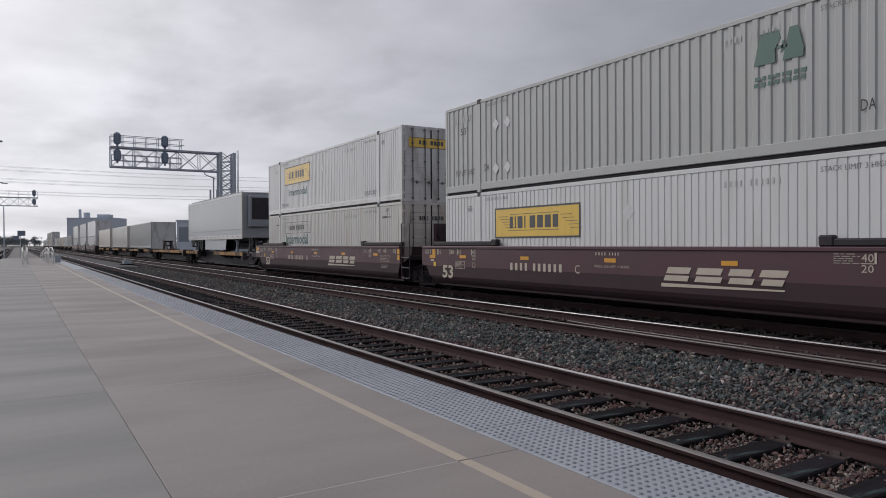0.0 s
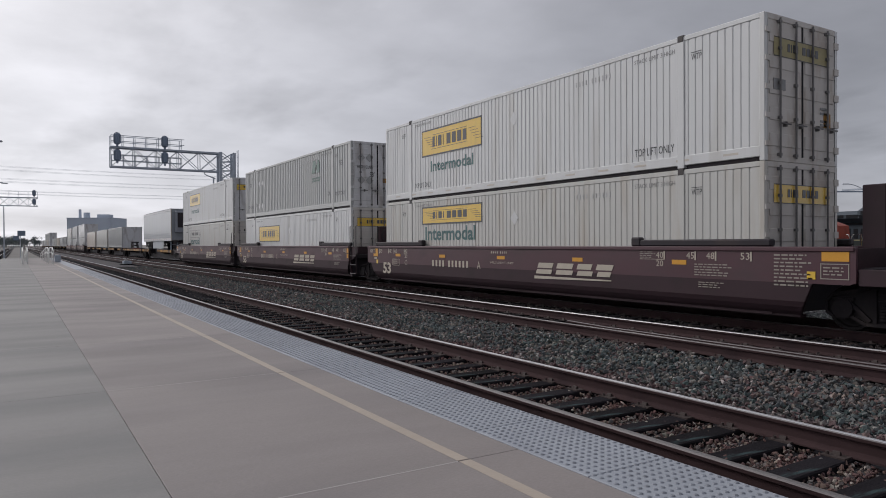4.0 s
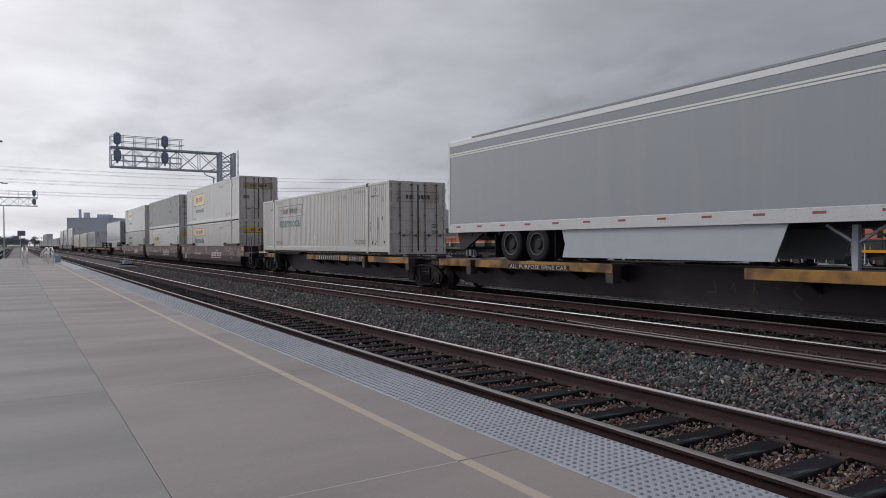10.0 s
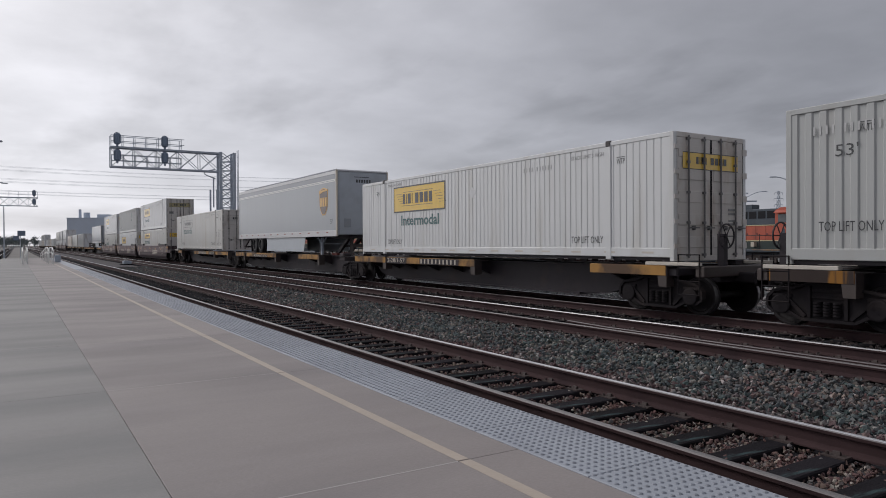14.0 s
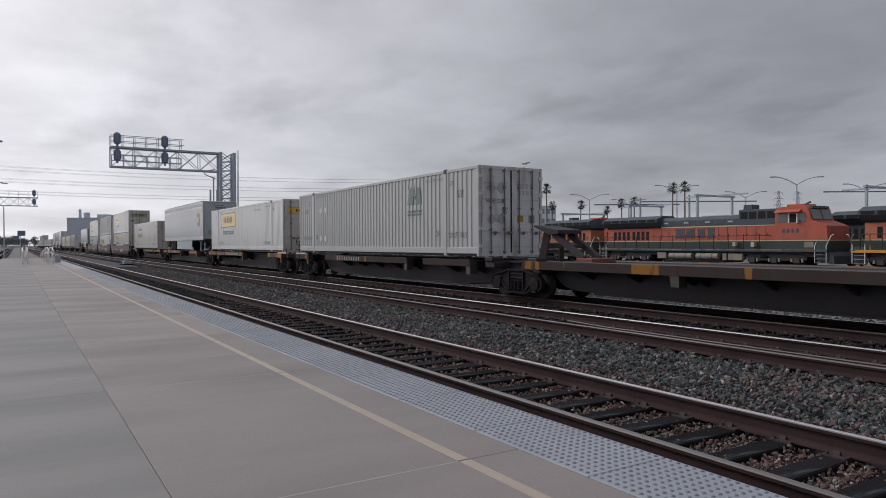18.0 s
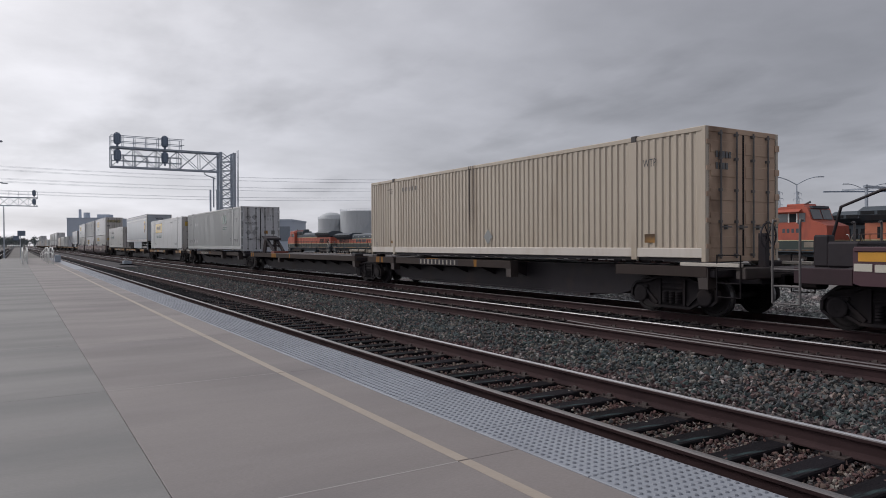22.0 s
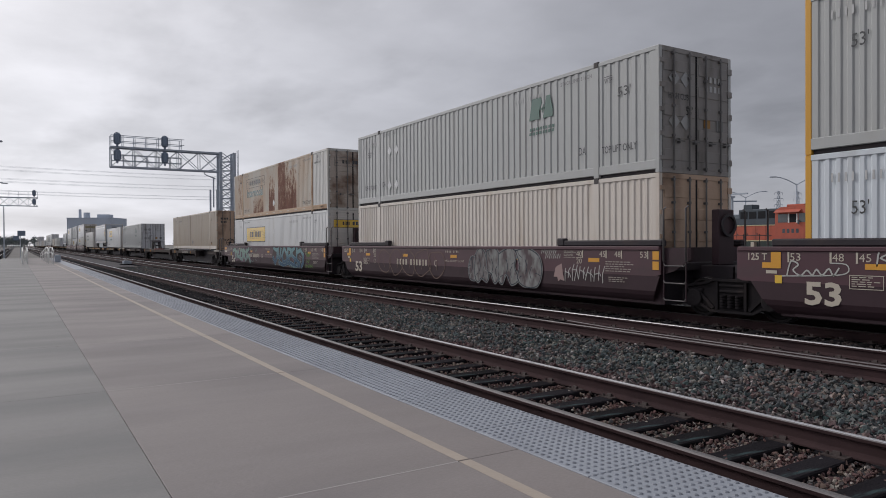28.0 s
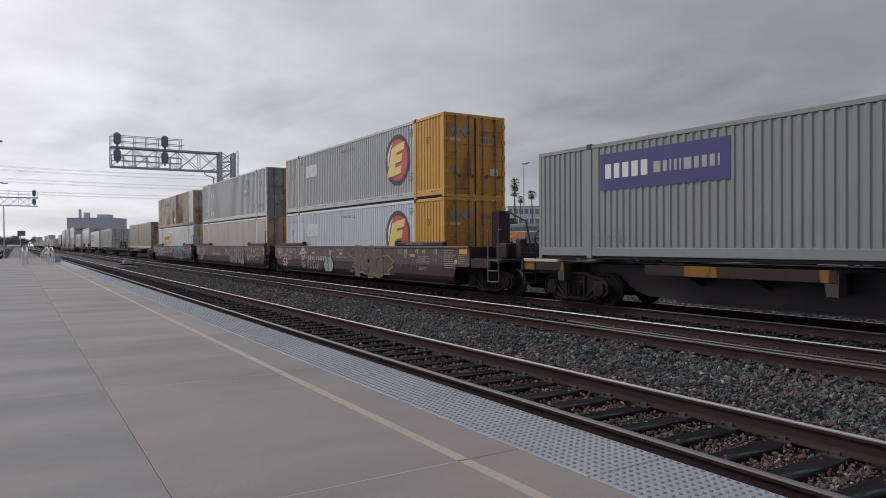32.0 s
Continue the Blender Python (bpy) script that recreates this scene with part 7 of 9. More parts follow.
def hatted_skull(root, x, y):
    """A sprayed skull under a brimmed hat with a scarf below and a curl of smoke, as plain overlapping shapes."""
    def oval(cy, cz, a, b):
        return [(y + cy + a * math.cos(t), cz + b * math.sin(t)) for t in (2 * math.pi * i / 20 for i in range(20))]

    daub(root, x, [(y + 0.34, 0.80), (y + 0.10, 0.88), (y - 0.30, 0.82), (y - 0.46, 0.60), (y - 0.30, 0.42), (y + 0.02, 0.46), (y + 0.22, 0.56)], DARK)
    for k in range(5):
        spray(root, x - 0.001, smooth([(y + 0.30 - 0.06 * k, 0.80 - 0.05 * k), (y - 0.02, 0.70 - 0.06 * k), (y - 0.34, 0.78 - 0.07 * k)], 4), 0.022, ASHEN)
    daub(root, x - 0.002, oval(-0.02, 1.06, 0.27, 0.19), DARK, "sprayed_outline")
    daub(root, x - 0.003, oval(-0.02, 1.06, 0.245, 0.165), BONE)
    daub(root, x - 0.0035, oval(-0.03, 0.89, 0.17, 0.095), DARK, "sprayed_outline")
    daub(root, x - 0.004, oval(-0.03, 0.89, 0.145, 0.075), BONE)
    for a, b, c, d in ((0.09, 1.06, 0.07, 0.06), (-0.12, 1.06, 0.065, 0.06), (-0.02, 0.97, 0.028, 0.04)):
        daub(root, x - 0.005, oval(a, b, c, d), DARK, "sprayed_shade")
    for k in range(6):
        spray(root, x - 0.005, [(y + 0.08 - 0.045 * k, 0.945), (y + 0.08 - 0.045 * k, 0.85)], 0.010, DARK)
    spray(root, x - 0.005, [(y + 0.10, 0.895), (y - 0.16, 0.895)], 0.010, DARK)
    brim = [(y + 0.50, 1.12), (y + 0.40, 1.28), (y + 0.20, 1.24), (y - 0.10, 1.22), (y - 0.36, 1.30), (y - 0.46, 1.20), (y - 0.30, 1.14), (y - 0.02, 1.12), (y + 0.28, 1.12), (y + 0.42, 1.04)]
    crown = [(y + 0.24, 1.20), (y + 0.24, 1.38), (y + 0.10, 1.49), (y - 0.02, 1.43), (y - 0.16, 1.48), (y - 0.26, 1.36), (y - 0.26, 1.20)]
    for q in (crown, brim):
        spray(root, x - 0.006, q + q[:1], 0.05, DARK, "sprayed_outline")
    daub(root, x - 0.007, crown, BONE)
    daub(root, x - 0.0075, brim, BONE)
    spray(root, x - 0.0085, smooth([(y + 0.22, 1.25), (y, 1.22), (y - 0.24, 1.27)], 4), 0.030, DARK)
    spray(root, x - 0.0085, smooth([(y + 0.36, 1.20), (y + 0.10, 1.15), (y - 0.34, 1.20)], 4), 0.014, ASHEN)
    smoke = smooth([(y - 0.22, 0.90), (y - 0.42, 0.94), (y - 0.52, 1.06), (y - 0.36, 1.16), (y - 0.56, 1.24), (y - 0.62, 1.36), (y - 0.50, 1.46), (y - 0.36, 1.44)], 4)
    spray(root, x - 0.002, smoke, 0.085, BONE, "sprayed_outline")
    spray(root, x - 0.003, smoke, 0.045, DARK)


def sack(root, x, y):
    """A tied money bag with a flared crown of cloth, outlined in dark paint."""
    def outline(pts, lift, mat, nm):
        cy, cz = sum(p[0] for p in pts) / len(pts), sum(p[1] for p in pts) / len(pts)
        n = len(pts)
        part(nm, Shape().add([(x - lift, cy, cz)] + [(x - lift, *p) for p in pts], [(0, 1 + i, 1 + (i + 1) % n) for i in range(n)]), mat, root)

    bag = [(math.cos(t) * (1.0 - 0.16 * max(0.0, math.sin(t))), math.sin(t)) for t in (2 * math.pi * i / 32 for i in range(32))]
    for grow, lift, mat, nm in ((0.030, 0.004, DARK, "sprayed_outline"), (0.0, 0.0050, PALE, "sprayed_fill")):
        outline([(y + (0.53 + grow) * a, max(0.67 + (0.37 + grow) * b, 0.37)) for a, b in bag], lift, mat, nm)
        yn = y - 0.20
        outline([(yn + 0.10 + grow, 0.94), (yn + 0.08 + grow, 1.10), (yn + 0.19 + grow, 1.36 + grow), (yn + 0.09, 1.29 + grow), (yn, 1.41 + grow),
                 (yn - 0.09, 1.29 + grow), (yn - 0.19 - grow, 1.36 + grow), (yn - 0.08 - grow, 1.10), (yn - 0.10 - grow, 0.94)], lift + 0.002, mat, nm)
    for z in (1.04, 1.09):
        part("sprayed_line", Shape().beam((x - 0.009, y - 0.10, z), (x - 0.009, y - 0.30, z - 0.01), 0.002, 0.016), DARK, root)
    spray(root, x - 0.009, smooth([(y - 0.04, 0.86), (y + 0.14, 0.92), (y + 0.20, 0.80), (y + 0.02, 0.70), (y - 0.06, 0.58), (y + 0.08, 0.50), (y + 0.22, 0.58)], 3), 0.034, DARK)
    for dy in (0.03, 0.11):
        spray(root, x - 0.0095, [(y + dy + 0.02, 1.0), (y + dy - 0.03, 0.42)], 0.022, DARK)


def art_figures(root, x):
    fitted("REEFER CLEARANCE", M["stencil_worn"], root, -1.503, -5.75, -7.0, 1.57, 1.645)
    # small script over the large number at the front
    spray(root, x, smooth([(8.30, 1.00), (8.22, 1.26), (8.08, 1.20), (8.18, 1.10), (8.04, 1.00), (7.92, 1.10), (7.82, 1.02), (7.74, 1.12), (7.64, 1.02), (7.52, 1.14), (7.44, 1.02), (7.34, 1.16)], 4), 0.028, BONE)
    spray(root, x, smooth([(7.5, 1.24), (7.22, 1.22), (7.2, 1.08), (7.5, 1.02), (8.4, 0.98)], 4), 0.020, BONE)
    spray(root, x, smooth([(6.72, 1.20), (6.68, 1.46), (6.54, 1.42), (6.66, 1.34), (6.46, 1.28), (6.42, 1.44), (6.34, 1.26), (6.26, 1.44), (6.22, 1.28)], 3), 0.028, BONE)
    hatted_skull(root, x, 4.98)
    script = (((0.05, -0.08), (0.10, 0.98), (0.80, 0.86), (0.20, 0.52), (1.0, -0.10)), ((0.95, 0.95), (0.10, 1.0), (0.0, 0.05), (0.95, 0.12)), ((0.0, 0.5), (0.72, 0.58)),
              ((0.95, 0.80), (0.45, 1.02), (0.02, 0.55), (0.30, 0.02), (0.98, 0.16)), ((0.12, 1.02), (0.02, 0.20), (0.48, -0.02), (0.92, 0.18), (0.84, 1.04)), ((0.10, 0.98), (0.86, 1.02)),
              ((0.0, -0.14), (0.08, 1.0), (0.84, 0.06), (0.92, 1.10)))
    for k, stroke in zip((0, 1, 1, 2, 3, 3, 4), script):
        path = [(4.36 - 0.36 * k - 0.29 * a, 0.45 + 0.36 * b) for a, b in stroke]
        spray(root, x - 0.001, path, 0.105, DARK, "sprayed_outline")
        spray(root, x - 0.003, path, 0.060, ASHEN, "sprayed_line", True)
    sack(root, x - 0.002, 1.64)
    for q in ([(2.30, 1.12), (2.12, 1.40), (2.02, 1.20), (1.90, 1.42), (1.82, 1.22)], [(2.20, 1.06), (2.06, 1.24), (1.94, 1.08), (1.84, 1.16)], [(1.30, 1.42), (1.20, 1.22), (1.08, 1.40), (1.02, 1.16), (0.92, 1.30)], [(1.26, 1.18), (1.12, 1.02), (0.98, 1.12), (0.92, 0.98)], [(0.98, 1.46), (0.80, 1.42), (0.72, 1.46)]):
        spray(root, x - 0.001, q, 0.024, ASHEN)
    # brown letters between two points, on a yellow splash
    splash = [(-0.45, 1.22), (-0.85, 1.28), (-1.20, 1.47), (-2.2, 1.46), (-2.75, 1.49), (-3.0, 1.34), (-3.7, 1.30), (-3.95, 1.12), (-4.30, 1.16), (-4.55, 1.02), (-4.80, 0.95), (-4.58, 0.84), (-4.66, 0.72),
              (-4.28, 0.56), (-4.40, 0.44), (-3.86, 0.44), (-3.72, 0.36), (-2.9, 0.36), (-2.2, 0.38), (-2.0, 0.46), (-1.42, 0.38), (-1.32, 0.62), (-0.95, 0.66), (-1.28, 0.82), (-1.22, 1.02), (-0.80, 1.10)]
    spray(root, x, splash + splash[:1], 0.065, BUFF, "sprayed_outline")
    daub(root, x - 0.0008, [(a * 0.97 - 0.07, 0.93 + (b - 0.93) * 0.95) for a, b in splash], OLIVE, "sprayed_ground")
    for q in ([(-1.30, 1.45), (-1.30, 1.02), (-0.55, 1.24)], [(-3.72, 1.02), (-3.72, 0.50), (-4.62, 0.76)]):
        spray(root, x - 0.0020, q + q[:1], 0.06, BUFF, "sprayed_outline")
        daub(root, x - 0.0026, q, LETTER_BROWN)
        spray(root, x - 0.0032, q + q[:1], 0.022, DARK)
    for k, (ch, a, b, c, d, turn) in enumerate((("P", -1.42, -2.14, 0.42, 1.42, 2), ("4", -2.16, -3.02, 0.38, 1.42, 0), ("G", -3.00, -3.76, 0.38, 1.28, -2))):
        fat_letter(root, ch, x - 0.004 - 0.005 * k, a, b, c, d, ((0.098, BUFF), (0.080, DARK), (0.068, LETTER_BROWN), (0.012, TAUPE), (-0.004, LETTER_BROWN)), turn)
    for a, b in (((-0.68, 0.42), (-1.18, 0.50)), ((-4.24, 0.40), (-4.74, 0.50))):
        for k in range(4):
            y = a[0] + (b[0] - a[0]) * (k + 0.5) / 4
            ring = [(y + 0.045 * math.cos(t), 0.46 + 0.05 * math.sin(t)) for t in (2 * math.pi * i / 8 for i in range(9))]
            spray(root, x - 0.001, ring if k % 2 == 0 else [(y + 0.05, 0.41), (y - 0.02, 0.51), (y - 0.05, 0.41)], 0.014, ASHEN)
    rng = random.Random(51)
    for y0, y1, z0, z1 in ((-5.05, -5.45, 0.72, 1.05), (-6.10, -6.60, 0.80, 1.12), (-6.66, -7.35, 0.84, 1.20), (-7.42, -8.5, 0.80, 1.30)):
        n = int((y0 - y1) / 0.11)
        for k in range(n):
            y = y0 + (y1 - y0) * (k + 0.5) / n
            mid = z0 + (z1 - z0) * rng.uniform(0.35, 0.65)
            spray(root, x - 0.001, smooth([(y + rng.uniform(0.0, 0.07), mid - rng.uniform(0.05, 0.16)), (y + rng.uniform(-0.05, 0.05), mid), (y - rng.uniform(0.0, 0.09), z1 - rng.uniform(0.0, 0.10)), (y - 0.08, mid + 0.04)], 3), 0.016, SILVER)
            if k % 3 == 0:
                spray(root, x - 0.001, [(y, mid), (y + 0.01, z0 - rng.uniform(0.0, 0.15))], 0.008, SILVER)


FLOOR, UPPER, DECK = 0.305, 3.217, 1.195
MAROON = "maroon articulated well car with cream stencils and yellow reflectors"

# stacks in three joined wells
well_end(well_car(39.10, [40.6, 21.4], MAROON, front_end=True), 1)
container("container", 39.10, FLOOR, "white_old", "white steel container with a faded outlined logo and green word", "groove", "door_white", marks=jb_marks("outline", 1.88, 2.47, (5.13, 1.86, 1.32, 1.84)))
container("container", 39.10, UPPER, "white", "white steel container with a yellow logo panel, stacked on another", "groove", "door_grey", marks=jb_marks("panel", 1.55, 2.50, (4.66, 2.0, 0.95, 1.33)))
well_car(19.84, [2.0], MAROON, unit="C")
container("container", 19.84, FLOOR, "white", "white steel container with a yellow panel, sunk in a maroon well", "groove", "door_white", marks=jb_marks("panel", 1.46, 2.37))
container("container", 19.84, UPPER, "grey", "pale grey ribbed container with a green emblem, stacked on another", "wave", "door_grey", marks=rl_marks)
w = well_car(0.33, [-18.1], MAROON, rear_end=True, unit="A")
well_end(w, -1)
container("container", 0.33, FLOOR, "white_old", "white steel container with yellow panel and green word, in a well", "groove", "door_white", marks=jb_marks("panel", 1.98, 2.61, (5.05, 1.90, 1.42, 1.90)))
container("container", 0.33, UPPER, "white", "white steel container with yellow panel and green word, stacked above", "groove", "door_white", marks=jb_marks("panel", 1.48, 2.42, (4.66, 2.0, 0.92, 1.30), dull_end=True))

# joined spine cars: box, trailer, box
s = spine_car(-20.3, -39.3, [-22.1, -39.5], "dark spine car with yellow-edged side decks under a white container", [(1.45, 2.95), (7.9, 14.6), (14.95, 18.4)], words=[("", 0.2, 9.6, "stencil"), ("2-28/1-57", 0.2, 13.76, "stencil")], scribble=[(3.9, 0.60, 5)])
coupler_end(s, 9.6, 1)
container("container", -20.98, DECK, "white_old", "yellowed white container with an outlined logo and rust marks", "groove", "door_white", marks=spotted(jb_marks("outline", 1.88, 2.47, (5.13, 1.86, 1.32, 1.84), "STACKING THREE HIGH ONLY"), [(-7.05, 1.15, 0.040, 0.36), (-7.07, 1.38, 0.02, 0.14), (-7.04, 0.60, 0.012, 0.26), (-6.38, 1.27, 0.035, 0.05), (-6.56, 0.46, 0.055, 0.085), (-6.80, 0.41, 0.035, 0.05), (-6.92, 0.52, 0.02, 0.04), (-7.45, 1.46, 0.03, 0.08), (-7.6, 0.5, 0.05, 0.08), (-7.5, 2.2, 0.03, 0.12), (-6.36, 1.05, 0.012, 0.16), (-5.6, 0.2, 0.12, 0.03), (-3.2, 0.18, 0.2, 0.025), (1.5, 0.2, 0.25, 0.02)], 3))
spine_car(-39.6, -59.0, [-59.0], "dark yellow-edged spine car with raised hitch under a road trailer", [(1.3, 3.2), (3.5, 9.4), (13.0, 15.9)], hitch=-7.75, words=[("ALL PURPOSE SPINE CAR", 0.26, 6.55, "stencil")], scribble=[(-2.0, 0.62, 8)])
trailer("road_trailer", -41.48, "smooth grey road trailer with a brown and gold shield emblem", True)
s = spine_car(-59.3, -77.2, [-75.9], "dark spine car with yellow-edged side decks under a white container", [(0.33, 3.2), (3.33, 9.4), (14.6, 17.0)], words=[("", 0.2, 6.0, "stencil"), ("2-28/1-57", 0.2, 4.10, "stencil")])
coupler_end(s, -8.95, -1)
container("container", -60.35, DECK, "white", "clean white container with a yellow panel and green word", "flat", "door_white", marks=jb_marks("panel", 1.60, 2.58, (4.67, 1.93, 1.10, 1.48)))

# second spine set: box, empty, box
s = spine_car(-78.6, -96.7, [-79.8, -96.9], "brown spine car under a pale grey container", [(0.2, 1.8), (4.0, 12.0), (13.2, 16.2)], edge="edge_rust", words=[("", 0.2, 5.5, "stencil_worn")])
coupler_end(s, 9.0, 1)
container("container", -79.12, DECK, "grey", "pale grey ribbed container with a green emblem on a spine car", "wave", "door_grey", marks=rl_marks)
spine_car(-97.0, -113.7, [-113.9], "empty brown spine car with a raised hitch at one end", [(0.5, 6.0), (6.0, 16.0)], edge="edge_rust", hitch=8.0, tilt=0.10)
s = spine_car(-114.0, -131.6, [-129.7], "brown spine car under a tan container", [(0.3, 2.6), (2.8, 10.0), (14.2, 16.8)], edge="edge_rust", words=[("", 0.2, 4.7, "stencil_worn")])
coupler_end(s, -8.8, -1)
container("container", -114.60, DECK, "tan", "dusty tan ribbed container with brown stained doors", "fine", "door_brown", marks=tan_marks, sill="cream")

# second well set, sprayed with paint
w = well_car(-135.70, [-134.3, -153.6], "maroon well car sprayed with teal and blue graffiti", front_end=True, art=art_teal_blue, logo=False)
well_end(w, 1)
container("container", -135.70, FLOOR, "white", "white steel container with a yellow panel, sunk in a painted well", "groove", "door_white", marks=jb_marks("panel", 1.46, 2.37))
container("container", -135.70, UPPER, "rusty", "white container badly streaked with orange-brown rust, stacked on another", "groove", "door_rust", end_paint="white_old", marks=jb_marks("outline", 1.88, 2.47, (5.13, 1.86, 1.32, 1.84), "STACK TWO HIGH ONLY"))
well_car(-155.25, [-173.1], "maroon well car with silver and dark graffiti", unit="C", art=art_silver, logo=False)
container("container", -155.25, FLOOR, "cream", "plain cream ribbed container sunk in a painted well", "fine", "door_brown", marks=None)
container("container", -155.25, UPPER, "grey", "pale grey ribbed container with green emblem on a cream one", "wave", "door_dull", marks=rl_marks)
w = well_car(-174.80, [-193.3], "maroon well car with pale figures and brown graffiti", rear_end=True, unit="A", art=art_figures, logo=False)
well_end(w, -1)
container("container", -174.80, FLOOR, "blue_white", "bluish white container with yellow end and red round logo", "fine", "yellow_door", end_paint="yellow_box", marks=e_marks)
container("container", -174.80, UPPER, "grey", "grey container with yellow end and round logo, stacked on another", "fine", "yellow_door", end_paint="yellow_box", marks=e_marks)

# third spine set at the rear
s = spine_car(-195.2, -214.0, [-197.2, -213.8], "dark spine car under a grey container with a purple panel", [(0.2, 1.8), (4.6, 9.0), (14.0, 17.0)], edge="edge_rust")
coupler_end(s, 9.3, 1)
container("container", -195.95, DECK, "grey_dark", "pale grey ribbed container with a deep purple logo panel", "fine", "door_grey", marks=express_marks)

NEAR_WHEELS = len(WHEELS)

# the cars far ahead, already gone by
spine_car(62.0, 42.6, [61.8], "dark spine car under a white refrigerated trailer", [(0.2, 4.5), (10.0, 17.5)], hitch=-7.5)
trailer("refrigerated_trailer", 60.75, "white refrigerated road trailer with a dark cooling unit", False, True)
spine_car(79.2, 62.3, [79.2], "empty dark spine car", [(0.5, 16.0)], hitch=7.0)
spine_car(97.0, 79.5, [97.0], "dark spine car under a grey container", [(0.5, 8.0), (12.0, 16.0)])
container("container", 96.2, DECK, "grey", "pale grey container on a spine car far down the line", "wave", "door_grey", far=True)
spine_car(115.6, 97.3, [115.6], "dark spine car under a white container", [(0.5, 8.0), (12.0, 16.0)])
container("container", 114.8, DECK, "white_old", "yellowed white container on a spine car far down the line", "groove", "door_white", far=True)
spine_car(135.4, 116.0, [135.2], "dark spine car under a white container", [(0.5, 8.0), (12.0, 16.0)])
container("container", 134.4, DECK, "cream", "cream container on a spine car far down the line", "groove", "door_white", far=True)
y = 157.0
for k in range(3):
    far_w = well_car(y, [y - 17.7] + ([y + 1.5] if k == 2 else []), MAROON, front_end=(k == 2))
    for z, paint in ((FLOOR, "white"), (UPPER, ("white", "grey", "white_old")[k])):
        container("container", y, z, paint, "pale container in a double stack far down the line", "groove", "door_grey", far=True)
    y += 20.4
for k in range(12):
    y += 1.0
    spine_car(y + 0.8, y - 17.0, [y - 0.6], "dark spine car far down the line", [(0.5, 8.0)])
    if k not in (5,):
        container("container", y, DECK, ("grey", "white", "cream", "white_old", "white")[k % 5], "pale container far down the line", "wave", "door_grey", far=True)
    if k in (6, 7, 8):
        container("container", y, DECK + 2.92, "grey", "pale container stacked on another far down the line", "wave", "door_grey", far=True)
    y += 17.8


# ---- signals over the line ----
def signal_head(root, x, y, z):
    """Seen from its back: an oval target plate, a shallow case and a short stem."""
    pts = [(x + 0.31 * math.cos(t), z + math.copysign(0.25, math.sin(t)) + 0.31 * math.sin(t)) for t in [2 * math.pi * (i + 0.5) / 24 for i in range(24)]]
    h = part("signal_head", Shape().prism(pts, y - 0.04, y), M["signal"], root, "dark oval signal head")
    s = Shape()
    for dz in (0.26, -0.26):
        s.tube((x, y, z + dz), (x, y + 0.34, z + dz - 0.02), 0.13, 10, caps=False)
    part("lens_hood", s, M["signal"], h)
    part("head_case", Shape().box(x - 0.2, x + 0.2, y - 0.16, y - 0.04, z - 0.46, z + 0.46, 0.06), M["signal"], h)
    part("head_stem", Shape().prism([(x - 0.10, z - 0.52), (x + 0.10, z - 0.52), (x + 0.07, z - 0.74), (x - 0.07, z - 0.74)], y - 0.10, y - 0.02), M["signal"], h)


def truss_arm(root, x0, x1, y, z0, z1, step, half=0.45):
    n = round((x1 - x0) / step)
    for dy in (-half, half):
        for z in (z0, z1):
            part("chord", Shape().beam((x0, y + dy, z), (x1, y + dy, z), 0.13), M["galv"], root)
        for k in range(n):
            xa, xb = x0 + (x1 - x0) * k / n, x0 + (x1 - x0) * (k + 1) / n
            part("truss_post", Shape().beam((xa, y + dy, z0), (xa, y + dy, z1), 0.06), M["galv"], root)
            for za, zb in ((z0, z1), (z1, z0)):
                part("brace", Shape().beam((xa, y + dy, za), (xb, y + dy, zb), 0.05), M["galv"], root)
    for k in range(n + 1):
        xa = x0 + (x1 - x0) * k / n
        part("cross_tie", Shape().beam((xa, y - half, z0), (xa, y + half, z0), 0.07).beam((xa, y - half, z1), (xa, y + half, z1), 0.07), M["galv"], root)
    part("walkway", box(x0, x1, y - half, y + half, z1 + 0.06, z1 + 0.10), M["galv"], root)


def hand_rail(root, x0, x1, y, z, h, step=1.0):
    s = Shape()
    for zz in (z + h * 0.5, z + h):
        s.tube((x0, y, zz), (x1, y, zz), 0.03, 6)
    k = x0
    while k <= x1 + 0.01:
        s.tube((k, y, z), (k, y, z + h), 0.03, 6)
        k += step
    part("hand_rail", s, M["galv"], root, "grey pipe hand rail")


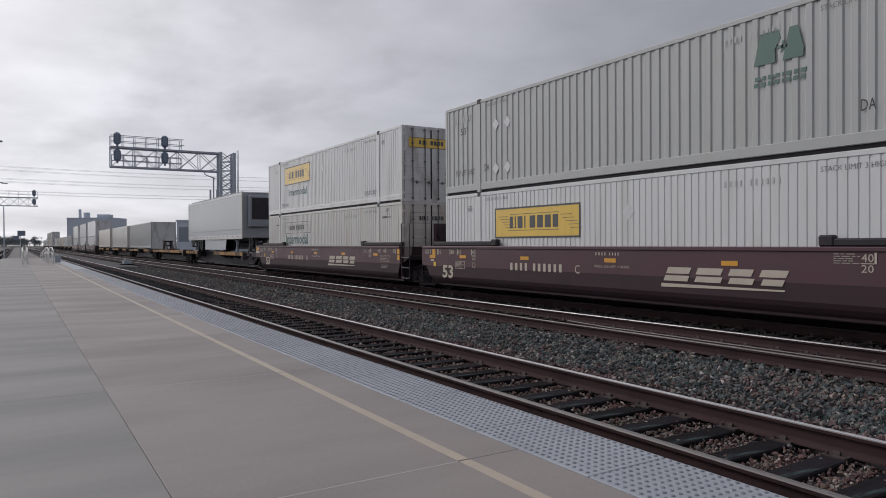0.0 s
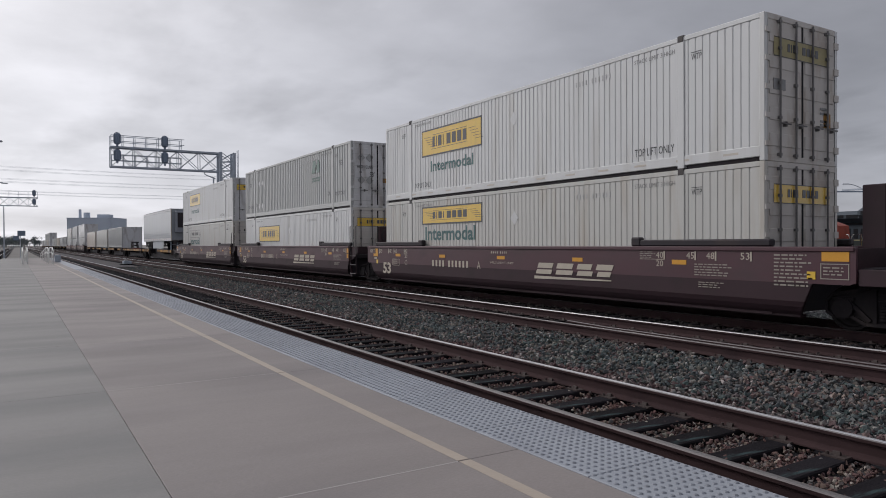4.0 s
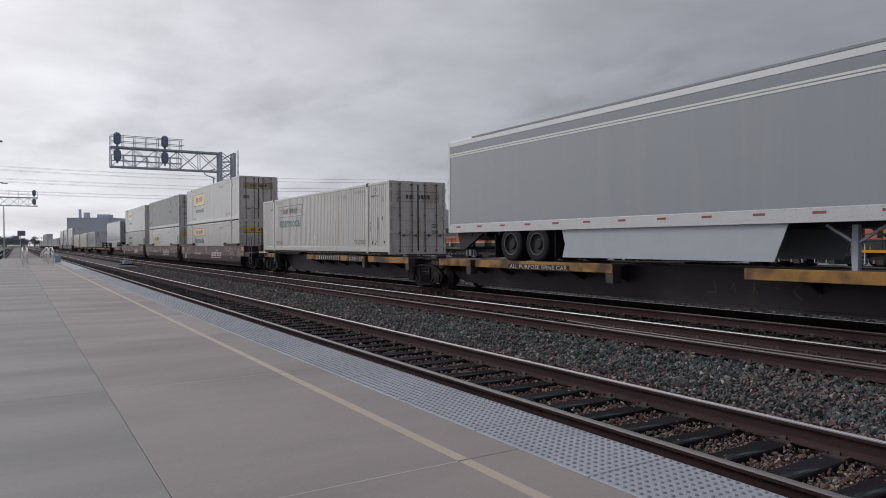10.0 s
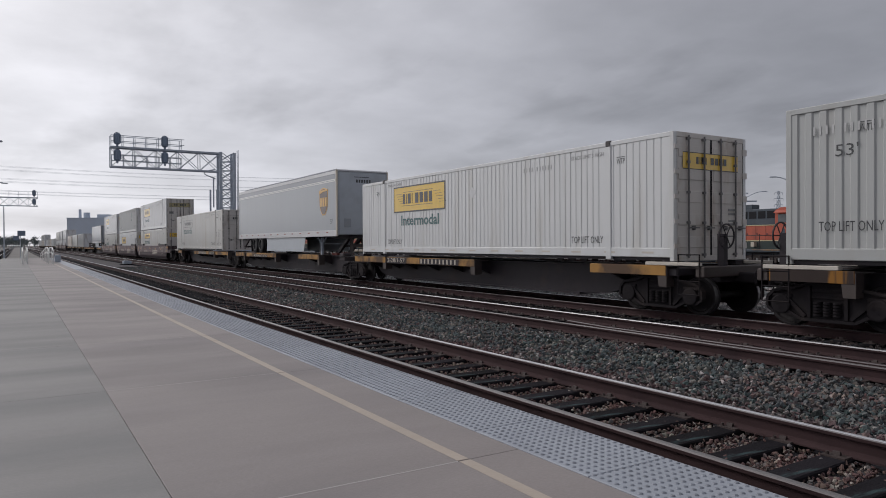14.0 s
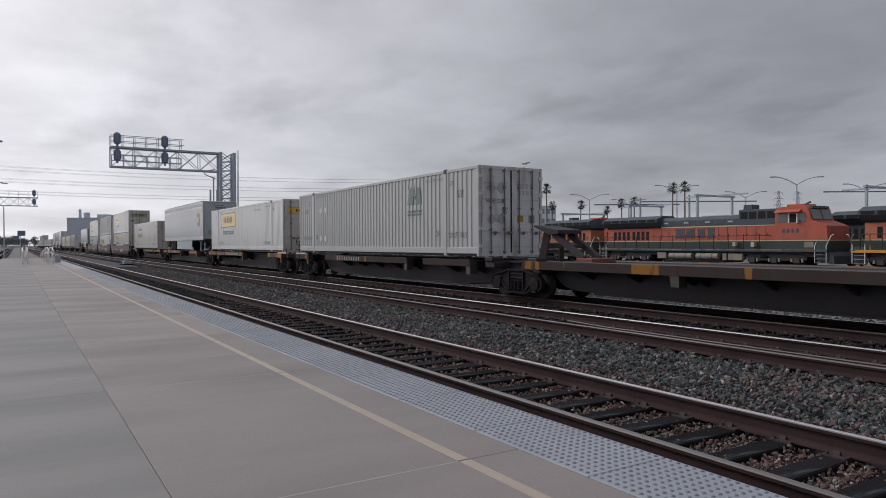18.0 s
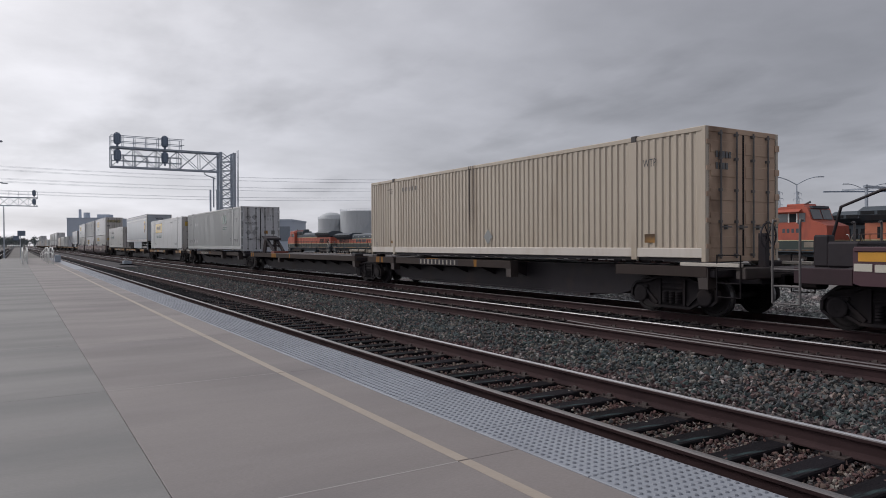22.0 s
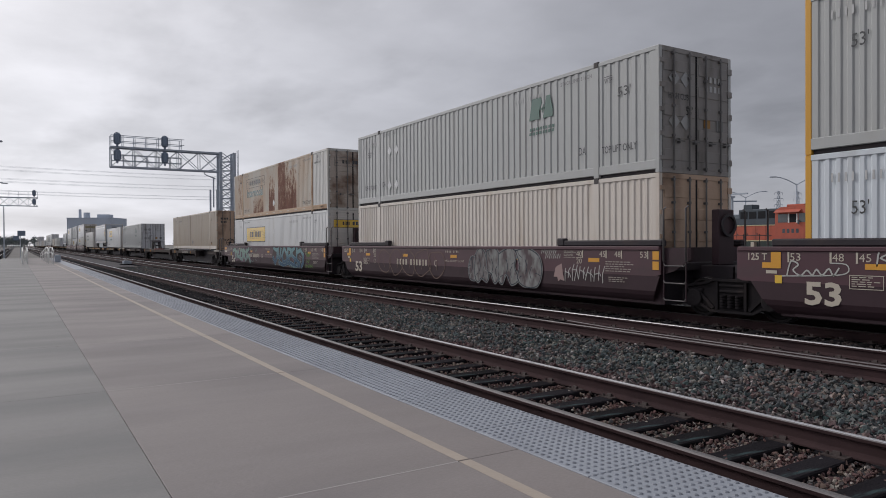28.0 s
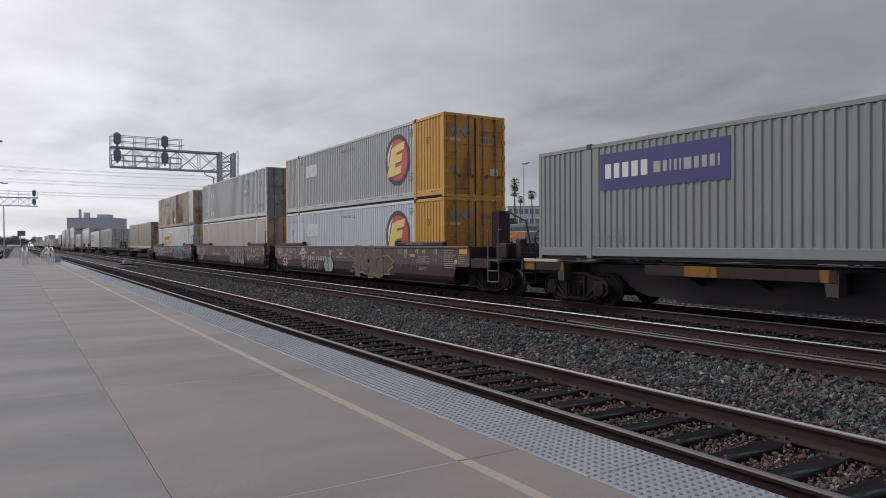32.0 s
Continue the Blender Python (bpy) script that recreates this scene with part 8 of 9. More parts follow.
def signal_cantilever():
    root = thing("signal_cantilever", "grey steel cantilever signal bridge with four dark heads", "signal bridge")
    y = 68.6
    for x in (16.95, 18.25):
        for dy in (-0.5, 0.5):
            part("mast_leg", Shape().box(x - 0.14, x + 0.14, y + dy - 0.09, y + dy + 0.09, -0.5, 10.55), M["galv"], root)
    for dy in (-0.5, 0.5):
        z = -0.2
        while z < 10.0:
            part("mast_brace", Shape().beam((16.95, y + dy, z), (18.25, y + dy, z + 0.9), 0.06), M["galv"], root)
            part("mast_brace", Shape().beam((18.25, y + dy, z), (16.95, y + dy, z + 0.9), 0.06), M["galv"], root)
            part("mast_tie", Shape().beam((16.95, y + dy, z), (18.25, y + dy, z), 0.07), M["galv"], root)
            z += 0.9
    part("mast_foot", Shape().box(16.4, 18.8, y - 1, y + 1, -0.62, -0.4, 0.03), M["concrete"], root)
    truss_arm(root, 7.3, 16.95, y, 8.68, 10.43, 1.93)
    for dy in (-0.45, 0.45):
        hand_rail(root, 7.4, 13.4, y + dy * 0.6, 8.74, 1.05)
    for dy in (-0.45, 0.45):
        hand_rail(root, 7.32, 13.6, y + dy, 10.45, 1.05)
    for x in (7.83, 11.86):
        for z in (11.20, 9.70):
            signal_head(root, x, y - 0.45, z)
    l = Shape()
    for yy in (y - 0.2, y + 0.2):
        l.tube((18.72, yy, 0), (18.72, yy, 10.9), 0.03, 6)
    for k in range(34):
        l.tube((18.72, y - 0.2, 0.3 * k + 0.3), (18.72, y + 0.2, 0.3 * k + 0.3), 0.018, 5)
    part("ladder", l, M["galv"], root, "caged steel ladder")
    c = Shape()
    last = (16.5, y, 8.9)
    for i in range(1, 9):
        t = i / 8
        p = (16.5 - 1.3 * math.sin(t * math.pi) * (1 - t * 0.4), y - 0.2, 8.9 - 0.9 * t)
        c.tube(last, p, 0.05, 6)
        last = p
    c.tube((16.3, y - 0.3, 5.2), (16.3, y - 0.3, 8.1), 0.07, 6).tube((16.0, y - 0.3, 0), (16.0, y - 0.3, 6.9), 0.09, 6).tube((16.6, y - 0.3, 0), (16.6, y - 0.3, 6.9), 0.06, 6)
    part("cable_conduit", c, M["galv"], root)


def far_signal_bridge():
    root = thing("signal_bridge", "distant grey signal bridge with two dark heads", "signal bridge")
    y = 148.0
    truss_arm(root, -7.0, 3.5, y, 8.85, 10.36, 1.5)
    hand_rail(root, -7.0, 3.5, y - 0.45, 10.4, 1.05, 1.5)
    for x in (-8.2, -7.0):
        part("mast_leg", box(x - 0.14, x + 0.14, y - 0.4, y + 0.4, -0.5, 10.5), M["galv"], root)
    for z in (11.25, 9.65):
        signal_head(root, 2.93, y - 0.45, z)


# ---- engines in the yard ----
ORANGE = material("faded_orange_engine_paint", (0.41, 0.096, 0.060), 0.5, vary=0.14, scale=0.8, grain=8, fine=0.04, bump=0.04, dirt=(0.21, 0.07, 0.055), dirt_amount=0.6, stretch=(1, 1, 0.5))
ENGINE_GREEN = material("dark_green_engine_band", (0.036, 0.050, 0.047), 0.6, vary=0.2, scale=1.2, dirt=(0.06, 0.055, 0.05), dirt_amount=0.6)
RUSTY_SEAM = material("grimy_door_seam", (0.12, 0.04, 0.03), 0.7, vary=0.2)
RESERVOIR = material("dusty_cream_tank_paint", (0.25, 0.22, 0.18), 0.6, vary=0.15, dirt=(0.12, 0.10, 0.085), dirt_amount=0.7)
AMBER = material("amber_engine_paint", (0.46, 0.15, 0.085), 0.55, vary=0.14, scale=0.8, dirt=(0.25, 0.09, 0.05), dirt_amount=0.6)
ENGINE_DARK = material("dark_green_black_engine_paint", (0.062, 0.076, 0.092), 0.55, vary=0.3, scale=1, spec=0.35, dirt=(0.05, 0.055, 0.06), dirt_amount=0.6)
ENGINE_GLASS = material("dusty_cab_glass", (0.10, 0.11, 0.12), 0.12, vary=0.15, scale=3, bump=0, spec=0.6)
GRILLE = material("black_screen_and_shade", (0.014, 0.015, 0.018), 0.7, vary=0.3, scale=6, spec=0.2)
YELLOW_PANEL = material("faded_yellow_panel_paint", (0.42, 0.165, 0.058), 0.55, vary=0.15, scale=1.2, dirt=(0.25, 0.11, 0.05), dirt_amount=0.6)
CREAM_STRIPE = material("cream_stripe_paint", (0.52, 0.45, 0.28), 0.5, vary=0.1)


def engine(y, x, turned=False, hood=None, roof=None, label="orange and black diesel engine parked in the yard", low=0.0, bands=True, z=-0.40, yellow=False, panels=(), louvres=8):
    """A six-axle diesel; its cab stands at the low end of y unless turned. panels: (from, to, low, high, material) on the hood sides."""
    root = thing("diesel_engine", label, "locomotive", "parked engines")
    hood, roof = hood or ORANGE, roof or ENGINE_DARK
    trim = M["reflector"] if yellow else M["edge_yellow"]
    part("walkway_frame", Shape().box(-1.55, 1.55, -11.9, 10.9, 1.22, 1.42, 0.02).box(-0.9, 0.9, -11.6, 10.6, 0.85, 1.24), ENGINE_DARK, root)
    for ya in (-10.9, -5.3, 0.4, 5.6):
        part("frame_stripe", box(-1.565, 1.565, ya, ya + 4.9, 1.34, 1.40), trim, root)
    part("hood_skirt", Shape().box(-0.95, 0.95, -7.9, 10.2, 1.42, 2.06), ENGINE_GREEN, root, "dark green lower hood band")
    part("hood_stripe", box(-0.965, 0.965, -7.9, 10.2, 2.06, 2.13), CREAM_STRIPE, root)
    top = 3.30 - low
    part("hood", Shape().box(-0.95, 0.95, -7.9, 10.2, 2.13, top, 0.03), hood, root, "long faded orange engine hood")
    part("roof_stripe", box(-0.985, 0.985, -7.8, 3.5, top - 0.02, top + 0.07), CREAM_STRIPE, root, "pale stripe along the top of the hood")
    part("hood_roof", Shape().prism([(-0.96, top), (-0.96, top + 0.62), (-0.62, top + 0.90), (0.62, top + 0.90), (0.96, top + 0.62), (0.96, top)], -4.4, 3.6), roof, root, "dark engine roof")
    for k in range(7):
        ya = -4.1 + 1.1 * k
        part("roof_hatch", Shape().box(-0.975, 0.975, ya, ya + 0.9, top + 0.16, top + 0.55, 0.02), roof, root)
        if k % 2 == 0:
            part("hood_vent", Shape().box(-0.995, -0.97, ya + 0.25, ya + 0.70, top + 0.34, top + 0.46), M["galv"], root)
    part("roof_walk", box(-0.64, 0.64, -4.2, -0.6, top + 0.90, top + 0.97), M["galv"], root, "pale roof walkway plate")
    brake = part("dynamic_brake_box", Shape().box(-0.99, 0.99, -7.8, -4.4, top, top + 1.30, 0.05), roof, root, "tall dark brake grid housing behind the cab")
    for k in range(4):
        part("brake_grille", Shape().box(-1.005, 1.005, -7.55 + 0.78 * k, -6.92 + 0.78 * k, top + 0.55, top + 1.12), GRILLE, brake)
    part("exhaust_stack", Shape().box(-0.5, 0.5, -5.3, -4.5, top + 1.30, top + 1.72, 0.04), roof, root)
    part("radiator_wing", Shape().prism([(-0.98, top + 0.16), (-1.5, top + 0.52), (-1.5, top + 0.80), (-0.7, top + 1.12), (0.7, top + 1.12), (1.5, top + 0.80), (1.5, top + 0.52), (0.98, top + 0.16)], 3.6, 10.4), roof, root, "flared dark radiator housing")
    for k in range(6):
        ya = 3.8 + 1.1 * k
        part("radiator_grille", Shape().prism([(-1.512, top + 0.55), (-1.512, top + 0.79), (-1.50, top + 0.79), (-1.50, top + 0.55)], ya, ya + 0.9).prism([(1.512, top + 0.55), (1.512, top + 0.79), (1.50, top + 0.79), (1.50, top + 0.55)], ya, ya + 0.9), GRILLE, root)
    # the shade below the flared wing, put in as a black strip
    part("radiator_shade", box(-0.965, 0.965, 3.7, 10.2, top - 0.02, top + 0.16), GRILLE, root, "dark strip of painted shade under the radiator wing")
    for k in range(louvres):
        ly = 9.2 - 0.56 * k - (0.14 if k > 3 else 0.0)
        for xa in (-0.968, 0.952):
            part("louvre", Shape().box(xa, xa + 0.016, ly - 0.17, ly + 0.17, 2.22, 3.00), GRILLE, root)
    for k in range(14):
        ly = 4.4 - 0.86 * k
        part("door_seam", Shape().box(-0.962, 0.962, ly - 0.018, ly + 0.018, 2.15, top - 0.02), RUSTY_SEAM, root)
        part("door_latch", Shape().box(-0.985, -0.95, ly - 0.14, ly - 0.08, 2.55, 2.68), ENGINE_DARK, root)
    for ya, yb, za, zb, mt in panels:
        part("hood_panel", Shape().box(-0.985, 0.985, ya, yb, za, zb, 0.01), mt, root)
    part("sill_box", Shape().box(-1.3, -0.95, -6.0, -5.7, 1.62, 2.0), M["stencil"], root)
    part("sill_box", Shape().box(-1.3, -0.95, -4.3, -4.05, 1.66, 2.0), M["stencil"], root)
    part("sill_box", Shape().box(-1.515, -1.40, -10.9, -10.2, 1.58, 1.98), RESERVOIR, root)
    if bands:
        at = 1.95
        for wdt in (0.90, 0.98, 0.80, 0.76):
            for zz0, zz1, cut in ((2.34, 2.50, 0.0), (2.50, 3.02, 0.24), (3.02, 3.17, 0.0)):
                part("wordmark_block", box(-0.974, -0.95, at - wdt + cut * 0.3, at - cut * 0.3, zz0, zz1), ENGINE_DARK, root)
            at -= wdt + 0.22
        for k in range(4):
            part("number_block", box(-1.513, -1.50, -8.50 - 0.36 * k - 0.20, -8.50 - 0.36 * k, 2.66, 2.98), ENGINE_DARK, root)
    # cab and full-width nose
    lo_ = low * 0.5
    cab = part("cab", Shape().prism([(-7.9, 2.10), (-7.9, 4.42 - lo_), (-8.3, 4.62 - lo_), (-10.1, 4.72 - lo_), (-10.45, 4.50 - lo_), (-10.75, 3.60), (-11.85, 3.16), (-11.95, 2.10)], -1.50, 1.50, "x"), hood, root, "orange crew cab with a wide sloping nose")
    part("cab_base", Shape().box(-1.50, 1.50, -11.95, -7.9, 1.42, 2.06), ENGINE_GREEN, root, "dark green cab base")
    part("cab_stripe", Shape().box(-1.507, 1.507, -11.95, -7.9, 2.06, 2.12), CREAM_STRIPE, root)
    part("window", Shape().box(-1.515, 1.515, -8.92, -8.14, 3.46, 4.10), ENGINE_GLASS, cab, "dull side window")
    part("window", Shape().box(-1.518, 1.518, -9.60, -9.06, 3.46, 4.08), GRILLE, cab, "open dark side window")
    part("window_frame", Shape().box(-1.53, -1.51, -9.06, -8.95, 3.42, 4.12), M["faded_white"], cab, "white window post")
    part("window_frame", Shape().box(-1.53, -1.51, -9.70, -9.60, 3.42, 4.12), M["faded_white"], cab, "white window post")
    part("window", Shape().box(-1.515, 1.515, -10.30, -9.78, 3.46, 4.12), ENGINE_GLASS, cab, "dull side window")
    part("sunshade", Shape().prism([(-1.50, 4.44 - lo_), (-1.84, 4.24 - lo_), (-1.84, 4.20 - lo_), (-1.50, 4.38 - lo_)], -10.0, -8.0), hood, cab)
    for xa, xb in ((-1.30, -0.08), (0.08, 1.30)):
        part("windscreen", Shape().prism([(-10.80, 3.66), (-10.53, 4.40 - lo_), (-10.44, 4.40 - lo_), (-10.70, 3.66)], xa, xb, "x"), ENGINE_GLASS, cab)
    part("number_board", Shape().box(-1.1, 1.1, -10.62, -10.35, 4.46 - lo_, 4.66 - lo_, 0.02), ENGINE_DARK, cab)
    part("roof_unit", Shape().box(-0.8, 0.8, -9.8, -8.4, 4.68 - lo_, 4.86 - lo_, 0.04), hood, cab)
    part("horn", Shape().tube((0.2, -9.2, 4.85 - lo_), (0.2, -9.7, 5.02 - lo_), 0.04, 6, 0.09), ENGINE_DARK, cab)
    part("mirror", Shape().box(-1.66, -1.60, -9.90, -9.78, 3.30, 3.62), ENGINE_DARK, cab)
    part("snow_plough", Shape().prism([(-11.95, 0.35), (-11.95, 1.22), (-12.25, 0.95), (-12.35, 0.35)], -1.35, 1.35, "x"), ENGINE_DARK, root)
    # running gear
    part("fuel_tank", Shape().box(-1.25, 1.25, -3.4, 3.0, 0.30, 0.55, 0.10).box(-1.0, 1.0, -3.4, 3.0, 0.5, 1.2), ENGINE_DARK, root)
    for ya, yb in ((-2.85, -0.72), (-0.25, 2.15)):
        part("air_reservoir", Shape().tube((-1.40, ya, 0.80), (-1.40, yb, 0.80), 0.27, 14), RESERVOIR, root, "dusty cream air reservoir")
        for q in (0.25, 0.75):
            part("tank_strap", Shape().tube((-1.40, ya + (yb - ya) * q - 0.03, 0.80), (-1.40, ya + (yb - ya) * q + 0.03, 0.80), 0.285, 14), ENGINE_DARK, root)
    part("battery_box", Shape().box(-1.45, -1.0, -5.05, -3.75, 0.5, 1.05, 0.03), RESERVOIR, root)
    part("filter_box", Shape().box(-1.45, -1.0, -3.6, -3.2, 0.5, 1.05, 0.03), RESERVOIR, root)
    part("tool_box", Shape().box(-1.45, -1.0, 2.6, 3.6, 0.55, 1.1, 0.03), RESERVOIR, root)
    for yc in (-7.6, 7.2):
        t = part("engine_truck", Shape().prism([(yc - 2.6, 0.62), (yc - 2.6, 0.86), (yc - 2.0, 0.98), (yc + 2.0, 0.98), (yc + 2.6, 0.86), (yc + 2.6, 0.62), (yc + 1.2, 0.55), (yc - 1.2, 0.55)], -1.15, -1.0, "x").box(1.0, 1.15, yc - 2.5, yc + 2.5, 0.55, 0.95, 0.04).box(-1.0, 1.0, yc - 2.2, yc + 2.2, 0.6, 0.9), M["car_brown"], root)
        for dy in (-1.85, 0, 1.85):
            for xa in (-0.83, 0.70):
                part("wheel", Shape().tube((xa, yc + dy, 0.53), (xa + 0.13, yc + dy, 0.53), 0.53, 18), M["steel"], t)
            part("axle_box", Shape().box(-1.24, -1.0, yc + dy - 0.25, yc + dy + 0.25, 0.35, 0.75, 0.04), M["car_brown"], t)
            for q in (-0.42, 0.42):
                part("spring", Shape().tube((-1.14, yc + dy + q, 0.45), (-1.14, yc + dy + q, 0.72), 0.09, 8), M["bar"], t)
        part("brake_cylinder", Shape().tube((-1.20, yc + 0.5, 0.85), (-1.20, yc + 1.1, 0.85), 0.11, 8), M["steel"], t)
    # rails and steps
    for sg in (-1, 1):
        r = Shape()
        r.tube((sg * 1.5, -7.6, 2.50), (sg * 1.5, 10.4, 2.50), 0.028, 6)
        for k in range(13):
            yy = -6.6 + 1.4 * k
            r.tube((sg * 1.5, yy, 1.25), (sg * 1.5, yy, 2.62), 0.030, 6)
        part("hand_rail", r, M["car_black"], root)
        for ye, d in ((-11.85, 1), (10.75, -1)):
            for yy in (ye, ye + d * 0.85):
                part("grab_rail", Shape().pipe([(sg * 1.52, yy, 0.45), (sg * 1.52, yy, 1.7), (sg * 1.40, yy - d * 0.30, 2.45), (sg * 1.36, yy - d * 0.45, 2.50)], 0.034, 6), M["faded_white"], root, "white bent grab rail")
            for k in range(4):
                part("step", Shape().box(*sorted((sg * 1.5, sg * 1.2)), min(ye, ye + d * 0.85), max(ye, ye + d * 0.85), 0.42 + 0.30 * k, 0.45 + 0.30 * k), M["bar"], root)
                part("step_back", Shape().box(*sorted((sg * 1.22, sg * 1.18)), min(ye, ye + d * 0.85), max(ye, ye + d * 0.85), 0.45 + 0.30 * k, 0.72 + 0.30 * k), ENGINE_DARK, root)
    if yellow:
        part("hand_rail", Shape().pipe([(-1.45, 10.2, 1.42), (-1.45, 10.2, 2.5), (-1.45, 9.6, 2.5), (-1.45, 9.6, 1.42)], 0.04, 6), M["reflector"], root, "yellow end hand rail")
        part("sill_stripe", box(-1.572, -1.55, -10.0, 10.8, 1.22, 1.33), M["reflector"], root, "bright yellow sill stripe")
    root.matrix_basis = pose(x, y, z, 0, 0, 180 if turned else 0)
    return root


def yard():
    FX, BX = 51.1, 57.6
    engine(39.4, FX, label="faded orange diesel engine with dark roof and block lettering")
    engine(62.2, FX, True, hood=AMBER, label="orange diesel engine with yellow panels and a dark middle section", bands=False, louvres=7,
           panels=((-6.9, -2.0, 2.15, 3.24, YELLOW_PANEL), (-1.9, -1.2, 2.2, 3.2, YELLOW_PANEL), (-0.5, 2.2, 2.10, 3.28, ENGINE_DARK), (2.25, 3.05, 2.15, 3.22, YELLOW_PANEL), (-8.0, -6.95, 2.5, 3.2, RESERVOIR)))
    engine(84.4, FX, low=0.45, label="low-hooded orange engine parked in the row")
    engine(107.5, FX, low=0.5, label="orange and pale striped small engine parked in the row")
    engine(131.0, FX, True, label="distant dark grey and orange engine", bands=False)
    engine(15.0, FX, hood=AMBER, label="orange engine with yellow trim parked close behind another", bands=False, yellow=True)
    for k, y in enumerate((44.0, 20.5, 67.5)):
        engine(y, BX, False, hood=ENGINE_DARK if k != 2 else None, label="dark green diesel engine in the second row", bands=False)
    # sand and fuel gantries
    for x, y, w, h in ((63.0, 49.0, 6.0, 6.6), (64.0, 59.5, 5.5, 6.0), (66.0, 33.0, 7.0, 6.5), (76.5, 116.5, 5.0, 10.2), (66.0, 74.0, 8.0, 5.6)):
        g = thing("pipe_gantry", "slim grey pipe gantry in the engine yard", "gantry", "yard gantries")
        for sx in (0, w):
            part("post", box(x + sx - 0.13, x + sx + 0.10, y - 0.10, y + 0.10, -0.62, h), M["galv"], g)
        part("beam", box(x - 0.4, x + w + 0.4, y - 0.12, y + 0.12, h, h + 0.20), M["galv"], g)
        part("arm", Shape().beam((x + w * 0.5, y - 4.0, h + 0.14), (x + w * 0.5, y + 4.0, h + 0.14), 0.16), M["galv"], g)
    # tall posts that carry one long level boom
    u = Vector((0.848, -0.527, 0))
    for x, y, h, a, b in ((74.5, 67.5, 6.9, -6.5, 5.5), (80.5, 64.0, 7.3, -7.0, 9.5), (92.0, 46.0, 7.9, -5.5, 6.5)):
        c = thing("yard_boom", "grey yard post carrying one long level boom", "service boom", "yard booms")
        part("post", Shape().tube((x, y, -0.6), (x, y, h + 0.9), 0.16, 8), M["galv"], c)
        q = Vector((x, y, h))
        part("boom", Shape().beam(q + u * a, q + u * b, 0.16), M["signal"], c)


def street_lamp(x, y, h):
    root = thing("street_lamp", "grey double-armed yard street lamp", "street lamp", "yard lamps")
    part("pole", Shape().tube((x, y, -0.6), (x, y, h), 0.14, 8, 0.08), M["galv"], root)
    u = Vector((0.848, -0.527, 0))
    for sg in (-1, 1):
        s, last = Shape(), Vector((x, y, h))
        for i in range(1, 7):
            t = i / 6
            p = Vector((x, y, h)) + u * sg * 2.7 * t + Vector((0, 0, 1.05 * math.sin(t * 1.45)))
            s.tube(last, p, 0.06, 6)
            last = p
        a = part("lamp_arm", s, M["galv"], root)
        part("luminaire", Shape().beam(last, last + u * sg * 0.9, 0.28, 0.13), M["galv"], a)
    return root


def palm(x, y, h, seed):
    rng = random.Random(seed)
    root = thing("palm_tree", "tall thin fan palm with a ragged crown", "palm tree", "palm trees")
    s, last = Shape(), Vector((x, y, -0.6))
    lean = rng.uniform(-0.4, 0.4)
    for i in range(1, 9):
        t = i / 8
        p = Vector((x + lean * t * t, y, -0.6 + (h - 1.2) * t))
        s.tube(last, p, 0.22 - 0.09 * (t - 0.125), 8, 0.22 - 0.09 * t, caps=False)
        last = p
    part("trunk", s, PALM_TRUNK, root)
    c = Shape()
    for k in range(70):
        az, el = rng.uniform(0, 6.283), rng.uniform(-1.1, 1.3)
        L = rng.uniform(1.0, 1.5)
        d = Vector((math.cos(az) * math.cos(el), math.sin(az) * math.cos(el), math.sin(el)))
        base = last + d * 0.1
        tip = base + d * L * 0.62
        c.tube(base, tip, 0.02, 4, caps=False)
        side = d.cross(Vector((0, 0, 1))).normalized()
        for j in range(7):
            a = -1.1 + 2.2 * j / 6
            e = tip + (d * math.cos(a) + side * math.sin(a)) * L * 0.55 + Vector((0, 0, -0.22 * L * rng.random()))
            w = side * 0.075 + d * 0.03
            c.add([tip - w, tip + w, e], [(0, 1, 2)])
    part("crown", c, PALM_LEAF, root, "green fan fronds with dry lower leaves")


PALM_TRUNK = material("grey_brown_palm_bark", (0.15, 0.135, 0.12), 0.9, vary=0.2, scale=3)
PALM_LEAF = material("dusty_palm_leaf", (0.075, 0.092, 0.070), 0.7, vary=0.2, island=0.3)
TREE_LEAF = material("grey_green_far_foliage", (0.12, 0.14, 0.145), 0.8, vary=0.25, island=0.35)
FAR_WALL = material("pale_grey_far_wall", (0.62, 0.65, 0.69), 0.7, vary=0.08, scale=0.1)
# warehouse and factory walls: distance haze is put into this pale bluish colour
FAR_HAZED = material("haze_paled_far_wall", (0.47, 0.52, 0.60), 0.7, vary=0.1, scale=0.1)
TANK_WHITE = material("off_white_tank_paint", (0.46, 0.48, 0.50), 0.6, vary=0.08, scale=0.2, dirt=(0.34, 0.35, 0.36), dirt_amount=0.5, stretch=(0.5, 0.5, 0.1))
FAR_GLASS = material("dull_far_window", (0.22, 0.25, 0.29), 0.2, vary=0.1)


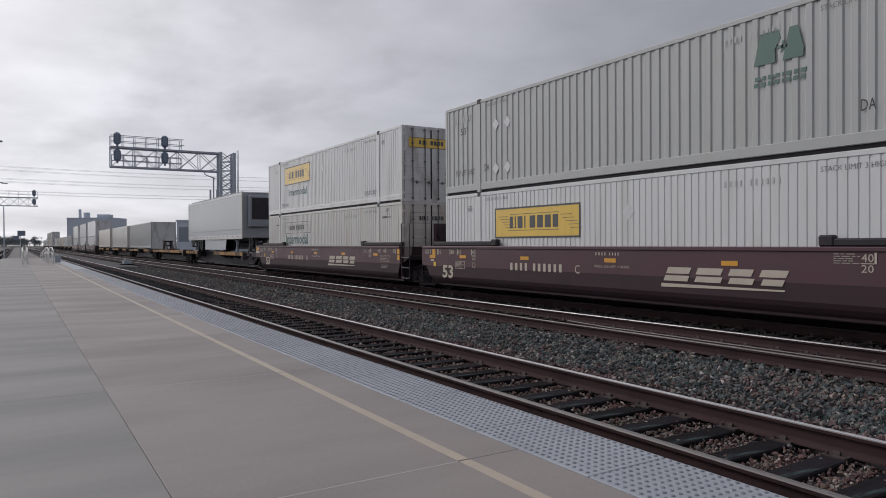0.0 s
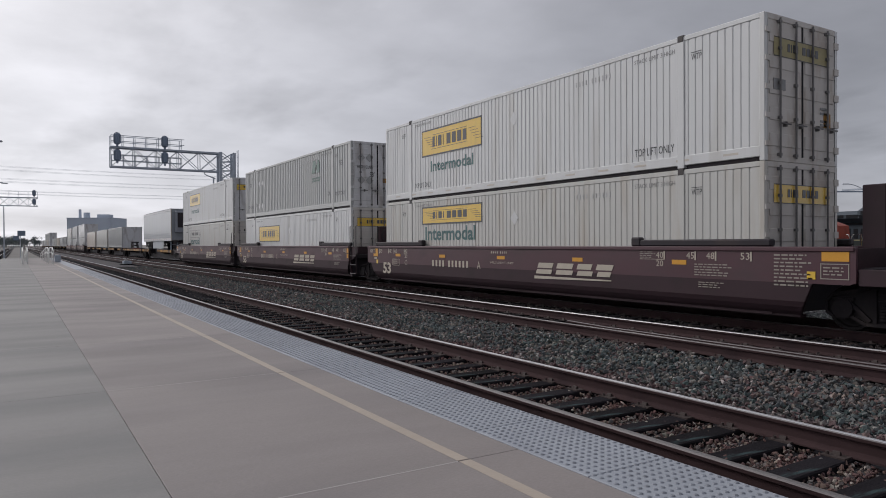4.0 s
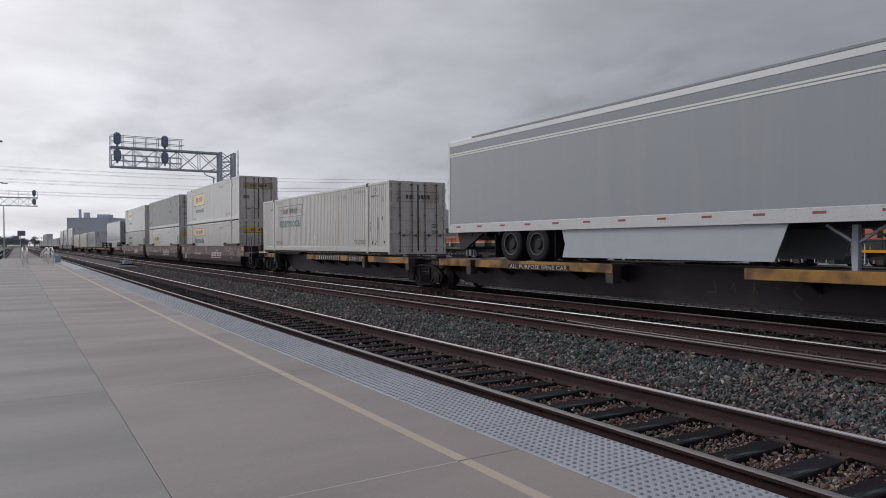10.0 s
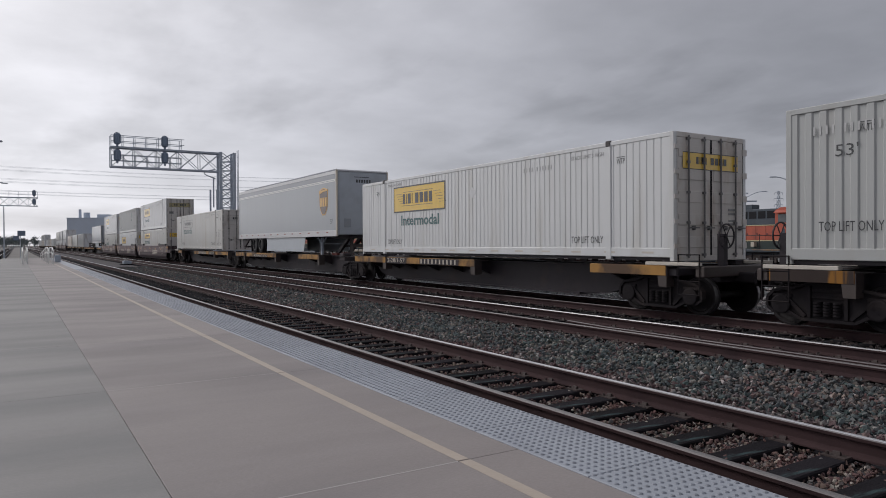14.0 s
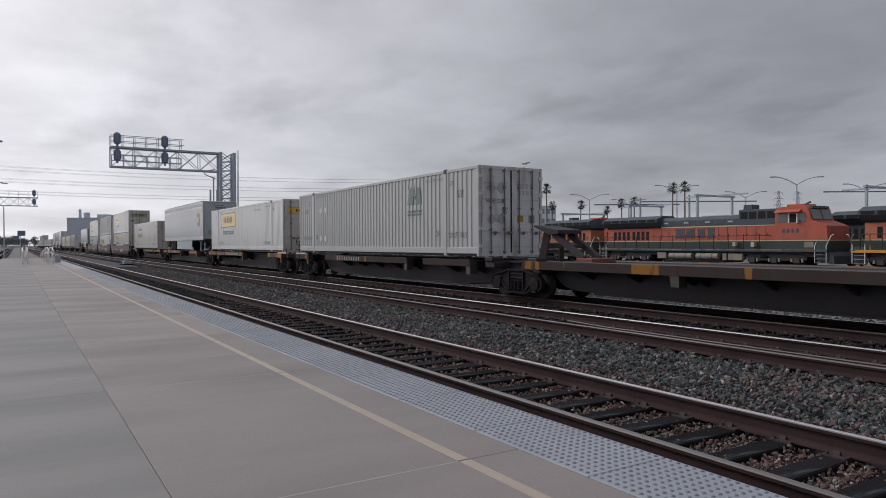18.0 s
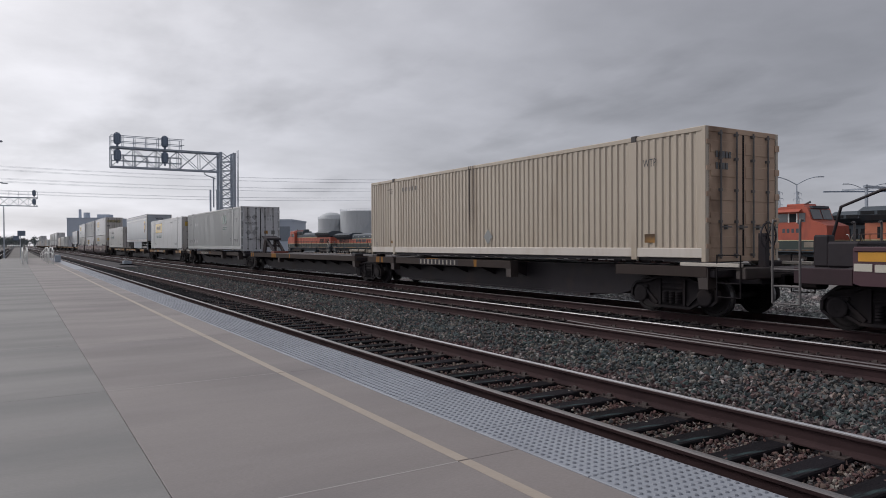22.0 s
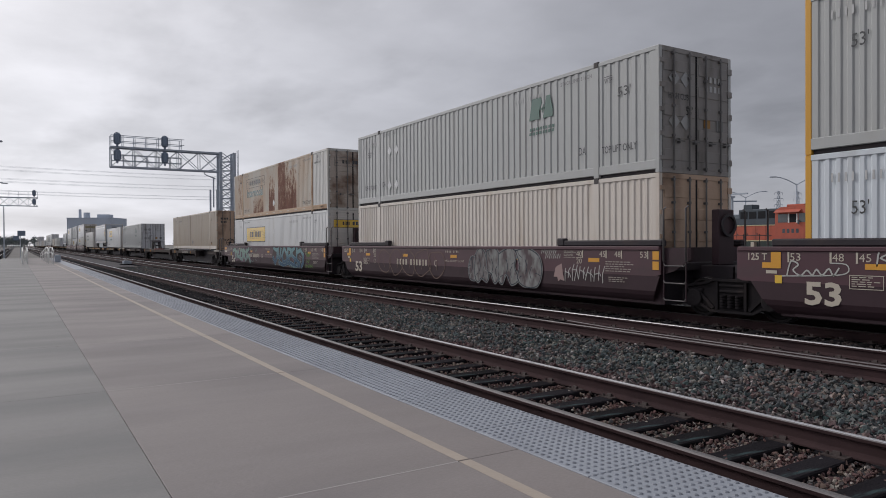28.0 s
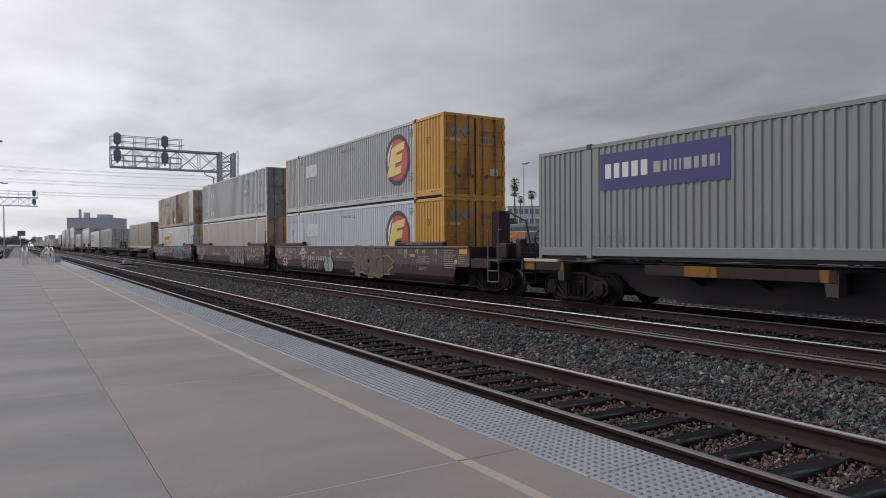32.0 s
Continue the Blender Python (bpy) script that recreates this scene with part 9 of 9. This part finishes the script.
def pylon(x, y, h):
    root = thing("transmission_tower", "tall lattice power transmission tower", "pylon", "transmission towers")

    def half(z):
        return 1.9 * (1 - z / h) ** 1.4 + 0.60

    legs = Shape()
    levels = [h * k / 12 for k in range(13)]
    cs = ((-1, -1), (1, -1), (1, 1), (-1, 1))
    for a, b in zip(levels, levels[1:]):
        for (sx, sy), (tx, ty) in zip(cs, cs[1:] + cs[:1]):
            ra, rb = half(a), half(b)
            legs.beam((x + sx * ra, y + sy * ra, a), (x + sx * rb, y + sy * rb, b), 0.17)
            legs.beam((x + sx * ra, y + sy * ra, a), (x + tx * rb, y + ty * rb, b), 0.12)
            legs.beam((x + tx * ra, y + ty * ra, a), (x + sx * rb, y + sy * rb, b), 0.12)
    part("lattice", legs, M["galv"], root)
    for z, w in ((h - 1.5, 2.7), (h * 0.85, 3.2), (h * 0.74, 2.8)):
        u = Vector((0.83, -0.55, 0))
        for sg in (-1, 1):
            p = Vector((x, y, z))
            part("cross_arm", Shape().beam(p, p + u * sg * w, 0.2).beam(p + Vector((0, 0, 1.1)), p + u * sg * w, 0.12).tube(p + u * sg * w, p + u * sg * w - Vector((0, 0, 1.6)), 0.12, 5), M["galv"], root)


def wires(a, b, sag, name="power_line"):
    pts = [Vector(a).lerp(Vector(b), i / 24) - Vector((0, 0, 4 * sag * i / 24 * (1 - i / 24))) for i in range(25)]
    solo(name, Shape().pipe(pts, 0.035, 4), M["galv"], "thin sagging overhead power cable", "power line", "power lines")


def storage_tank(x, y, r, h, dome):
    root = thing("storage_tank", "large pale steel storage tank", "tank", "storage tanks")
    prof = [(-0.6, r), (h * 0.33, r), (h * 0.33 + 0.05, r + 0.06), (h * 0.66, r + 0.06), (h * 0.66 + 0.05, r), (h, r)]
    part("shell", Shape().lathe(prof, (x, y, 0), "z", 40), TANK_WHITE, root)
    part("roof", Shape().lathe([(h, r), (h + dome * 0.6, r * 0.75), (h + dome * 0.9, r * 0.4), (h + dome, 0.0)], (x, y, 0), "z", 40), TANK_WHITE, root)
    rl = Shape()
    for i in range(36):
        t, t2 = 2 * math.pi * i / 36, 2 * math.pi * (i + 1) / 36
        p, q = (x + r * math.cos(t), y + r * math.sin(t)), (x + r * math.cos(t2), y + r * math.sin(t2))
        rl.tube((*p, h), (*p, h + 1.1), 0.05, 4).tube((*p, h + 1.1), (*q, h + 1.1), 0.05, 4)
    part("roof_rail", rl, M["galv"], root)
    st = Shape()
    for i in range(30):
        t = 3.6 + 1.5 * i / 30
        st.box(x + (r + 0.4) * math.cos(t) - 0.35, x + (r + 0.4) * math.cos(t) + 0.35, y + (r + 0.4) * math.sin(t) - 0.35, y + (r + 0.4) * math.sin(t) + 0.35, h * i / 30, h * i / 30 + 0.12)
    part("stair", st, M["galv"], root)


def building(name, label, x, y, turn, w, d, h, wall, floors, bays, roof=None):
    """A block of w across and d deep, its face towards the station, with rows of windows."""
    root = thing(name, label, "building")
    part("wall", box(-w / 2, w / 2, 0, d, -0.6, h), wall, root)
    part("roof", Shape().box(-w / 2 - 0.2, w / 2 + 0.2, -0.2, d + 0.2, h, h + 0.5), roof or FAR_HAZED, root)
    for f in range(floors):
        for b in range(bays):
            cx, cz = -w / 2 + w * (b + 0.5) / bays, h * (f + 0.55) / floors
            wn = part("window", box(cx - w / bays * 0.36, cx + w / bays * 0.36, -0.06, 0.02, cz - h / floors * 0.26, cz + h / floors * 0.26), FAR_GLASS, root)
    root.matrix_basis = pose(x, y, 0, 0, 0, turn)
    return root


def far_trees(regions, seed):
    """Far woods as clumps of small leaf faces round many stems; one object."""
    rng, s = random.Random(seed), Shape()
    for x0, x1, y0, y1, count, hmax in regions:
        for _ in range(count):
            cx, cy, h = rng.uniform(x0, x1), rng.uniform(y0, y1), rng.uniform(0.45, 1) * hmax
            s.tube((cx, cy, -0.6), (cx, cy, h * 0.6), 0.25, 5, 0.12, caps=False)
            for _k in range(12):
                bx, by, bz = cx + rng.gauss(0, h * 0.18), cy + rng.gauss(0, h * 0.18), h * rng.uniform(0.35, 0.95)
                for _j in range(22):
                    p = Vector((bx + rng.gauss(0, h * 0.09), by + rng.gauss(0, h * 0.09), bz + rng.gauss(0, h * 0.07)))
                    a, b = [Vector((rng.uniform(-1, 1), rng.uniform(-1, 1), rng.uniform(-1, 1))) * h * 0.085 for _ in range(2)]
                    s.add([p, p + a, p + b], [(0, 1, 2)])
    solo("far_trees", s, TREE_LEAF, "hazy grey-green trees far down the line", "trees", kind="stuff")


def platform_things():
    # sloping hand rails at the ramp at the platform's end
    for x in (0.42, 2.10):
        r = thing("ramp_railing", "pale tubular hand rail arching down the platform ramp", "railing", "ramp railings")
        for dx in (0.0, 0.30):
            for drop in (0.0, 0.42):
                top = [(60.0, 0.0), (60.0, 0.95 - drop), (60.5, 1.12 - drop), (61.6, 1.24 - drop), (66.0, 1.22 - drop), (70.0, 1.0 - drop), (79.0, 0.62 - drop * 0.6)]
                s = Shape()
                for (ya, za), (yb, zb) in zip(top[1 if drop else 0:], top[2 if drop else 1:]):
                    s.tube((x + dx, ya, PLAT_Z + za), (x + dx, yb, PLAT_Z + zb), 0.034, 8)
                part("rail_pipe", s, M["faded_white"], r)
            for y, h in ((63.0, 1.23), (66.0, 1.22), (70.0, 1.0), (74.5, 0.81), (79.0, 0.62)):
                part("rail_post", Shape().tube((x + dx, y, PLAT_Z), (x + dx, y, PLAT_Z + h), 0.030, 8), M["faded_white"], r)
    solo("waste_bin", Shape().box(2.75, 3.2, 66.0, 66.5, PLAT_Z, PLAT_Z + 0.60, 0.05), M["galv"], "small grey bin at the platform edge", "bin")
    for y in (35.0, 58.5, 92.0):
        if y < PLAT_END:
            b = PLAT_Z
        else:
            b = -0.5
        l = thing("platform_lamp", "slim grey platform lamp post with a flat head", "lamp", "platform lamps")
        part("pole", Shape().tube((-1.12, y, b), (-1.12, y, 6.15), 0.08, 10, 0.05), M["galv"], l)
        part("lamp_arm", Shape().tube((-1.12, y, 6.1), (-0.75, y, 6.15), 0.035, 6), M["galv"], l)
        part("luminaire", Shape().box(-0.85, -0.44, y - 0.12, y + 0.12, 6.05, 6.12, 0.03), M["galv"], l)
    g = thing("line_sign", "small dark square sign on a thin post", "sign")
    part("post", Shape().tube((0.55, 117.4, -0.5), (0.55, 117.4, 3.0), 0.05, 8), M["galv"], g)
    part("board", Shape().box(0.2, 1.2, 117.3, 117.36, 3.0, 3.75, 0.01), M["signal"], g)
    part("board", Shape().box(-0.35, 0.4, 117.38, 117.44, 2.35, 3.0, 0.01), M["signal"], g)
    b = thing("switch_machine", "pale grey switch machine box between the tracks", "switch machine")
    part("case", Shape().box(8.25, 8.95, 68.2, 68.8, -0.12, 0.16, 0.04), M["galv"], b)
    part("lid", Shape().box(8.35, 8.65, 68.15, 68.85, 0.16, 0.26, 0.04), M["alu"], b)
    part("foot", Shape().box(8.0, 9.2, 68.1, 68.9, -0.20, -0.12, 0.02), M["tie"], b)


signal_cantilever()
far_signal_bridge()
platform_things()
yard()
for x, y, h in ((87.8, 52.7, 9.1), (104.6, 71.7, 9.0), (109.3, 54.7, 9.2), (90.7, 74.5, 9.7), (107.5, 100.5, 9.4), (88.6, 92.2, 9.3)):
    street_lamp(x, y, h)
for k, (x, y, h) in enumerate(((97.3, 125.7, 17.0), (123.5, 158.9, 18.0), (143.3, 182, 18.0), (114.9, 140.7, 16.0), (108.3, 127.1, 16.3), (132.5, 153.3, 14.2), (132.5, 141.5, 13.8),
                               (146.2, 144.8, 12.8), (134.8, 128.3, 13.6), (136.2, 125.4, 14.0), (121.7, 101.1, 15.2), (124.0, 99.7, 15.3))):
    palm(x, y, h, k)
mast = thing("floodlight_mast", "very tall thin floodlight mast", "light mast")
part("pole", Shape().tube((120.6, 151.4, -0.6), (120.6, 151.4, 23.6), 0.22, 8, 0.10), M["galv"], mast)
part("lamp_cluster", Shape().box(119.9, 121.6, 151.0, 151.6, 23.5, 23.8, 0.03).box(121.0, 122.3, 150.6, 151.0, 23.8, 24.1, 0.03), M["galv"], mast)
for x, y, h in ((223.4, 320.7, 41), (236.4, 324.5, 40), (452.3, 284.6, 37), (483, 289.1, 38), (-170, 300, 41), (-160, 318, 41)):
    pylon(x, y, h)
for z, w in ((37.8, 2.7), (33.2, 3.2), (28.7, 2.8)):
    for sg in (-1, 1):
        wires((223.4 + 0.83 * sg * w, 320.7 - 0.55 * sg * w, z), (-170 + 0.83 * sg * w, 300 - 0.55 * sg * w, z), 6.5)
        wires((236.4 + 0.83 * sg * w, 324.5 - 0.55 * sg * w, z), (-160 + 0.83 * sg * w, 318 - 0.55 * sg * w, z + 1), 7.5)
storage_tank(142.3, 341, 7.2, 14.6, 3.6)
storage_tank(154.2, 328, 11.6, 18.2, 1.0)
storage_tank(181.0, 313, 13.2, 20.0, 1.0)
storage_tank(194.0, 306, 9.0, 18.5, 0.8)
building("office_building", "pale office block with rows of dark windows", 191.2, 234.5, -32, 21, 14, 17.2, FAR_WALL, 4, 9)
building("warehouse", "long low warehouse beyond the line in haze-paled grey", 54.0, 202.0, -32, 33.5, 20, 8.3, FAR_HAZED, 1, 8)
fac = building("factory_building", "tall grey factory block with chimney far off", 45.2, 560.6, -32, 32, 25, 21.0, FAR_HAZED, 0, 0)
part("chimney", Shape().tube((-9.5, 6, 20), (-9.5, 6, 27.8), 1.1, 12, 0.9), FAR_HAZED, fac)
part("roof_tank", Shape().tube((-4.5, 6, 21), (-4.5, 6, 25.4), 2.2, 14), FAR_HAZED, fac)
part("roof_house", Shape().box(4, 12, 4, 12, 21, 24), FAR_HAZED, fac)
far_trees([(-120, -6, 300, 520, 190, 8), (-60, 22, 700, 900, 130, 10), (20, 60, 620, 760, 20, 8), (70, 300, 330, 420, 40, 7), (140, 420, 190, 280, 50, 6)], 12)


# ---- tracks: pieces near the platform last ----
track("track_near", TRACKS["near"], "near track of rusty rails on dark timber ties", Y_LO, Y_HI, (0.5, 60), shiny=True, tops=("rail_dull", "rail_top"))
middle = track("track_middle", TRACKS["middle"], "middle track of rusty rails on dark timber ties", Y_LO, Y_HI, (1.0, 24), shiny=True, tops=("rail_dull", "rail_top"), edges=("rail_edge", "rail_glint"))
guard = Shape()
for (gx0, gy0), (gx1, gy1) in zip([(9.70, -2.0), (9.70, 4.0), (9.71, 9.6), (9.86, 10.9)], [(9.70, 4.0), (9.71, 9.6), (9.86, 10.9)]):
    k = len(RAIL_PROFILE)
    ring = [(gx + px, gy, pz) for gx, gy in ((gx0, gy0), (gx1, gy1)) for px, pz in RAIL_PROFILE]
    for i in range(k):
        guard.add([ring[i], ring[(i + 1) % k], ring[k + (i + 1) % k], ring[k + i]], [(0, 1, 2, 3)], 1 if i in (7, 8, 10, 11) else 2 if i == 9 else 0)
part("guard_rail", guard, [M["rail_side"], M["rail_edge"], M["rail_side"]], middle, "dull guard rail laid inside the near rail")
track("track_train", TRACKS["train"], "far main track under the freight train", Y_LO, Y_HI, (1.0, 20), shiny=True, tops=("rail_dull", "rail_top"))
track("yard_track_front", 51.1, "engine yard track behind the main line", -30, 300, (0, 0), -0.40)
track("yard_track_back", 57.6, "second engine yard track", -30, 300, (0, 0), -0.40)
track("track_left", -2.95, "track along the back of the island platform", Y_LO, Y_HI, (0, 0))


# ---- what moves: the train rolls away and its wheels turn ----
def motions():
    for ob, y0, z in MOVERS:
        walk(ob, [(t, pose(TX, y0 + gone(t), z)) for t in range(0, 33, 2)])
    spins = [(k / 15, -math.degrees(gone(k / 15) / 0.419)) for k in range(481)]
    for ws, dy in WHEELS[:NEAR_WHEELS]:
        walk(ws, [(t, pose(0, dy, 0.419, a)) for t, a in spins])


motions()
